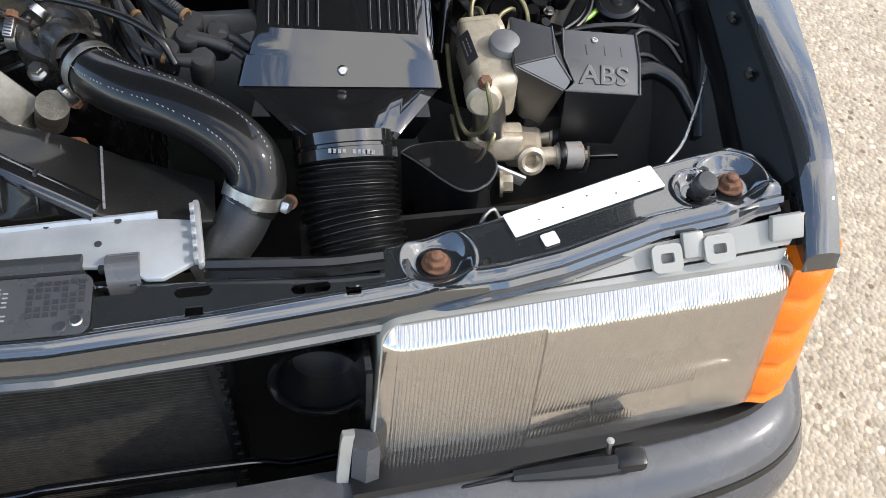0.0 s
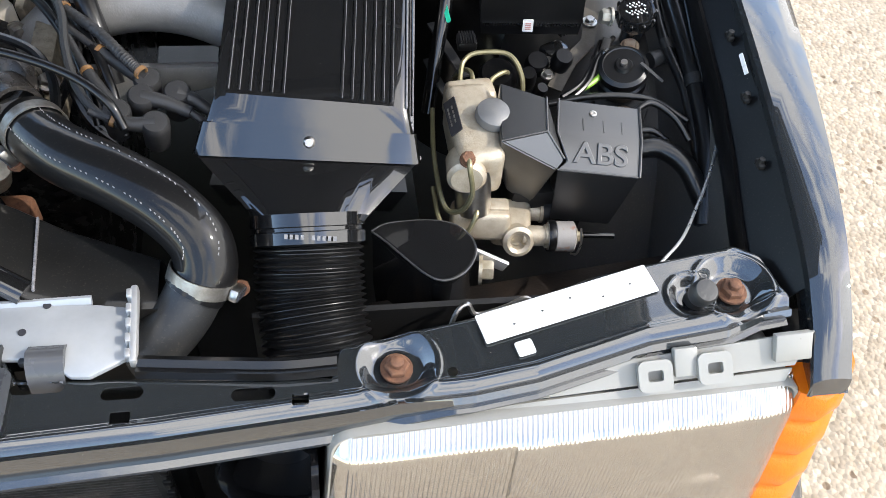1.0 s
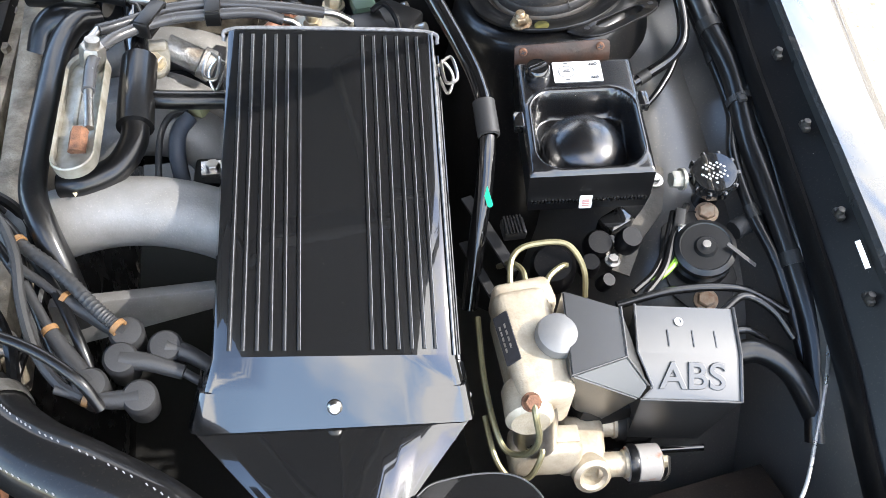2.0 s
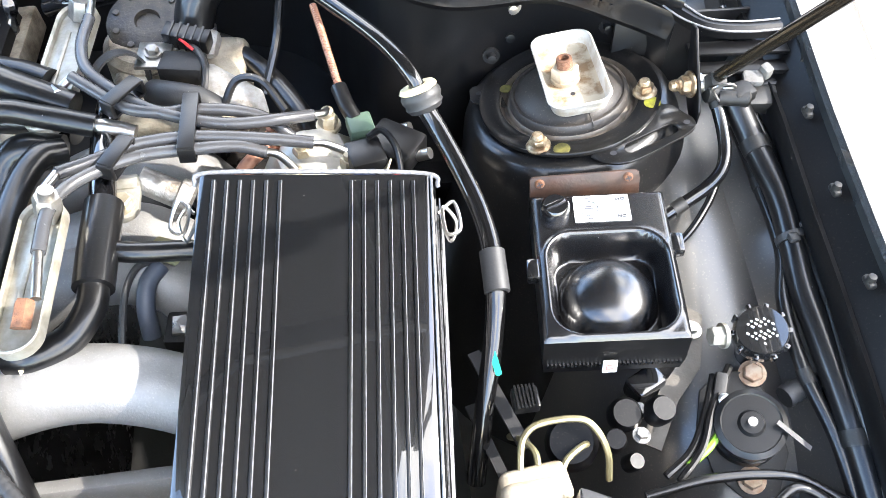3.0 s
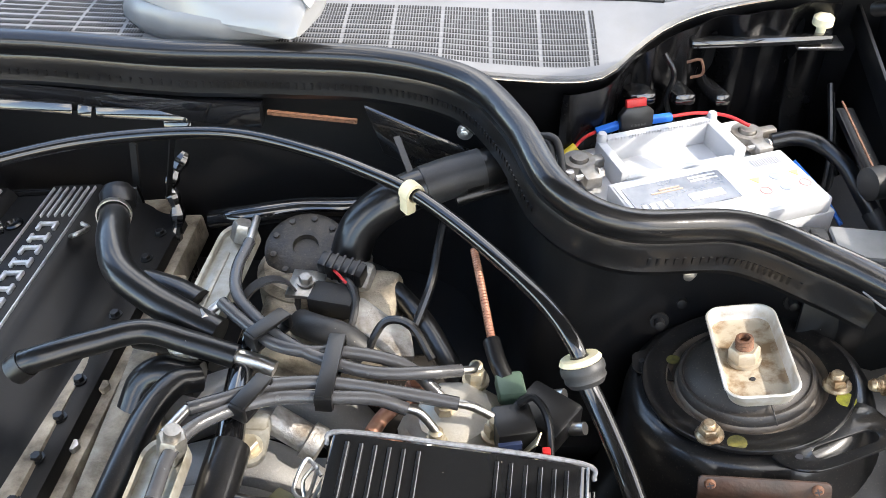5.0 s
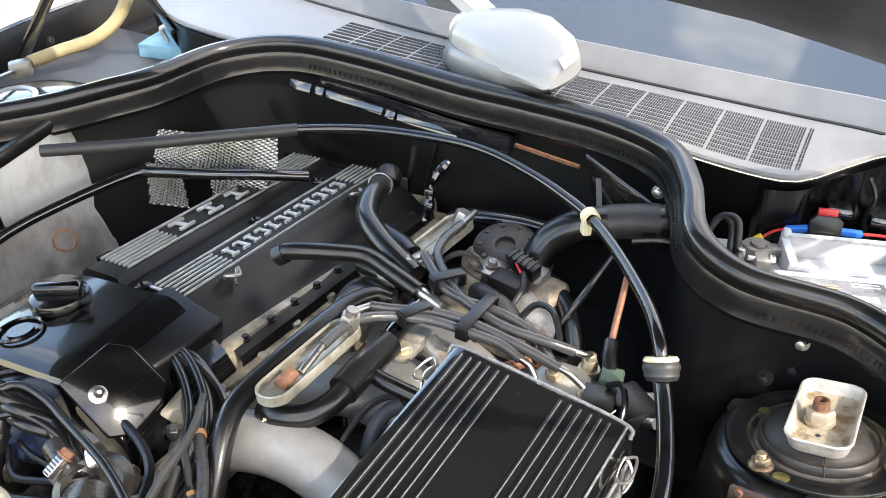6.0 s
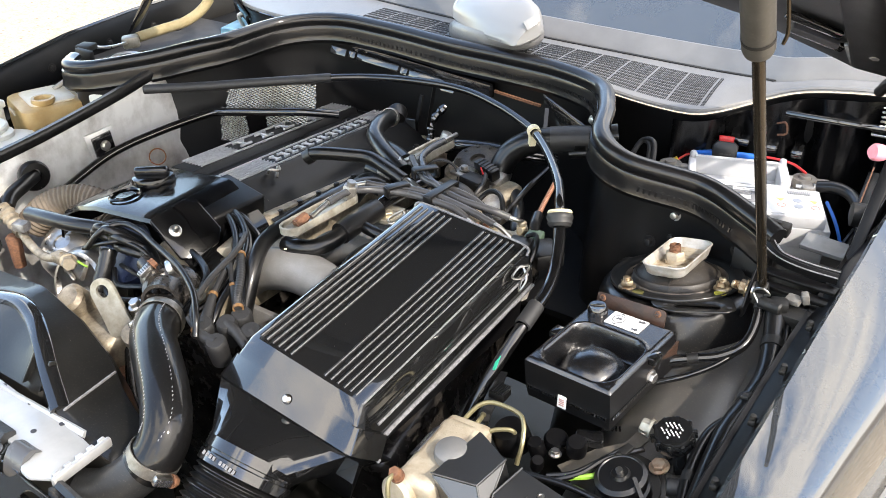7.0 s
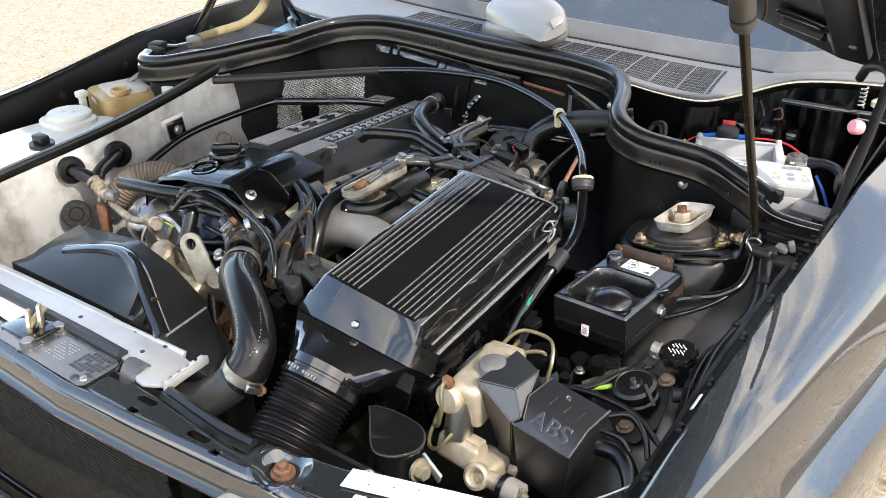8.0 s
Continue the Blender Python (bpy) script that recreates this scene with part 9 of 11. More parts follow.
def make_hinge_side():
    t = thing("seal_end_bracket", (0.62, 0.0, 0.79), "worn black steel end strip and clip block at the wing", "bracket")
    part("strip", sweep(spline([(0.578, 0.036, 0.826), (0.590, 0.018, 0.824), (0.606, 0.004, 0.8225), (0.635, -0.001, 0.821), (0.668, 0.000, 0.820)], 8), [(-0.007, -0.004), (0.007, -0.004), (0.0075, 0.003), (0.003, 0.007), (-0.004, 0.006)]), FLANGE_BLACK, t, "worn black steel edge strip")
    for dy, dz in ((-0.0065, 0.0038), (0.0030, 0.0072)):
        part("strip_edge", tube([(0.578 + dy, 0.036 + dy, 0.826 + dz), (0.590 + dy * 0.8, 0.018 + dy, 0.824 + dz), (0.606, 0.004 + dy, 0.8225 + dz), (0.635, -0.001 + dy, 0.821 + dz), (0.668, dy, 0.820 + dz)], 0.0009, 8, 6), RIB_EDGE, t, "thin pale edge line")
    part("lower_strip", merge(bar((0.585, -0.010, 0.812), (0.672, -0.016, 0.812), 0.016, 0.004, 0.001), bar((0.585, -0.026, 0.804), (0.668, -0.032, 0.804), 0.014, 0.005, 0.001)), FLANGE_BLACK, t)
    part("upright", prism([(0, 0), (0.020, 0.004), (0.014, 0.040), (0.004, 0.044)], 0.003, basis((0.668, -0.040, 0.785), (0.3, 1, 0), (0.2, 0, 1)), 0.0008), BLACK_DULL, t)
    pm = aim((0.583, -0.036, 0.797), (-1, -0.05, 0.05))
    part("pivot_bolt", merge(lathe([(0.0115, 0), (0.0115, 0.0018), (0.0090, 0.0030), (0, 0.0030)], pm, 24), hexa(0.0085, 0.0095, pm), lathe([(0.0052, 0.009), (0.0052, 0.0115), (0.0046, 0.0122), (0.0052, 0.0129), (0.0046, 0.0136), (0.0052, 0.0143), (0.0046, 0.0150), (0.0050, 0.0160), (0.0036, 0.0185), (0, 0.0187)], pm, 18)), RUSTED_ZINC, t, "yellowed pivot bolt with a threaded end")
    part("pivot_nut", hexa(0.0090, 0.011, aim((0.588, -0.036, 0.797), (1, 0, 0)), 0.0100), BARE_STEEL, t)
    part("pivot_plate", prism([(-0.060, 0.772), (-0.046, 0.768), (-0.030, 0.780), (-0.014, 0.812), (-0.004, 0.836), (-0.014, 0.838), (-0.030, 0.820), (-0.050, 0.800), (-0.060, 0.786)], 0.0025, Matrix(((0, 0, 1, 0.5845), (1, 0, 0, 0), (0, 1, 0, 0), (0, 0, 0, 1))), 0.0008), FLANGE_BLACK, t, "black steel pivot plate")
    part("clip_block", merge(box((0.046, 0.022, 0.018), basis((0.634, -0.050, 0.786), (1, -0.08, 0), (0.08, 1, 0.2)), 0.004), box((0.020, 0.018, 0.012), basis((0.622, -0.052, 0.798), (1, 0.2, 0.1), (-0.2, 1, 0)), 0.003), lathe([(0.007, -0.012), (0.007, 0.012), (0.005, 0.014), (0, 0.014)], aim((0.614, -0.056, 0.796), (1, -0.3, 0.1)), 16)), BLACK_DULL, t)
    part("torn_pad", merge(box((0.017, 0.013, 0.008), basis((0.634, -0.042, 0.803), (1, -0.25, 0.1), (0.25, 1, 0.3)), 0.0025), box((0.008, 0.010, 0.014), basis((0.645, -0.040, 0.808), (1, 0.4, 0.3), (-0.4, 1, 0.2)), 0.002)), TORN_PAD, t, "torn pale grey foam pad")
    part("felt_pad", box((0.036, 0.028, 0.014), basis((0.648, -0.030, 0.790), (1, -0.1, 0), (0.1, 1, 0)), 0.003), SATIN_PLASTIC, t)

    t = thing("gas_strut", (0.600, -0.046, 0.80), "bonnet gas strut with a worn steel rod and grey cylinder", "gas strut")
    a, b = Vector((0.599, -0.046, 0.812)), Vector((0.6003, -0.268, 1.139))
    d = (b - a).normalized()
    part("rod", tube([a, a.lerp(b, 0.5), b + d * 0.02], 0.0052, 4, 14), ROD, t, "worn brown steel rod")
    part("cylinder", lathe([(0.0060, -0.006), (0.0112, -0.004), (0.0124, 0.0), (0.0124, 0.36), (0.010, 0.365), (0, 0.365)], aim(b, d), 28), STRUT_GREY, t, "dark grey cylinder")
    part("end_band", lathe([(0.0126, 0.010), (0.0129, 0.010), (0.0129, 0.013), (0.0126, 0.013)], aim(b, d), 28, close=False), BLACK_DULL, t)
    part("spring_wire", tube([b + Vector((0.016, 0.004, 0.004)), b + Vector((0.018, 0.002, 0.016)), b + Vector((0.014, -0.004, 0.05)), b + Vector((0.014, -0.02, 0.10))], 0.0016, 6, 6), ROD, t)
    part("spring_wire", tube([b + Vector((-0.014, 0.006, 0.006)), b + Vector((-0.015, -0.004, 0.03)), b + Vector((-0.013, -0.02, 0.08))], 0.0014, 6, 6), ROD, t)
    part("foot", merge(box((0.014, 0.012, 0.020), aim(a + Vector((0, 0.002, -0.006)), d), 0.002), lathe([(0.009, -0.006), (0.009, 0.006), (0, 0.006)], aim(a + Vector((0, 0, -0.016)), (1, 0, 0)), 16)), BLACK_DULL, t, "dull black ball socket")
    part("safety_clip", tube([a + Vector((0.006, -0.006, -0.008)), a + Vector((0.012, -0.012, -0.002)), a + Vector((0.004, -0.014, 0.004)), a + Vector((-0.006, -0.010, -0.004)), a + Vector((0.002, -0.012, -0.016))], 0.0013, 6, 6), BARE_STEEL, t)

    t = thing("hinge_assembly", (0.667, 0.073, 0.78), "long black lid hinge arm with a bright edge and pivot", "hinge", "pair of hinges")
    lo, hi = Vector((0.666, 0.074, 0.780)), Vector((0.682, 0.232, 0.992))
    part("arm", bar(lo, hi, 0.008, 0.014, 0.002, up=(1, 0, 0)), FLANGE_BLACK, t)
    part("bright_edge", bar(lo + Vector((0.005, 0.004, 0)), hi + Vector((0.005, 0.004, 0)), 0.0015, 0.004, 0.0005, up=(1, 0, 0)), BARE_STEEL, t)
    part("pivot", merge(lathe([(0.018, -0.006), (0.018, 0.006), (0.012, 0.009), (0, 0.010)], aim(lo, (-1, 0, 0)), 24), hexa(0.007, 0.014, aim(lo, (-1, 0, 0)))), BLACK_PAINT, t)
    lo2, hi2 = Vector((0.652, 0.212, 0.802)), Vector((0.648, 0.316, 0.818))
    part("rear_arm", bar(lo2, hi2, 0.008, 0.018, 0.002, up=(1, 0, 0)), FLANGE_BLACK, t)
    part("rear_pivot", lathe([(0.016, -0.006), (0.016, 0.010), (0.010, 0.012), (0, 0.012)], aim(lo2, (-1, -0.3, 0)), 24), BLACK_DULL, t)
    part("link", tube([(0.630, 0.28, 0.945), (0.650, 0.20, 0.985), (0.690, 0.05, 1.03), (0.72, -0.10, 1.06)], 0.007, 8, 12), FLANGE_BLACK, t)
    part("buffer", lathe([(0.0095, 0), (0.0105, 0.005), (0.0105, 0.012), (0.008, 0.016), (0, 0.017)], aim((0.663, 0.161, 0.911), (-0.6, -0.75, 0.25)), 24), PINK, t, "pink plastic end cap")
    part("spring", tube([Vector((0.655 + 0.004 * math.cos(k * 1.3), 0.175 + 0.004 * math.sin(k * 1.3), 0.935 + 0.0012 * k)) for k in range(26)], 0.0012, 2, 6), BARE_STEEL, t)
    part("stop_stud", merge(lathe([(0.005, 0), (0.005, 0.018), (0.011, 0.020), (0.011, 0.028), (0.006, 0.032), (0, 0.032)], (0.645, 0.420, 0.842), 18)), CREAM_CLIP, t, "white rubber stop stud")
    part("stop_plate", box((0.050, 0.030, 0.004), (0.645, 0.420, 0.840), 0.001), BARE_STEEL, t)
    part("side_frame", bar((0.668, 0.10, 0.80), (0.690, 0.45, 0.86), 0.004, 0.030, 0.001, up=(0, 0, 1)), FLANGE_BLACK, t)
    part("worn_edge", bar(lo2 + Vector((-0.004, 0.0, 0.010)), hi2 + Vector((-0.004, 0, 0.010)), 0.002, 0.002, 0.0005), RUST, t)
    return t


ROD = mat("brown_oiled_rod", (0.060, 0.048, 0.033), 0.22, metal=0.8, scale=60, tint=(0.05, 0.04, 0.03), amount=0.6)
STRUT_GREY = mat("charcoal_strut_paint", (0.055, 0.052, 0.046), 0.45, scale=60, dust=0.15, bump=0.1)
make_hinge_side()


# ---- leads on the battery ----
def make_battery_leads():
    t = thing("fuse_lead", (0.45, 0.29, 0.80), "red wire with blue connectors and a black blade fuse holder", "fuse holder")
    part("wire", tube([(0.368, 0.262, 0.800), (0.380, 0.270, 0.810), (0.394, 0.276, 0.815)], 0.0019, 6, 8), RED, t)
    part("ring_terminal", tube([(0.358, 0.256, 0.794), (0.371, 0.264, 0.803)], 0.0052, 4, 12), YELLOW, t, "yellow crimp terminal")
    part("connector", bar((0.392, 0.275, 0.814), (0.418, 0.283, 0.819), 0.0085, 0.008, 0.002), BLUE, t, "blue crimp connector")
    part("connector", bar((0.446, 0.290, 0.820), (0.474, 0.298, 0.820), 0.0085, 0.008, 0.002), BLUE, t, "blue crimp connector")
    mh = basis((0.432, 0.288, 0.822), (0.96, 0.27, 0), (-0.1, 0.25, 1))
    part("holder", prism([(-0.017, -0.012), (0.017, -0.012), (0.019, 0.010), (0.012, 0.016), (-0.012, 0.016), (-0.019, 0.008)], 0.010, mh, 0.0015), SATIN_PLASTIC, t)
    part("fuse", box((0.022, 0.010, 0.006), mh @ Matrix.Translation((0, 0.019, 0.005)), 0.001), RED, t, "red blade fuse")
    bars([(-0.006 + 0.0035 * i, -0.003, 0.0022, 0.002) for i in range(5)], mh @ Matrix.Translation((0, 0, 0.0106)), DRY_RUBBER, t)
    part("wire", tube([(0.472, 0.298, 0.820), (0.500, 0.301, 0.823), (0.530, 0.297, 0.823), (0.553, 0.284, 0.819)], 0.0019, 8, 8), RED, t)
    for ch in t.children:
        ch.matrix_basis = Matrix.Translation((0.006, 0.036, -0.024)) @ ch.matrix_basis
    t = thing("battery_cable", (0.63, 0.28, 0.77), "thick black battery cable with a steel joint", "cable")
    part("cable", tube([(0.580, 0.306, 0.785), (0.605, 0.306, 0.790), (0.628, 0.296, 0.788), (0.645, 0.266, 0.783), (0.655, 0.238, 0.770), (0.668, 0.218, 0.752)], 0.0085, 8, 14), RUBBER, t)
    part("ferrule", tube([(0.664, 0.225, 0.757), (0.672, 0.212, 0.748), (0.682, 0.200, 0.738)], 0.0098, 4, 14), DRY_RUBBER, t)
    part("blue_wire", tube([(0.600, 0.285, 0.775), (0.622, 0.255, 0.76), (0.640, 0.225, 0.74)], 0.0024, 6, 6), BLUE, t)
    t = thing("positive_cable", (0.35, 0.23, 0.78), "black cables and plated stud beside the battery", "cable")
    for k in range(2):
        part("cable", tube([(0.352 + 0.008 * k, 0.235, 0.785), (0.345 + 0.006 * k, 0.255, 0.81 + 0.006 * k), (0.330, 0.262, 0.812), (0.320, 0.25, 0.79)], 0.004, 8, 10), DRY_RUBBER, t)
    solo("plastic_bracket", prism([(0, 0), (0.055, -0.012), (0.058, 0.030), (0.006, 0.042)], 0.006, basis((0.600, 0.130, 0.775), (0.95, 0.1, 0), (-0.2, 1, 0)), 0.002), TRAY_GREY, "flat dusty grey plastic tray edge before the battery", "bracket")
    solo("relay", merge(box((0.050, 0.018, 0.016), basis((0.560, 0.138, 0.792), (0.95, -0.05, 0), (0.05, 1, 0)), 0.002), *[box((0.006, 0.008, 0.018), basis((0.542 + 0.010 * k, 0.137, 0.793), (0.95, -0.05, 0), (0.05, 1, 0)), 0.001) for k in range(4)]), BLACK_DULL, "small black ribbed relay beside the battery", "relay")


make_battery_leads()


def make_plenum_things():
    t = thing("plenum_cover", (0.55, 0.36, 0.70), "glossy black moulded cover plate behind the battery", "cover plate")
    part("plate", box((0.155, 0.010, 0.055), basis((0.575, 0.420, 0.845), (1, 0.10, 0), (0, 0.3, 1)), 0.003), GLOSS_PLASTIC, t)
    for x, w in ((0.445, 0.03), (0.49, 0.024), (0.53, 0.018)):
        part("moulding", box((w, 0.014, 0.075), basis((x, 0.385, 0.80), (1, 0.15, 0), (0, 0.2, 1)), 0.005), GLOSS_PLASTIC, t)
    part("wiring", tube([(0.47, 0.372, 0.85), (0.482, 0.364, 0.83), (0.478, 0.362, 0.80), (0.49, 0.36, 0.77)], 0.003, 8, 8), RUBBER, t)
    part("red_wire", tube([(0.495, 0.372, 0.84), (0.508, 0.368, 0.845), (0.512, 0.366, 0.83), (0.50, 0.366, 0.825)], 0.0016, 8, 6), RUST, t)


make_plenum_things()


LINER_BLACK = mat("black_moulded_liner", (0.0021, 0.0021, 0.0025), 0.25, spec=0.35, scale=20, rough_var=0.10, bump=0.05)


def make_plenum_wall():
    """Glossy moulded liner at the back of the battery tray."""
    t = thing("plenum_liner", (0.5, 0.40, 0.64), "glossy black moulded liner at the back of the battery tray", "liner panel")
    rows = []
    for i in range(60):
        x = 0.36 + 0.30 * i / 59
        a = at_x(lip_path, x)
        g = 0.010 * math.sin(x * 62) + 0.006 * math.sin(x * 131 + 1)
        rows.append([(x, a.y + 0.000 + 0.4 * g, a.z - 0.018), (x, a.y + 0.006 + g, a.z - 0.045), (x, a.y + 0.010 + g * 1.4, a.z - 0.085), (x, a.y + 0.006 + g, 0.74), (x, a.y - 0.012, 0.68), (x, a.y - 0.02, 0.63)])
    part("moulding", thicken(loft(rows, caps=False, closed=False), 0.002), LINER_BLACK, t)
    for k in range(6):
        x = 0.665 + 0.004 * k
        part("wire", tube([(x - 0.02, 0.20 + 0.02 * k, 0.66), (x - 0.03, 0.26 + 0.01 * k, 0.72 - 0.008 * k), (x - 0.01, 0.33, 0.76 - 0.012 * k), (x, 0.40, 0.80 - 0.012 * k)], 0.0035 + 0.0006 * (k % 3), 6, 8), (RUBBER, DRY_RUBBER, CABLE)[k % 3], t)


make_plenum_wall()


# ---- things along the right inner wing ----
DUSTY_STRAP = mat("dusty_strap_steel", (0.10, 0.088, 0.072), 0.6, scale=60, tint=(0.05, 0.043, 0.035), amount=0.7, bump=0.3, dust=0.3)


def make_right_side():
    # round vacuum valve on a bolted plate
    c = Vector((0.563, -0.307, 0.694))
    t = thing("vacuum_valve", c, "black round vacuum valve on a bolted mounting plate", "valve")
    up = Vector((-0.22, -0.22, 1)).normalized()
    m = aim(c, up)
    part("plate", prism([(-0.030, -0.020), (-0.012, -0.046), (0.012, -0.048), (0.030, -0.020), (0.032, 0.018), (0.022, 0.046), (0.0, 0.052), (-0.020, 0.042), (-0.032, 0.015)], 0.003, basis(c - Vector((0, 0, 0.010)), (1, 0.1, 0.12), (-0.1, 1, 0.42)), 0.0008), BLACK_DULL, t)
    part("body", lathe([(0.026, 0.0), (0.026, 0.012), (0.0235, 0.014), (0.0235, 0.020), (0.026, 0.022), (0.026, 0.028), (0.022, 0.031), (0.021, 0.030), (0.010, 0.030), (0.008, 0.033), (0, 0.033)], m, 36), SATIN_PLASTIC, t)
    part("centre_pin", lathe([(0.0035, 0.033), (0.0035, 0.037), (0, 0.037)], m, 12), BARE_STEEL, t)
    for p in ((0.562, -0.338, 0.676), (0.580, -0.266, 0.706)):
        part("bolt", merge(hexa(0.0078, 0.007, aim(p, up), 0.0105)), RUST_BOLT, t, "washered rusty bolt")
    part("tie", bar((0.572, -0.318, 0.730), (0.592, -0.338, 0.722), 0.004, 0.0012), DRY_RUBBER, t)
    part("spout", tube([(0.596, -0.290, 0.708), (0.612, -0.284, 0.709), (0.628, -0.284, 0.708)], 0.0085, 5, 14, radius=lambda s, i: 1 + 0.12 * (i % 2)), DRY_RUBBER, t)
    part("hose", tube([(0.624, -0.284, 0.708), (0.640, -0.290, 0.706), (0.648, -0.308, 0.696), (0.648, -0.330, 0.672), (0.640, -0.350, 0.63)], 0.0115, 8, 16), RUBBER, t)
    # pressure cap with pale print
    c = Vector((0.586, -0.246, 0.726))
    t = thing("pressure_switch_cap", c, "round black ribbed cap covered in white print", "cap")
    m = aim(c, (-0.2, -0.2, 1))
    part("cap", lathe([(0.0195, 0), (0.0207, 0.003), (0.0207, 0.014), (0.0188, 0.018), (0, 0.0185)], m, 30), GLOSS_PLASTIC, t)
    for k in range(10):
        a = 2 * math.pi * k / 10
        part("lug", box((0.005, 0.004, 0.010), m @ Matrix.Rotation(a, 4, "Z") @ Matrix.Translation((0.0207, 0, 0.010)), 0.001), GLOSS_PLASTIC, t)
    bars([(-0.0105 + 0.0035 * i + 0.0008 * (j % 2), -0.0088 + 0.0034 * j, 0.0016 + 0.0009 * ((i * 5 + j * 3) % 3) / 2, 0.0013) for i in range(7) for j in range(6) if (i * 3 + j * 5) % 4 and math.hypot(i - 3, j - 2.5) < 3.3], m @ Matrix.Translation((0, 0, 0.0188)), PALE_INK, t)
    part("neck", tube([c, c + Vector((0.002, 0.002, -0.020)), c + Vector((0.004, 0.004, -0.045))], 0.012, 5, 14), GLOSS_PLASTIC, t)
    part("side_bolt", hexa(0.008, 0.012, aim(c + Vector((-0.026, 0.004, 0.002)), (-1, 0, 0.1)), 0.010), PALE_BRACKET, t)
    # cables along the wing, tied together
    for k, (pts, r) in enumerate((([(0.618, -0.045, 0.790), (0.630, -0.087, 0.768), (0.637, -0.133, 0.757), (0.634, -0.174, 0.750), (0.628, -0.220, 0.743), (0.629, -0.265, 0.734), (0.632, -0.330, 0.716), (0.632, -0.40, 0.69), (0.62, -0.47, 0.65)], 0.0112),
                                  ([(0.622, -0.060, 0.768), (0.630, -0.110, 0.748), (0.629, -0.175, 0.738), (0.612, -0.225, 0.735), (0.612, -0.28, 0.722), (0.622, -0.34, 0.705), (0.625, -0.42, 0.67)], 0.0058),
                                  ([(0.634, -0.050, 0.780), (0.645, -0.110, 0.762), (0.647, -0.175, 0.752), (0.644, -0.240, 0.742), (0.645, -0.300, 0.730), (0.645, -0.38, 0.70)], 0.0048),
                                  ([(0.601, -0.046, 0.797), (0.602, -0.051, 0.790), (0.605, -0.071, 0.776), (0.604, -0.089, 0.765), (0.597, -0.103, 0.757), (0.581, -0.113, 0.748), (0.558, -0.123, 0.742), (0.538, -0.131, 0.736), (0.512, -0.142, 0.724)], 0.0058),
                                  ([(0.640, -0.170, 0.756), (0.640, -0.230, 0.748), (0.636, -0.300, 0.735), (0.640, -0.36, 0.715)], 0.0052))):
        t = thing("wing_loom", pts[0], ("thick glossy black loom along the inner wing", "black sleeved wire along the inner wing", "black sleeved wire along the inner wing", "glossy grey-black hose curving round the tower", "thin black wire along the inner wing")[k], "wiring loom", "looms on the wing")
        part("sleeve", tube(pts, r, 8, 14), RUBBER if k != 3 else CABLE, t)
        for a, b in ((pts[1], pts[2]), (pts[-3], pts[-2])):
            a, b = Vector(a), Vector(b)
            mid, d = a.lerp(b, 0.02), (b - a).normalized()
            part("tape_band", tube([mid - d * 0.006, mid, mid + d * 0.006], r * 1.09, 3, 14), BLACK_DULL, t, "dull black tape band")
    wire("wing_wire", [(0.602, -0.092, 0.757), (0.593, -0.109, 0.750), (0.580, -0.127, 0.742), (0.558, -0.148, 0.733), (0.530, -0.160, 0.720)], 0.0034, CABLE, "thin grey-black wire curving round the tower", "cable", n=10)
    t = thing("loom_tie", (0.636, -0.174, 0.75), "ribbed grey cable tie round the wing loom", "cable tie")
    part("band", lathe([(0.0114, -0.003), (0.0130, -0.003), (0.0130, 0.003), (0.0114, 0.003), (0.0114, -0.003)], aim((0.634, -0.174, 0.750), (0.05, -0.97, -0.2)), 22, close=False), DRY_RUBBER, t)
    part("tail", sweep([(0.638, -0.174, 0.758), (0.646, -0.164, 0.766), (0.650, -0.152, 0.776)], [(-0.0032, -0.0010), (0.0032, -0.0010), (0.0032, 0.0010), (-0.0032, 0.0010)]), DRY_RUBBER, t)
    part("head", box((0.009, 0.008, 0.006), (0.630, -0.180, 0.760), 0.002), DRY_RUBBER, t)
    # thin bright bonnet release wire
    wire("release_wire", [(0.640, -0.33, 0.715), (0.641, -0.385, 0.708), (0.632, -0.412, 0.704), (0.616, -0.444, 0.700), (0.592, -0.482, 0.697), (0.565, -0.520, 0.698), (0.535, -0.548, 0.700)], 0.0016, PALE_WIRE, "thin bright curved wire by the wing", "cable", n=8)
    # short tubes from the brake unit
    for pts, r in (([(0.556, -0.400, 0.690), (0.580, -0.402, 0.692), (0.604, -0.420, 0.684), (0.622, -0.45, 0.66)], 0.0105), ([(0.552, -0.372, 0.712), (0.575, -0.362, 0.716), (0.598, -0.375, 0.708), (0.612, -0.395, 0.695)], 0.0036), ([(0.552, -0.385, 0.700), (0.574, -0.385, 0.700), (0.590, -0.392, 0.692)], 0.0034), ([(0.470, -0.350, 0.706), (0.520, -0.346, 0.712), (0.575, -0.352, 0.712), (0.615, -0.372, 0.70)], 0.0036)):
        wire("unit_lead", pts, r, RUBBER, "black sleeved lead from the brake unit", "wiring loom", "leads of the brake unit", n=10)
    wire("pump_rod", [(0.452, -0.432, 0.600), (0.50, -0.436, 0.600), (0.545, -0.440, 0.600)], 0.0032, BLACK_PAINT, "dark steel rod beside the brake unit", "rod", n=10)
    # cluster of small valves and pipes behind the brake unit
    t = thing("valve_cluster", (0.48, -0.31, 0.66), "cluster of black valves and bolts before the relay box", "valve")
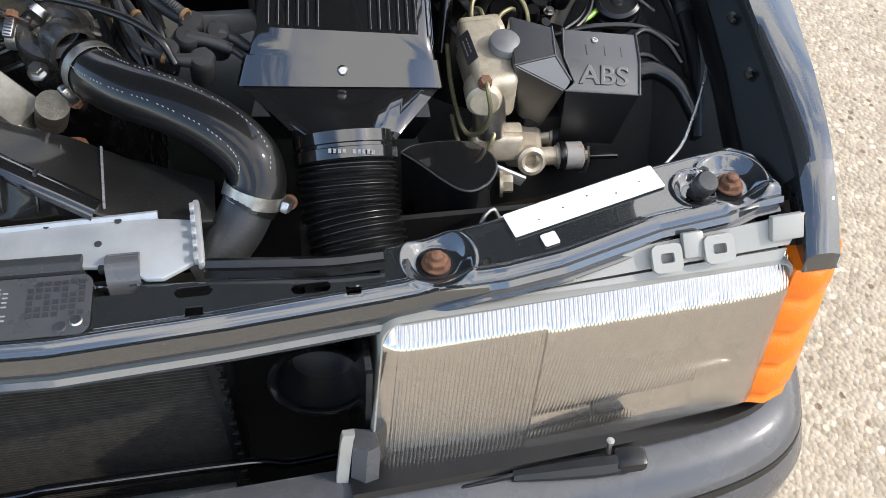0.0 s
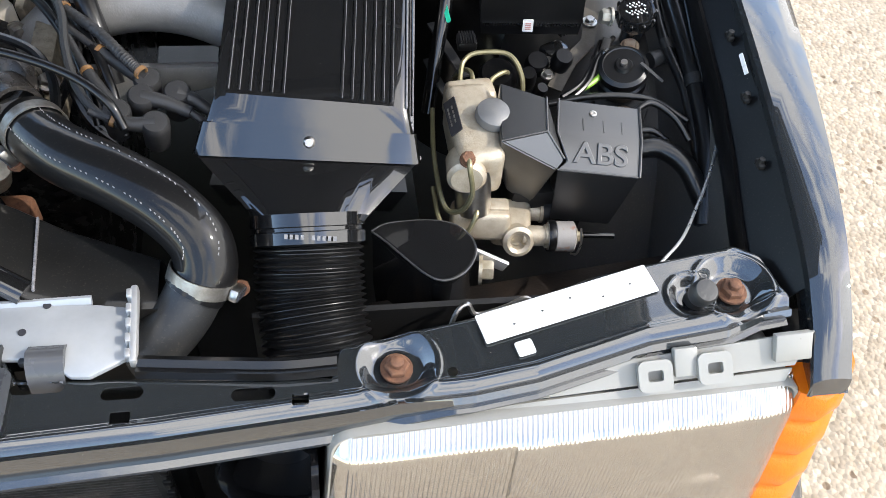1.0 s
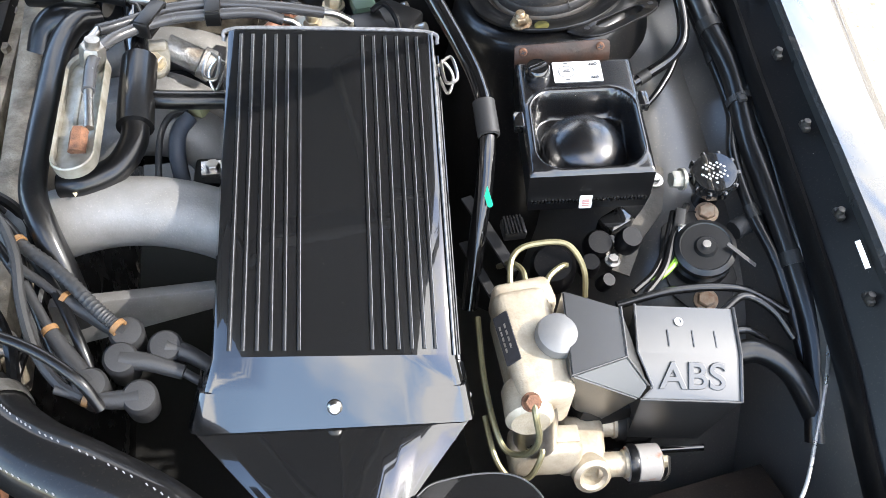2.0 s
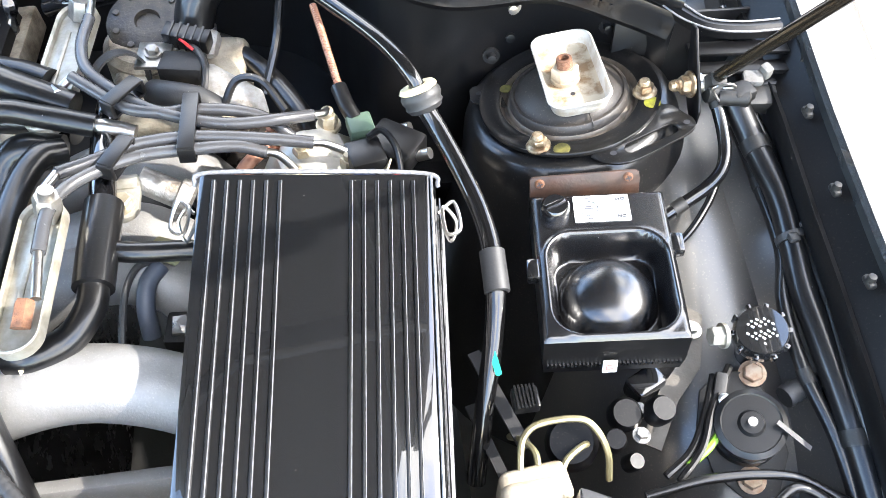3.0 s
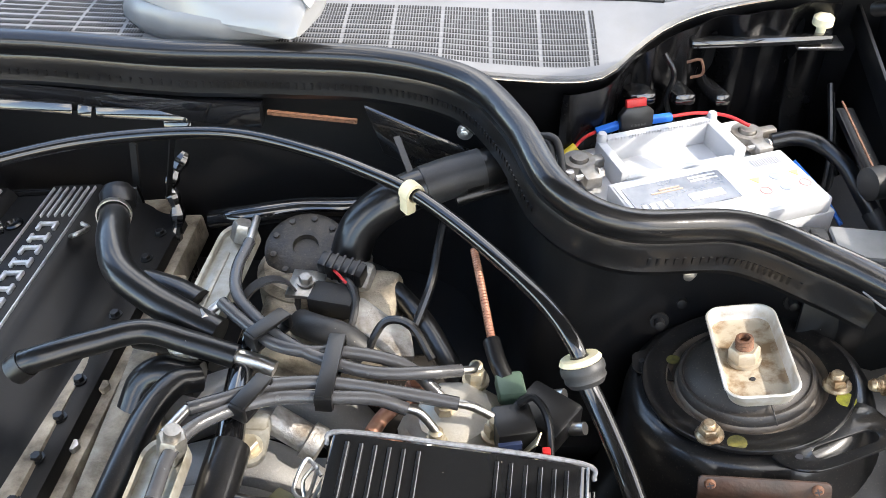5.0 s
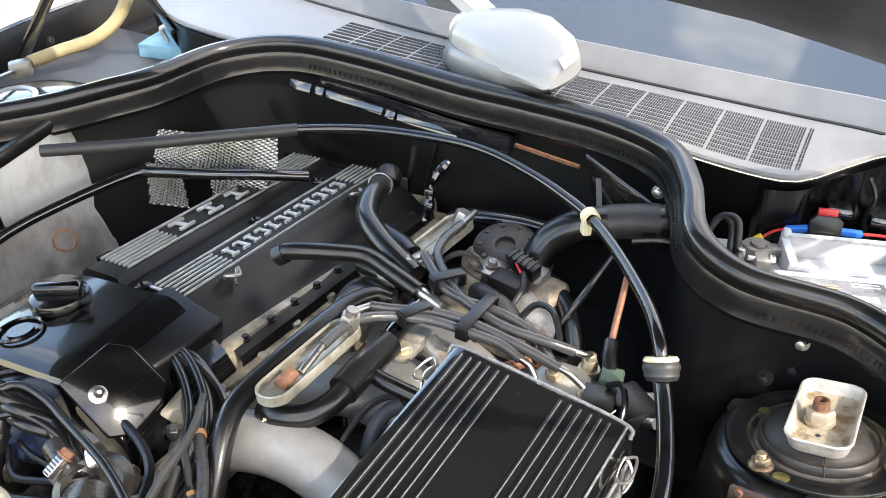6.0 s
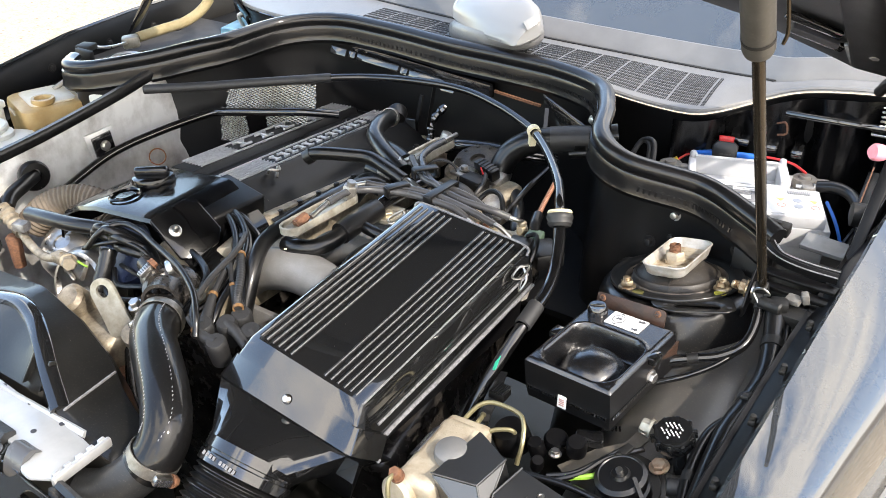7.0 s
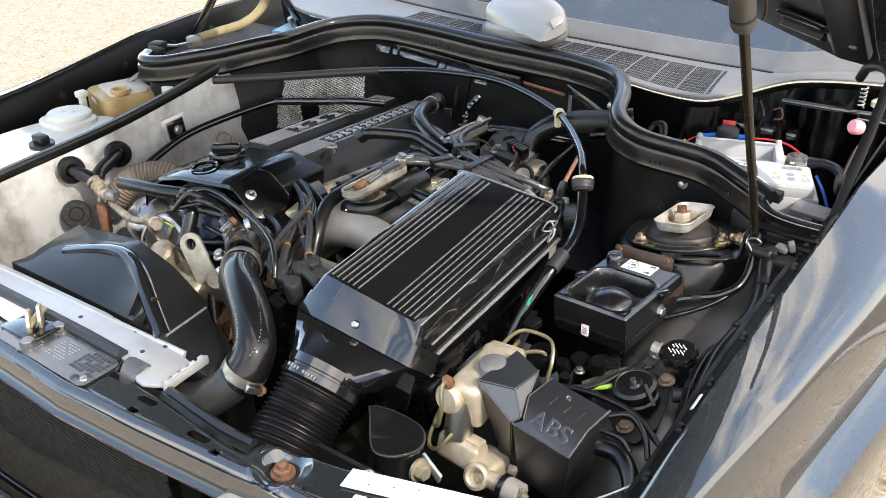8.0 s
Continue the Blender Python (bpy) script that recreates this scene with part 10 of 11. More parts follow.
    for k, (x, y, z, r, h) in enumerate(((0.432, -0.296, 0.685, 0.020, 0.026), (0.462, -0.300, 0.690, 0.009, 0.020), (0.474, -0.282, 0.695, 0.013, 0.014), (0.498, -0.285, 0.700, 0.011, 0.018), (0.470, -0.318, 0.690, 0.007, 0.014))):
        part("valve", lathe([(r, 0), (r, h * 0.7), (r * 0.8, h), (0, h)], aim((x, y, z), (0.1 * (k - 2), -0.3, 1)), 20), FLANGE_BLACK, t)
    for x, y, z in ((0.486, -0.282, 0.700), (0.482, -0.302, 0.700)):
        part("bolt", hexa(0.0050, 0.006, (x, y, z), 0.0068), BARE_STEEL, t)
    # dusty carrier strap running down from the relay box
    part("bracket", sweep([(0.556, -0.190, 0.704), (0.548, -0.222, 0.700), (0.540, -0.245, 0.694), (0.516, -0.268, 0.690), (0.492, -0.305, 0.684)], [(-0.008, -0.0012), (0.008, -0.0012), (0.008, 0.0012), (-0.008, 0.0012)]), DUSTY_STRAP, t, "dusty grey-brown steel strap")
    part("bracket_bolt", hexa(0.0055, 0.006, (0.547, -0.219, 0.702), 0.0085), BARE_STEEL, t)
    part("relay_plug", merge(box((0.030, 0.020, 0.022), basis((0.500, -0.256, 0.690), (1, 0.5, 0), (-0.5, 1, 0)), 0.004), *[box((0.0022, 0.006, 0.003), basis((0.509 + 0.0035 * k, -0.240 + 0.0020 * k, 0.7025), (1, 0.5, 0), (-0.5, 1, 0)), 0.0006) for k in range(5)]), GLOSS_PLASTIC, t, "black plug with a toothed edge")
    part("arm", bar((0.550, -0.270, 0.722), (0.530, -0.318, 0.706), 0.009, 0.004, 0.001), BLACK_DULL, t)
    part("arm_screw", lathe([(0.0048, 0), (0.0048, 0.0015), (0.003, 0.003), (0, 0.003)], aim((0.545, -0.291, 0.720), (-0.2, -0.3, 1)), 14), BARE_STEEL, t)
    clip = part("serrated_clip", box((0.020, 0.018, 0.010), (0.398, -0.272, 0.722), 0.002), SATIN_PLASTIC, t)
    for k in range(6):
        part("tooth", box((0.0015, 0.019, 0.0020), (0.391 + 0.0028 * k, -0.272, 0.7277)), SATIN_PLASTIC, clip)
    part("flat_strip", bar((0.370, -0.215, 0.70), (0.395, -0.300, 0.70), 0.010, 0.003), DRY_RUBBER, t)
    part("flat_strip", bar((0.362, -0.25, 0.68), (0.385, -0.34, 0.68), 0.008, 0.003), DRY_RUBBER, t)
    for pts, mt in (([(0.545, -0.268, 0.716), (0.528, -0.300, 0.712), (0.512, -0.322, 0.706), (0.490, -0.336, 0.702)], RUBBER), ([(0.560, -0.262, 0.716), (0.535, -0.295, 0.716), (0.520, -0.322, 0.710), (0.498, -0.342, 0.704)], RUBBER), ([(0.548, -0.296, 0.712), (0.530, -0.318, 0.709), (0.508, -0.332, 0.706)], LIME)):
        part("lead", tube(pts, 0.0030, 8, 8), mt, t)
    # servo canister ahead of the filter box
    t = thing("washer_canister", (0.34, -0.50, 0.60), "glossy black kidney-shaped canister behind the crossmember", "canister")
    out = [(0.285, -0.470), (0.300, -0.462), (0.335, -0.460), (0.362, -0.466), (0.377, -0.482), (0.379, -0.502), (0.366, -0.522), (0.346, -0.530), (0.328, -0.520), (0.300, -0.486)]
    cx, cy = 0.34, -0.495
    fine = [(p.x, p.y) for p in spline([(x, y, 0) for x, y in out + out[:1]], 5)][:-1]
    rows = [[(cx + (x - cx) * s, cy + (y - cy) * s - o, z) for x, y in fine] for s, z, o in ((0.88, 0.560, 0.008), (0.96, 0.600, 0.008), (0.98, 0.655, 0.0), (1.0, 0.659, 0.0), (1.0, 0.666, 0.0), (0.96, 0.669, 0.0))]
    part("can", loft(rows), GLOSS_PLASTIC, t, angle=30)
    part("rim", tube([(x, y, 0.667) for x, y in fine] + [(fine[0][0], fine[0][1], 0.667)], 0.0011, 1, 8, curve=False), BEAD_GREY, t, "paler satin rim")
    part("side_bolt", merge(hexa(0.010, 0.014, aim((0.384, -0.505, 0.645), (1, -0.2, 0.1)), 0.014)), ZINC_YELLOW, t)
    part("arm", bar((0.380, -0.490, 0.652), (0.412, -0.500, 0.640), 0.004, 0.014, 0.001), GALVANISED, t)
    wire("spring_wire", [(0.345, -0.575, 0.655), (0.352, -0.565, 0.668), (0.362, -0.560, 0.672), (0.370, -0.566, 0.664), (0.395, -0.562, 0.666), (0.415, -0.556, 0.670), (0.424, -0.560, 0.664)], 0.0024, BARE_STEEL, "bent bright spring wire behind the crossmember", "spring")
    solo("front_baffle", box((0.36, 0.004, 0.16), basis((0.43, -0.555, 0.60), (1, 0.12, 0), (0, 0.25, 1)), 0.001), BROWN_SHEET, "dirty black baffle sheet behind the crossmember", "car body panel", kind="structure")
    # lamp adjusting knob on the crossmember
    t = thing("adjuster_knob", (0.548, -0.592, 0.70), "black rubber-headed adjuster knob on the crossmember", "knob")
    part("stem", lathe([(0.010, 0), (0.0085, 0.004), (0.007, 0.012), (0, 0.012)], (0.550, -0.594, xm_z(0.55) - 0.006), 18), BLACK_DULL, t)
    part("head", lathe([(0.0105, 0), (0.0112, 0.004), (0.0112, 0.013), (0.0095, 0.0155), (0, 0.016)], aim((0.550, -0.596, xm_z(0.55) + 0.005), (0.05, -0.3, 1)), 24), DULL_STUB, t)


RUST_BOLT = mat("pale_rusty_bolt", (0.42, 0.33, 0.24), 0.55, metal=0.4, scale=140, tint=(0.25, 0.11, 0.05), amount=0.7, bump=0.4)
PALE_WIRE = mat("bright_wire", (0.55, 0.56, 0.57), 0.3, metal=0.8, scale=60, tint=(0.3, 0.3, 0.3))
LIME = mat("green_wire", (0.22, 0.42, 0.04), 0.4, scale=80)
BROWN_SHEET = mat("rust_dusted_sheet", (0.012, 0.010, 0.009), 0.4, scale=20, tint=(0.040, 0.026, 0.017), amount=0.7, bump=0.3, dust=0.2)
make_right_side()
# ---- left side: heat shield, tanks and front of the engine ----
def make_heat_shield():
    t = thing("heat_shield", (-0.50, -0.2, 0.45), "bare galvanised heat shield panel with a black rubber top edge", "heat shield")
    top = [(-0.545, -0.62, 0.715), (-0.535, -0.45, 0.745), (-0.522, -0.226, 0.768), (-0.505, -0.06, 0.800), (-0.488, 0.045, 0.830)]
    path = spline(top, 8)
    rows = []
    for i, p in enumerate(path):
        f = i / (len(path) - 1)
        g = 0.016 * math.exp(-((p.y + 0.27) / 0.06) ** 2)
        rows.append([(p.x, p.y, p.z), (p.x + 0.004, p.y, p.z - 0.018), (p.x + 0.008 + g, p.y, p.z - 0.05), (p.x + 0.014 + g, p.y, p.z - 0.09), (p.x + 0.022, p.y + 0.004, p.z - 0.14), (p.x + 0.03, p.y + 0.006, p.z - 0.22), (p.x + 0.05, p.y, 0.44)])
    # the lower half runs on behind the trim's end and turns in
    for x, y, z in ((-0.484, 0.056, 0.800), (-0.476, 0.080, 0.770), (-0.466, 0.105, 0.752), (-0.452, 0.128, 0.738), (-0.434, 0.140, 0.722)):
        rows.append([(x, y, z), (x + 0.002, y, z - 0.010), (x + 0.006, y, z - 0.03), (x + 0.012, y, z - 0.06), (x + 0.02, y + 0.004, z - 0.09), (x + 0.03, y + 0.006, z - 0.14), (x + 0.05, y, 0.44)])
    part("panel", thicken(loft(rows, caps=False, closed=False), 0.0015), SHIELD, t)
    part("edge_trim", sweep(path, [(-0.006, -0.008), (0.006, -0.008), (0.0075, 0.003), (0.004, 0.010), (-0.004, 0.010), (-0.0075, 0.003)]), RUBBER, t, "black rubber edge trim")
    e = path[-1]
    part("end_flange", bar(e + Vector((0.002, 0.008, -0.004)), e + Vector((0.010, 0.024, -0.045)), 0.0020, 0.005, 0.0006), SHIELD, t)
    mb = basis((-0.490, -0.096, 0.738), (0.15, 1, 0.12), (-0.1, 0, 1))
    part("bracket_frame", box((0.052, 0.046, 0.004), mb, 0.002), SHIELD, t)
    part("bracket", prism([(-0.019, -0.026), (0.017, -0.026), (0.019, 0.017), (-0.017, 0.015)], 0.006, mb, 0.001), BLACK_PAINT, t, "black bolted bracket")
    part("bracket_bolt", hexa(0.006, 0.005, mb @ Matrix.Translation((0.002, -0.004, 0.006)), 0.009), BARE_STEEL, t)
    return t


SHIELD = mat("satin_galvanised_shield", (0.70, 0.70, 0.69), 0.36, metal=0.5, stretch=(1, 0.5, 0.35), detail=8.0, patch=(0.42, 0.62), scale=22, tint=(0.27, 0.25, 0.23), amount=0.85, bump=0.10, bump_scale=200, rough_var=0.12)
make_heat_shield()


def make_tanks():
    t = thing("washer_tank", (-0.66, -0.28, 0.60), "milky white washer fluid tank with a round flat cap", "washer tank")
    out = [(-0.575, -0.46), (-0.720, -0.40), (-0.735, -0.30), (-0.722, -0.205), (-0.655, -0.120), (-0.610, -0.155), (-0.570, -0.30)]
    rows = []
    cx, cy = -0.66, -0.30
    for s, z in ((0.94, 0.55), (1.0, 0.60), (1.0, 0.722), (0.97, 0.735), (0.90, 0.740)):
        rows.append([(cx + (p.x - cx) * s, cy + (p.y - cy) * s, z) for p in spline([(x, y, 0) for x, y in out + out[:1]], 5)[:-1]])
    part("tank", loft(rows), TANK_WHITE, t)
    part("step", prism(rounded(0.10, 0.09, 0.03), 0.016, (-0.682, -0.195, 0.732), 0.004), TANK_WHITE, t)
    part("cap", lathe([(0.040, 0), (0.042, 0.003), (0.042, 0.009), (0.039, 0.012), (0, 0.0125)], (-0.684, -0.190, 0.746), 36), TANK_WHITE, t)
    for x in (-0.008, 0.008):
        part("cap_dimple", lathe([(0.0045, 0), (0.0035, 0.0012), (0, 0.0012)], (-0.684 + x, -0.190 + x * 0.5, 0.7585), 14), TANK_WHITE, t)
    part("sender", merge(lathe([(0.022, 0), (0.022, 0.010), (0, 0.010)], (-0.610, -0.300, 0.738), 24), box((0.030, 0.020, 0.016), (-0.610, -0.300, 0.755), 0.004)), SATIN_PLASTIC, t, "black level sender plug")
    t = thing("brake_fluid_tank", (-0.70, -0.055, 0.66), "amber-stained plastic fluid reservoir with a round neck", "fluid reservoir")
    m = basis((-0.700, -0.052, 0.740), (0.92, -0.30, 0), (0.30, 0.92, 0))
    rows = []
    for s, z in ((0.96, -0.06), (1.0, -0.02), (1.0, 0.012), (0.97, 0.020), (0.90, 0.023)):
        rows.append([m @ Vector((x * s, y * s, z)) for x, y in rounded(0.125, 0.115, 0.018)])
    part("tank", loft(rows), TANK_TAN, t)
    part("top_panel", prism(rounded(0.095, 0.080, 0.014), 0.004, m @ Matrix.Translation((-0.004, 0.004, 0.022)), 0.0015), TANK_PALE, t, "paler worn top panel")
    part("neck", lathe([(0.019, 0), (0.021, 0.004), (0.020, 0.010), (0.015, 0.010), (0.014, 0.002), (0, 0.002)], m @ Matrix.Translation((0.030, -0.012, 0.024)), 30), TANK_TAN, t, "open round filler neck")
    part("clip", tube([m @ Vector((0.02, -0.062, 0.015)), m @ Vector((0.025, -0.068, 0.025)), m @ Vector((0.03, -0.064, 0.012))], 0.0022, 6, 8), BARE_STEEL, t)
    solo("filler_spout", merge(box((0.010, 0.014, 0.040), (-0.716, -0.135, 0.750), 0.003), box((0.018, 0.022, 0.014), (-0.716, -0.135, 0.772), 0.004)), TANK_WHITE, "small milky plastic spout beside the tanks", "spout")
    t = thing("round_reservoir_cap", (-0.592, 0.006, 0.74), "white round ridged reservoir cap", "cap")
    part("cap", lathe([(0.032, 0), (0.033, 0.004), (0.033, 0.018), (0.030, 0.022), (0.020, 0.022), (0.019, 0.020), (0.013, 0.020), (0.012, 0.023), (0.006, 0.023), (0, 0.023)], (-0.598, 0.006, 0.760), 36), TANK_WHITE, t)
    part("bottle", lathe([(0.034, -0.14), (0.036, -0.02), (0.030, 0.0), (0, 0.0)], (-0.598, 0.006, 0.760), 30), TANK_TAN, t)
    wire("filler_hose", [(-0.72, -0.02, 0.765), (-0.70, 0.02, 0.785), (-0.665, 0.035, 0.785), (-0.64, 0.02, 0.76)], 0.005, PALE_BRACKET, "pale looped hose behind the tank", "hose")
    solo("left_inner_wing", box((0.30, 1.05, 0.01), (-0.68, -0.12, 0.55), 0.002), BLACK_SHEET, "black inner wing shelf under the fluid tanks", "car body panel", kind="structure")


TANK_PALE = mat("worn_pale_tank_plastic", (0.66, 0.60, 0.48), 0.4, scale=30, tint=(0.5, 0.4, 0.26), amount=0.5)
make_tanks()


def make_left_pipes():
    t = thing("fuel_return_pipe", (-0.4, -0.05, 0.70), "bent black steel pipe along the heat shield", "pipe")
    part("pipe", tube([(-0.484, -0.235, 0.670), (-0.480, -0.190, 0.690), (-0.468, -0.100, 0.724), (-0.440, -0.018, 0.743), (-0.402, 0.068, 0.757), (-0.365, 0.082, 0.764), (-0.290, 0.094, 0.776), (-0.220, 0.112, 0.786), (-0.170, 0.150, 0.780)], 0.0072, 8, 14), BLACK_PAINT, t)
    # bushes through the shield
    t = thing("hose_bush", (-0.49, -0.29, 0.72), "black rubber bushes and hoses passing the heat shield", "rubber bush")
    for c, pts in (((-0.503, -0.319, 0.727), [(-0.480, -0.315, 0.724), (-0.460, -0.311, 0.718), (-0.448, -0.312, 0.711)]), ((-0.497, -0.225, 0.726), [(-0.482, -0.252, 0.726), (-0.464, -0.288, 0.724), (-0.452, -0.305, 0.717)])):
        part("bush", lathe([(0.0125, 0.010), (0.022, 0.009), (0.0245, 0.005), (0.025, 0.0), (0.024, -0.005), (0.0125, -0.006)], aim(c, (1, -0.25, 0.12)), 30, close=False), RUBBER, t)
        part("hose", tube([c] + pts, 0.0118, 6, 18), RUBBER, t)
    mb = aim((-0.478, -0.342, 0.658), (1, -0.45, 0.25))
    disc = part("small_bush", lathe([(0.022, -0.006), (0.0245, -0.003), (0.0245, 0.004), (0.0225, 0.006), (0.013, 0.006), (0.011, 0.003), (0, 0.003)], mb, 30), BLACK_DULL, t, "flanged black disc with small holes", angle=30)
    for k in range(8):
        a = 2 * math.pi * k / 8
        part("hole", lathe([(0.0020, 0), (0.0020, 0.0006), (0, 0.0006)], mb @ Matrix.Translation((0.018 * math.cos(a), 0.018 * math.sin(a), 0.0058)), 10), INK, disc)
    # dimpled foil on the bulkhead
    t = thing("heat_foil", (-0.35, 0.1, 0.72), "dimpled bright heat foil on the bulkhead", "heat foil")
    for k, (o, w, h) in enumerate((((-0.340, 0.126, 0.783), 0.28, 0.052), ((-0.386, 0.106, 0.728), 0.075, 0.062), ((-0.262, 0.118, 0.745), 0.095, 0.060))):
        m = basis(o, (1, 0.03, 0.16), (0, 0.15, 1))
        bm = bmesh.new()
        nx, ny = int(w / 0.0015), int(h / 0.0015)
        g = []
        for i in range(nx + 1):
            row = []
            for j in range(ny + 1):
                x, y = -w / 2 + w * i / nx, -h / 2 + h * j / ny
                z = 0.0020 * math.sin(x * 760 + y * 300) * math.sin(y * 800 - x * 240) + 0.004 * math.sin(x * 31 + k) * math.sin(y * 47)
                row.append(bm.verts.new(m @ Vector((x, y, z))))
            g.append(row)
        for a, b in zip(g, g[1:]):
            for j in range(ny):
                bm.faces.new((a[j], b[j], b[j + 1], a[j + 1]))
        part("foil", bm, FOIL, t, "dimpled foil panel", angle=80)
    # gaiters beneath
    t = thing("hot_air_duct", (-0.33, -0.25, 0.70), "brown ribbed paper hot air duct", "air duct")
    pts = spline([(-0.448, -0.278, 0.672), (-0.428, -0.252, 0.700), (-0.402, -0.224, 0.709), (-0.372, -0.202, 0.700), (-0.345, -0.186, 0.670)], 14)
    part("duct", sweep(pts, ring(0.0245, 26), lambda s, i: 1.0 + 0.035 * (1 if i % 2 else -1), up=None), PAPER_HOSE, t)


make_left_pipes()


def make_engine_front():
    """Pump, pulleys, brackets and plugs on the nose of the engine."""
    t = thing("steering_pump", (-0.22, -0.33, 0.60), "silver cast pump body with ribs and a big pulley housing", "pump")
    m = aim((-0.250, -0.330, 0.660), (0.1, -1, 0.35))
    part("body", lathe([(0.052, -0.07), (0.056, -0.04), (0.056, 0.0), (0.050, 0.010), (0.044, 0.012), (0.040, 0.006), (0, 0.006)], m, 36), BARE_STEEL, t)
    part("band", lathe([(0.0565, -0.030), (0.0585, -0.030), (0.0585, -0.024), (0.0565, -0.024), (0.0565, -0.030)], m, 36, close=False), BARE_STEEL, t)
    for k in range(5):
        a = 2 * math.pi * k / 5
        part("rib", bar(m @ Vector((0.012 * math.cos(a), 0.012 * math.sin(a), 0.010)), m @ Vector((0.044 * math.cos(a), 0.044 * math.sin(a), 0.010)), 0.006, 0.006, 0.001), ALUMINIUM, t)
    t = thing("coolant_union", (-0.34, -0.36, 0.70), "grimy alloy hose union with a steel pipe", "pipe union")
    part("union", tube([(-0.456, -0.311, 0.717), (-0.444, -0.311, 0.710), (-0.432, -0.312, 0.703), (-0.418, -0.314, 0.697), (-0.404, -0.317, 0.692)], 0.0125, 4, 18, radius=lambda s, i: (1.0, 1.18, 0.92)[i % 3] * (1.0 - 0.018 * i)), DIRTY_ALLOY, t, "ribbed grimy clamp sleeve")
    part("pipe", tube([(-0.408, -0.316, 0.693), (-0.370, -0.330, 0.694), (-0.320, -0.345, 0.698), (-0.285, -0.350, 0.704), (-0.262, -0.345, 0.712)], 0.0062, 6, 12), DIRTY_ALLOY, t)
    part("banjo", merge(hexa(0.0105, 0.016, aim((-0.250, -0.345, 0.708), (0.8, -0.5, 0.2)), 0.012), box((0.026, 0.018, 0.016), (-0.266, -0.345, 0.708), 0.004)), DIRTY_ALLOY, t)
    part("upper_block", box((0.022, 0.018, 0.014), basis((-0.388, -0.324, 0.712), (1, 0.3, 0), (-0.3, 1, 0)), 0.003), ALUMINIUM, t)
    part("pump_dome", lathe([(0.045, -0.03), (0.045, 0.0), (0.041, 0.010), (0.030, 0.018), (0.013, 0.022), (0.012, 0.019), (0, 0.019)], aim((-0.345, -0.285, 0.668), (0.15, -0.45, 0.85)), 32), BARE_STEEL, t, "bright dished pump cover")
    part("rust_stub", lathe([(0.009, -0.05), (0.011, 0.0), (0.008, 0.004), (0, 0.004)], (-0.425, -0.322, 0.680), 18), RUST, t)
    # lifting eye: pale plate with a hole
    t = thing("lifting_eye", (-0.11, -0.365, 0.68), "pale steel lifting eye plate with a large hole", "lifting eye")
    mp = basis((-0.094, -0.392, 0.713), (0.80, 0.50, 0.52), (-0.52, 0.10, 0.80))
    w = 0.017
    outer = [(w * math.cos(a), 0.026 + w * math.sin(a)) for a in [math.pi * k / 10 for k in range(11)]] + [(-w, 0.0), (-w * 1.05, -0.034), (w * 1.05, -0.034), (w, 0.0)]
    hole = [(0.0088 * math.cos(2 * math.pi * k / 15), 0.026 + 0.0088 * math.sin(2 * math.pi * k / 15)) for k in range(15)]
    bm = bmesh.new()
    fr = [[bm.verts.new(mp @ Vector((x, y, z))) for x, y in o] for z in (0.0, 0.005) for o in (outer, hole)]
    n = 15
    for i in range(n):
        j = (i + 1) % n
        bm.faces.new((fr[0][i], fr[0][j], fr[2][j], fr[2][i]))
        bm.faces.new((fr[1][j], fr[1][i], fr[3][i], fr[3][j]))
    for k, z in ((0, 0), (2, 1)):
        for i in range(n):
            j = (i + 1) % n
            bm.faces.new((fr[k][i], fr[k][j], fr[k + 1][j], fr[k + 1][i]))
    bmesh.ops.recalc_face_normals(bm, faces=bm.faces[:])
    part("plate", bm, PALE_BRACKET, t)
    t = thing("front_casting", (-0.14, -0.38, 0.60), "oil-stained alloy casting on the engine front", "engine casting")
    part("block", merge(box((0.11, 0.05, 0.06), basis((-0.130, -0.385, 0.655), (1, -0.2, 0), (0.2, 1, 0.2)), 0.012, 3), lathe([(0.020, 0), (0.020, 0.045), (0.014, 0.05), (0, 0.05)], aim((-0.175, -0.375, 0.672), (0.1, -0.6, 0.8)), 20), lathe([(0.016, 0), (0.016, 0.04), (0, 0.042)], aim((-0.06, -0.385, 0.665), (0.3, -0.4, 0.9)), 18), box((0.05, 0.03, 0.03), (-0.205, -0.395, 0.650), 0.006)), DIRTY_ALLOY, t)
    part("plug_boot", tube([(-0.178, -0.355, 0.690), (-0.180, -0.338, 0.715), (-0.185, -0.322, 0.738)], 0.011, 5, 14, radius=lambda s, i: 1.0 + 0.10 * (i % 2)), RUBBER, t, "ribbed black rubber boot")
    part("rust_block", box((0.06, 0.04, 0.04), (-0.06, -0.40, 0.62), 0.01), RUST, t)
    part("lower_link", tube([(-0.075, -0.39, 0.66), (-0.055, -0.41, 0.635), (-0.03, -0.43, 0.61)], 0.010, 6, 14), DARK_CAST, t)
    part("sensor", lathe([(0.012, 0), (0.012, 0.018), (0.006, 0.02), (0, 0.02)], aim((-0.028, -0.43, 0.612), (0.3, -0.6, 0.7)), 18), DARK_CAST, t)
    # bundle of dark leads and a blue-sheened cap under the timing arch
    t = thing("distributor_cap", (-0.19, -0.30, 0.70), "glossy dark distributor cap and lead bundle under the timing arch", "distributor cap")
    part("cap", lathe([(0.050, -0.03), (0.052, 0.0), (0.046, 0.012), (0.030, 0.018), (0, 0.018)], aim((-0.190, -0.285, 0.715), (0.1, -0.8, 0.6)), 30), BLUE_BLACK, t)
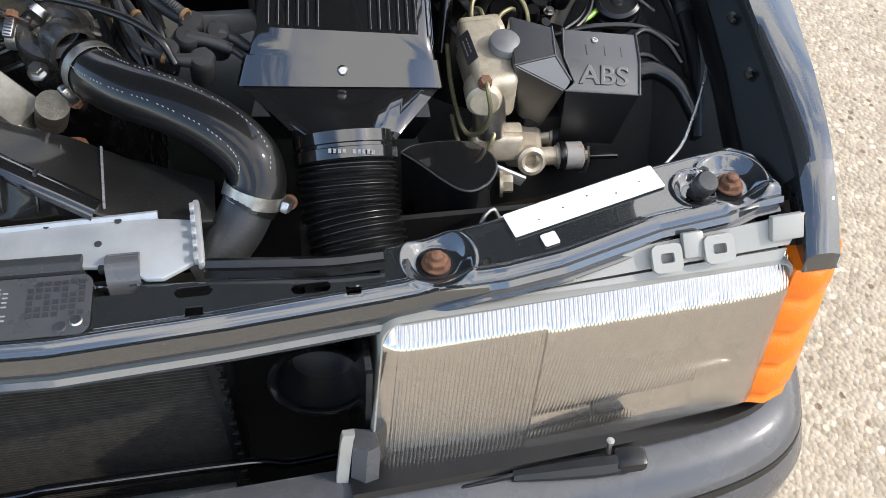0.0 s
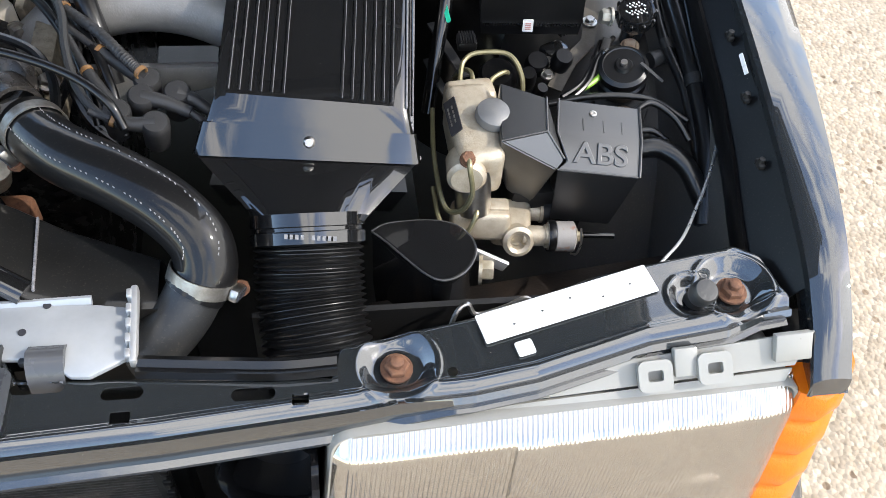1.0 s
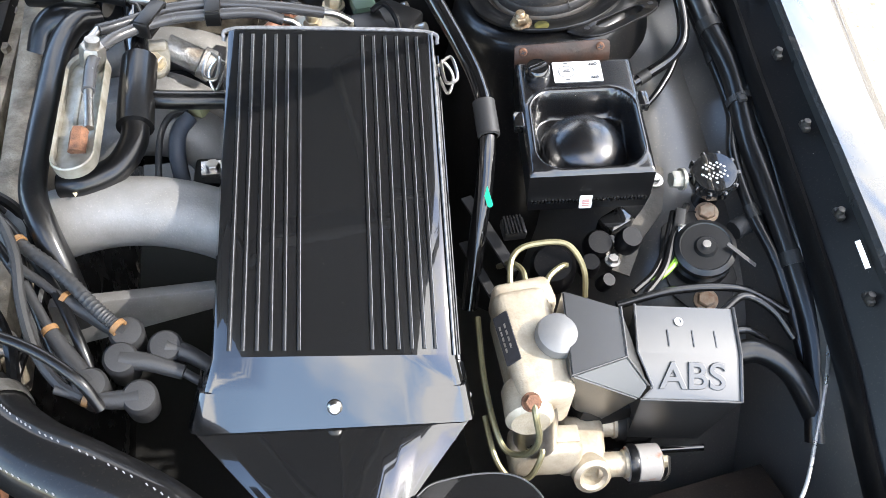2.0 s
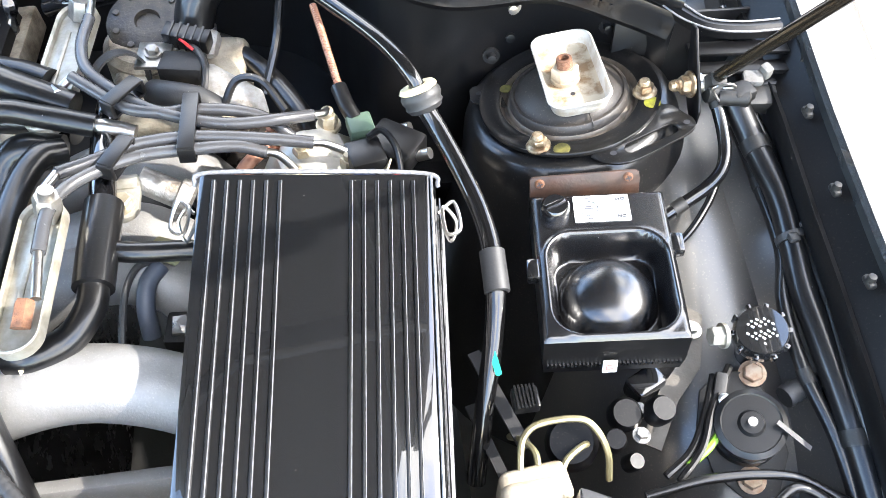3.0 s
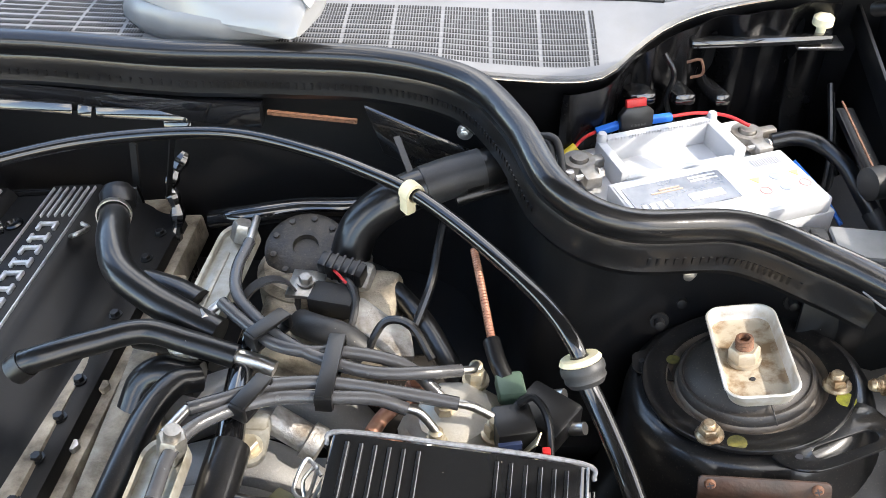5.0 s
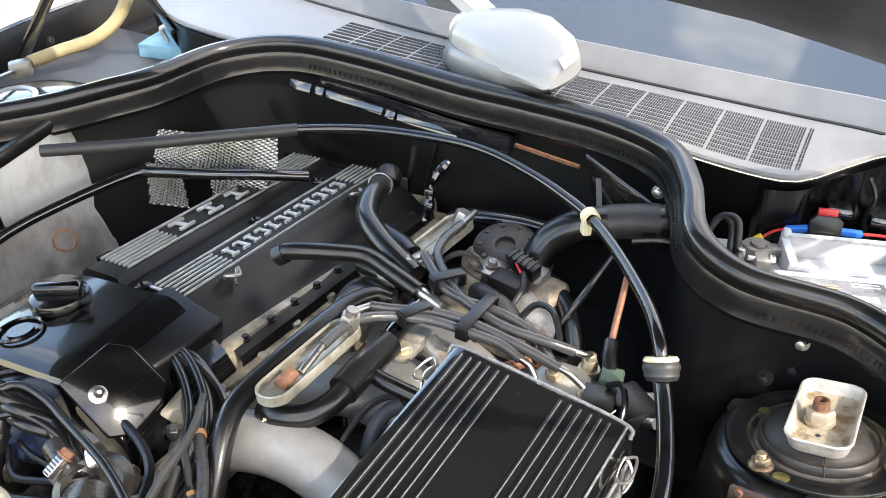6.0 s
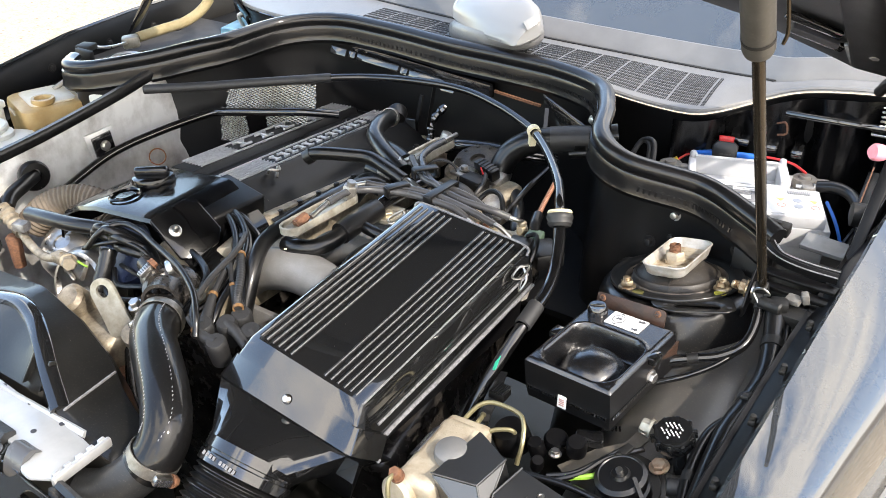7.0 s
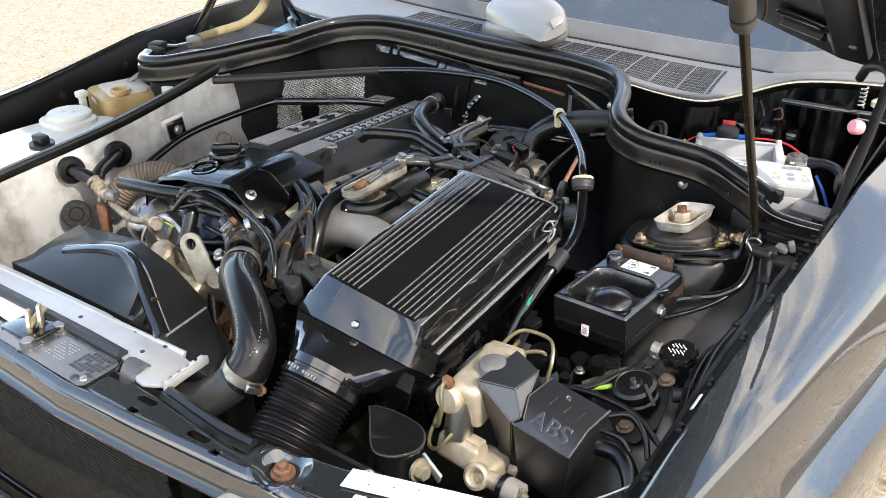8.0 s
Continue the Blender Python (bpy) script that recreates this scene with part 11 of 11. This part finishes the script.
    for k in range(5):
        a = 0.4 + k * 0.65
        c = Vector((-0.190 + 0.032 * math.cos(a), -0.302, 0.724 + 0.022 * math.sin(a)))
        part("lead_boot", tube([c, c + Vector((0.004 * (k - 2), -0.016, 0.012)), c + Vector((0.020, -0.022, 0.018 + 0.004 * k)), c + Vector((0.055, -0.010, 0.012))], 0.0062, 6, 10), RUBBER, t)
    part("arch", sweep(spline([(-0.268, -0.262, 0.722), (-0.235, -0.262, 0.752), (-0.190, -0.262, 0.764), (-0.150, -0.266, 0.758), (-0.118, -0.278, 0.732), (-0.095, -0.292, 0.708)], 8), [(-0.014, -0.003), (0.014, -0.003), (0.014, 0.004), (-0.014, 0.004)]), GLOSS_BLACK, t, "glossy black arched cover edge")
    for pts, r in (([(-0.17, -0.33, 0.715), (-0.14, -0.35, 0.712), (-0.11, -0.345, 0.716), (-0.08, -0.335, 0.722)], 0.0036), ([(-0.19, -0.335, 0.702), (-0.15, -0.36, 0.695), (-0.115, -0.356, 0.700), (-0.075, -0.345, 0.708)], 0.0036), ([(-0.16, -0.325, 0.722), (-0.13, -0.335, 0.73), (-0.10, -0.335, 0.726), (-0.07, -0.34, 0.73)], 0.003)):
        part("thin_lead", tube(pts, r, 8, 8), RUBBER, t)
    part("green_wire", tube([(-0.225, -0.345, 0.716), (-0.215, -0.352, 0.722), (-0.20, -0.35, 0.718)], 0.0016, 6, 6), LIME, t)


make_engine_front()


# ---- latch plate, type plate and mounts on the crossmember's middle ----
def make_latch():
    t = thing("bonnet_latch", (-0.20, -0.60, 0.65), "brass-coloured bonnet latch with nuts on the crossmember", "bonnet latch")
    z = xm_z(-0.19)
    part("base", prism(rounded(0.085, 0.052, 0.012), 0.004, basis((-0.168, -0.620, z + 0.004), (1, 0, 0.1), (0, 1, 0)), 0.001), BLACK_PAINT, t)
    for k in range(2):
        part("jaw", prism([(-0.022, 0), (0.020, 0), (0.024, 0.014), (0.010, 0.030), (-0.004, 0.026), (-0.020, 0.012)], 0.005, basis((-0.162, -0.606 - 0.016 * k, z + 0.008), (0.8, -0.6, 0), (0, 0, 1)), 0.0012), ZINC_YELLOW, t)
    part("pin", tube([(-0.172, -0.598, z + 0.020), (-0.150, -0.633, z + 0.020)], 0.005, 3, 12), ZINC_YELLOW, t)
    for x, y in ((-0.135, -0.649), (-0.133, -0.602)):
        part("nut", hexa(0.0095, 0.009, (x, y, z + 0.004), 0.015), PLATE_GREY, t)
    t = thing("type_plate", (-0.08, -0.60, 0.655), "satin metal type plate with faint print and a pierced grid", "type plate")
    m = basis((-0.098, -0.633, xm_z(-0.098) + 0.0030), (1, -0.02, 0), (0.02, 1, 0))
    part("plate", sheet(rounded(0.190, 0.060, 0.010), 0.0012, m), PLATE_GREY, t)
    m2 = m @ Matrix.Translation((0, 0, 0.0016))
    bars([(-0.004 + 0.006 * j, 0.020 - 0.0045 * i, 0.0042, 0.0012) for i in range(8) for j in range(6) if (i * 7 + j * 3) % 5], m2, PRINT_GREY, t)
    bars([(-0.046 + 0.006 * j, -0.002 - 0.0045 * i, 0.0042, 0.0012) for i in range(5) for j in range(5) if (i * 5 + j * 3) % 4], m2, PRINT_GREY, t)
    bm = None
    for i in range(7):
        for j in range(6):
            if (i * 5 + j * 3) % 7 == 0:
                continue
            b = box((0.0048, 0.0044, 0.0010), m2 @ Matrix.Translation((0.046 + 0.0068 * i, 0.022 - 0.0062 * j, -0.0004)))
            bm = merge(bm, b) if bm else b
    tagged(part("grid_hole", bm, INK, t, "grid of square holes", smooth=False), kind="stuff")
    for x, y in ((0.072, -0.022), (0.084, -0.017)):
        part("rivet", lathe([(0.0055, 0), (0.0045, 0.0015), (0, 0.0018)], m2 @ Matrix.Translation((x, y, -0.0004)), 18), INK if y < -0.02 else BARE_STEEL, t)
    t = thing("radiator_mount", (0.012, -0.60, 0.66), "grey rubber radiator mounting block on the crossmember", "rubber mount")
    part("block", loft([[(0.022 - w, y, z), (0.022 + w, y, z), (0.022 + w, y + 0.004, z - 0.006), (0.022 - w, y + 0.004, z - 0.006)] for y, z, w in ((-0.588, 0.688, 0.0135), (-0.592, 0.700, 0.0135), (-0.600, 0.7045, 0.014), (-0.609, 0.7015, 0.014), (-0.616, 0.692, 0.014), (-0.620, 0.680, 0.0135), (-0.622, 0.668, 0.013))]), BUMPER_GREY, t, "curved grey rubber strap", angle=70)
    part("lip", box((0.044, 0.010, 0.008), basis((0.022, -0.598, 0.690), (1, 0, 0), (0, 1, 0)), 0.002), DULL_STUB, t)
    solo("radiator_hood_strip", sweep(spline([(-0.50, -0.594, 0.694), (-0.30, -0.594, 0.696), (-0.12, -0.594, 0.697), (-0.012, -0.596, 0.697)], 6), [(-0.008, -0.006), (0.008, -0.006), (0.009, 0.002), (0.003, 0.006), (-0.004, 0.004), (-0.009, 0.001)]), DULL_STUB, "dull grey rubber strip before the radiator", "rubber strip")


PRINT_GREY = mat("grey_stamped_print", (0.30, 0.30, 0.30), 0.5, scale=200)
PLATE_GREY = mat("satin_dark_plate", (0.080, 0.084, 0.090), 0.30, coat=1.0, coat_rough=0.20, metal=0.3, scale=30, tint=(0.11, 0.11, 0.11), amount=0.5, bump=0.1)
make_latch()
solo("paper_sticker", sheet(rounded(0.10, 0.040, 0.002, 2), 0.0006, basis((-0.250, -0.609, xm_z(-0.25) + 0.004), (1, -0.06, 0), (0.06, 1, 0))), WHITE_LABEL, "white printed paper sticker beside the bonnet latch", "sticker")


# ---- far left corner: hinge arm, woven hose, wiring in the plenum ----
def make_far_left():
    t = thing("hinge_assembly", (-0.76, 0.20, 0.79), "long black lid hinge arm on the far wing", "hinge", "pair of hinges")
    part("arm", bar((-0.770, 0.205, 0.795), (-0.640, 0.235, 0.985), 0.008, 0.022, 0.002, up=(0, 1, 0)), BLACK_PAINT, t)
    part("rear_arm", bar((-0.62, 0.40, 0.82), (-0.60, 0.29, 0.965), 0.008, 0.020, 0.002, up=(1, 0, 0)), BLACK_PAINT, t)
    t = thing("woven_conduit", (-0.70, 0.26, 0.80), "tan woven conduit with a cream joint", "conduit")
    part("conduit", tube([(-0.738, 0.200, 0.806), (-0.725, 0.255, 0.812), (-0.690, 0.290, 0.826), (-0.672, 0.330, 0.852), (-0.655, 0.350, 0.90), (-0.645, 0.36, 0.96)], 0.0105, 10, 14), BRAID_TAN, t)
    part("joint", box((0.034, 0.030, 0.024), basis((-0.735, 0.180, 0.803), (0.6, 0.8, 0.1), (-0.8, 0.6, 0)), 0.006), PALE_BRACKET, t)
    part("band", tube([(-0.712, 0.275, 0.8165), (-0.702, 0.283, 0.820)], 0.0118, 3, 14), BLACK_DULL, t)
    t = thing("wing_bracket", (-0.70, 0.04, 0.81), "black bracket at the end of the far seal", "bracket")
    part("bracket", merge(box((0.030, 0.030, 0.012), basis((-0.695, 0.050, 0.832), (0.9, 0.3, 0), (-0.3, 0.9, 0)), 0.003), box((0.045, 0.010, 0.020), (-0.675, 0.030, 0.826), 0.003)), BLACK_DULL, t)
    part("rod", tube([(-0.690, 0.055, 0.832), (-0.700, 0.10, 0.818), (-0.730, 0.165, 0.805)], 0.003, 6, 8), BARE_STEEL, t)
    t = thing("control_unit", (-0.62, 0.46, 0.70), "pale blue boxed control unit with white wiring", "control unit")
    part("box", box((0.15, 0.10, 0.03), basis((-0.640, 0.455, 0.772), (1, 0.25, 0), (-0.25, 1, 0)), 0.003), PALE_BLUE, t)
    part("lid", box((0.10, 0.06, 0.02), basis((-0.610, 0.480, 0.800), (1, 0.25, 0), (-0.25, 1, 0)), 0.003), BLUE, t)
    for k in range(5):
        o = Vector((-0.66 + 0.03 * k, 0.420 - 0.004 * k, 0.79))
        part("wire", tube([o, o + Vector((0.01, -0.02, 0.03)), o + Vector((0.04, -0.015, 0.035)), o + Vector((0.07, 0.0, 0.005))], 0.004, 8, 8), (TANK_WHITE, RUBBER, TANK_WHITE, DRY_RUBBER, CREAM_CLIP)[k], t)
    part("brass_plug", lathe([(0.010, 0), (0.010, 0.03), (0, 0.03)], aim((-0.545, 0.420, 0.80), (0.5, 0.3, 1)), 16), ZINC_YELLOW, t)
    solo("grommet_ring", lathe([(0.030, 0), (0.034, 0.003), (0.030, 0.006), (0.026, 0.003), (0.030, 0)], aim((-0.640, 0.090, 0.806), (0, -0.1, 1)), 30, close=False), GALVANISED, "bright ring on the far suspension tower", "ring")
    solo("far_tower", lathe([(0, 0.80), (0.07, 0.80), (0.10, 0.79), (0.12, 0.72), (0.15, 0.60)], (-0.63, 0.11, 0), 36, close=False), BLACK_SHEET, "black far suspension tower", "strut tower", kind="structure")
    solo("plenum_shelf", box((0.42, 0.36, 0.008), (-0.66, 0.30, 0.760), 0.002), GREY_SHELF, "dusty grey shelf in the far plenum corner", "car body panel", kind="structure")


GREY_SHELF = mat("dusty_grey_sheet", (0.055, 0.052, 0.05), 0.5, scale=20, tint=(0.05, 0.05, 0.05), amount=0.7, dust=0.2)
make_far_left()


# ---- wiper hub on the scuttle ----
def make_wiper_hub():
    t = thing("wiper_housing", (0.02, 0.36, 0.88), "smooth silver grey wiper gear housing on the scuttle", "wiper housing")
    # wide base shoe, then the faceted upper lobe with its blunt nose
    along = Vector((0.86, -0.50, 0.06)).normalized()
    side = Vector((0.50, 0.86, 0.0)).normalized()
    def ringed(o, w, h, flat, n=28):
        out = []
        for i in range(n):
            a = 2 * math.pi * i / n
            c, z = math.cos(a), math.sin(a)
            c = math.copysign(abs(c) ** 0.72, c)
            z = math.copysign(abs(z) ** (0.72 if z > 0 else 1.0), z) * (1.0 if z > 0 else flat)
            out.append(o + side * (w * c) + Vector((0, 0, h * z)))
        return out
    o = Vector((0.000, 0.372, 0.905))
    shoe = [(-0.115, 0.012, 0.008, -0.026), (-0.105, 0.034, 0.020, -0.022), (-0.06, 0.052, 0.028, -0.016), (0.0, 0.060, 0.030, -0.010), (0.06, 0.056, 0.026, -0.004), (0.100, 0.040, 0.020, 0.002), (0.114, 0.016, 0.010, 0.002)]
    part("base_shoe", loft([ringed(o + along * d + Vector((0, 0, z)), w, h, 1.0) for d, w, h, z in shoe]), COWL_GREY, t, angle=60)
    # the upper cap: a steep front facet, a crease and a paler sloping top, ending in a blunt nose
    def capped(d, corners):
        q = [Vector((s, 0, z)) for s, z in corners]
        for _ in range(2):
            q = [v for a, b in zip(q, q[1:] + q[:1]) for v in (a.lerp(b, 0.2), a.lerp(b, 0.8))]
        return [o + along * d + side * v.x + Vector((0, 0, v.z - o.z)) for v in q]
    cap = [(-0.076, ((-0.030, 0.912), (-0.028, 0.926), (-0.014, 0.936), (0.020, 0.936), (0.034, 0.912))),
           (-0.066, ((-0.045, 0.905), (-0.043, 0.935), (-0.020, 0.955), (0.030, 0.955), (0.050, 0.908))),
           (0.000, ((-0.057, 0.900), (-0.046, 0.940), (-0.010, 0.968), (0.040, 0.966), (0.060, 0.908))),
           (0.060, ((-0.058, 0.900), (-0.042, 0.939), (0.000, 0.972), (0.030, 0.970), (0.050, 0.908))),
           (0.120, ((-0.056, 0.903), (-0.032, 0.938), (-0.005, 0.963), (0.015, 0.962), (0.030, 0.912))),
           (0.141, ((-0.052, 0.903), (-0.027, 0.935), (-0.006, 0.950), (0.006, 0.950), (0.014, 0.916))),
           (0.146, ((-0.047, 0.906), (-0.024, 0.932), (-0.007, 0.943), (0.001, 0.943), (0.006, 0.920)))]
    part("housing", loft([capped(d, c) for d, c in cap]), HUB_GREY, t, "lighter upper cap", angle=35)
    part("nose_facet", prism([(-0.014, -0.008), (0.012, -0.007), (0.014, 0.006), (-0.011, 0.008)], 0.002, basis(o + along * 0.1445 + side * -0.014 + Vector((0, 0, 0.943 - o.z)), side + Vector((0, 0, 0.5)), Vector((-0.6, 0.2, 0.7))), 0.0008), HUB_GREY, t)
    part("neck_ring", lathe([(0.024, -0.008), (0.030, -0.004), (0.030, 0.004), (0.024, 0.010), (0.020, 0.0)], aim(o + along * -0.088 + Vector((0, -0.004, 0.012)), along + Vector((0, 0, 0.25))), 28, close=False), HUB_GREY, t)
    part("arm", sweep(spline([o + along * -0.05 + Vector((0, 0.02, 0.03)), (-0.15, 0.47, 0.975), (-0.26, 0.56, 1.03), (-0.42, 0.68, 1.10)], 6), [(-0.022, -0.006), (0.022, -0.006), (0.018, 0.008), (-0.018, 0.008)]), HUB_GREY, t, "grey wiper arm")
    return t


HUB_GREY = mat("silver_grey_arm_paint", (0.21, 0.214, 0.218), 0.30, coat=0.4, coat_rough=0.15, scale=25, tint=(0.21, 0.21, 0.215), amount=0.5, bump=0.06, rough_var=0.08)
make_wiper_hub()


# leads looping over the front of the engine
for pts, r in (([(-0.200, -0.345, 0.745), (-0.182, -0.330, 0.770), (-0.165, -0.308, 0.776), (-0.130, -0.308, 0.776), (-0.09, -0.319, 0.775), (-0.022, -0.340, 0.775), (0.030, -0.365, 0.772), (0.062, -0.390, 0.764), (0.074, -0.405, 0.745)], 0.0040),
               ([(-0.128, -0.185, 0.765), (-0.070, -0.207, 0.768), (-0.019, -0.246, 0.764), (0.016, -0.298, 0.757), (0.036, -0.345, 0.748), (0.045, -0.375, 0.72)], 0.0042),
               ([(-0.108, -0.180, 0.766), (-0.057, -0.200, 0.770), (-0.005, -0.240, 0.766), (0.036, -0.302, 0.760), (0.058, -0.352, 0.752), (0.070, -0.39, 0.72)], 0.0042),
               ([(-0.215, -0.340, 0.738), (-0.170, -0.337, 0.758), (-0.146, -0.324, 0.762), (-0.109, -0.322, 0.758), (-0.075, -0.326, 0.735)], 0.0030)):
    wire("engine_lead", pts, r, RUBBER, "black sleeved lead looping over the engine front", "wiring loom", "leads on the engine front", n=10)
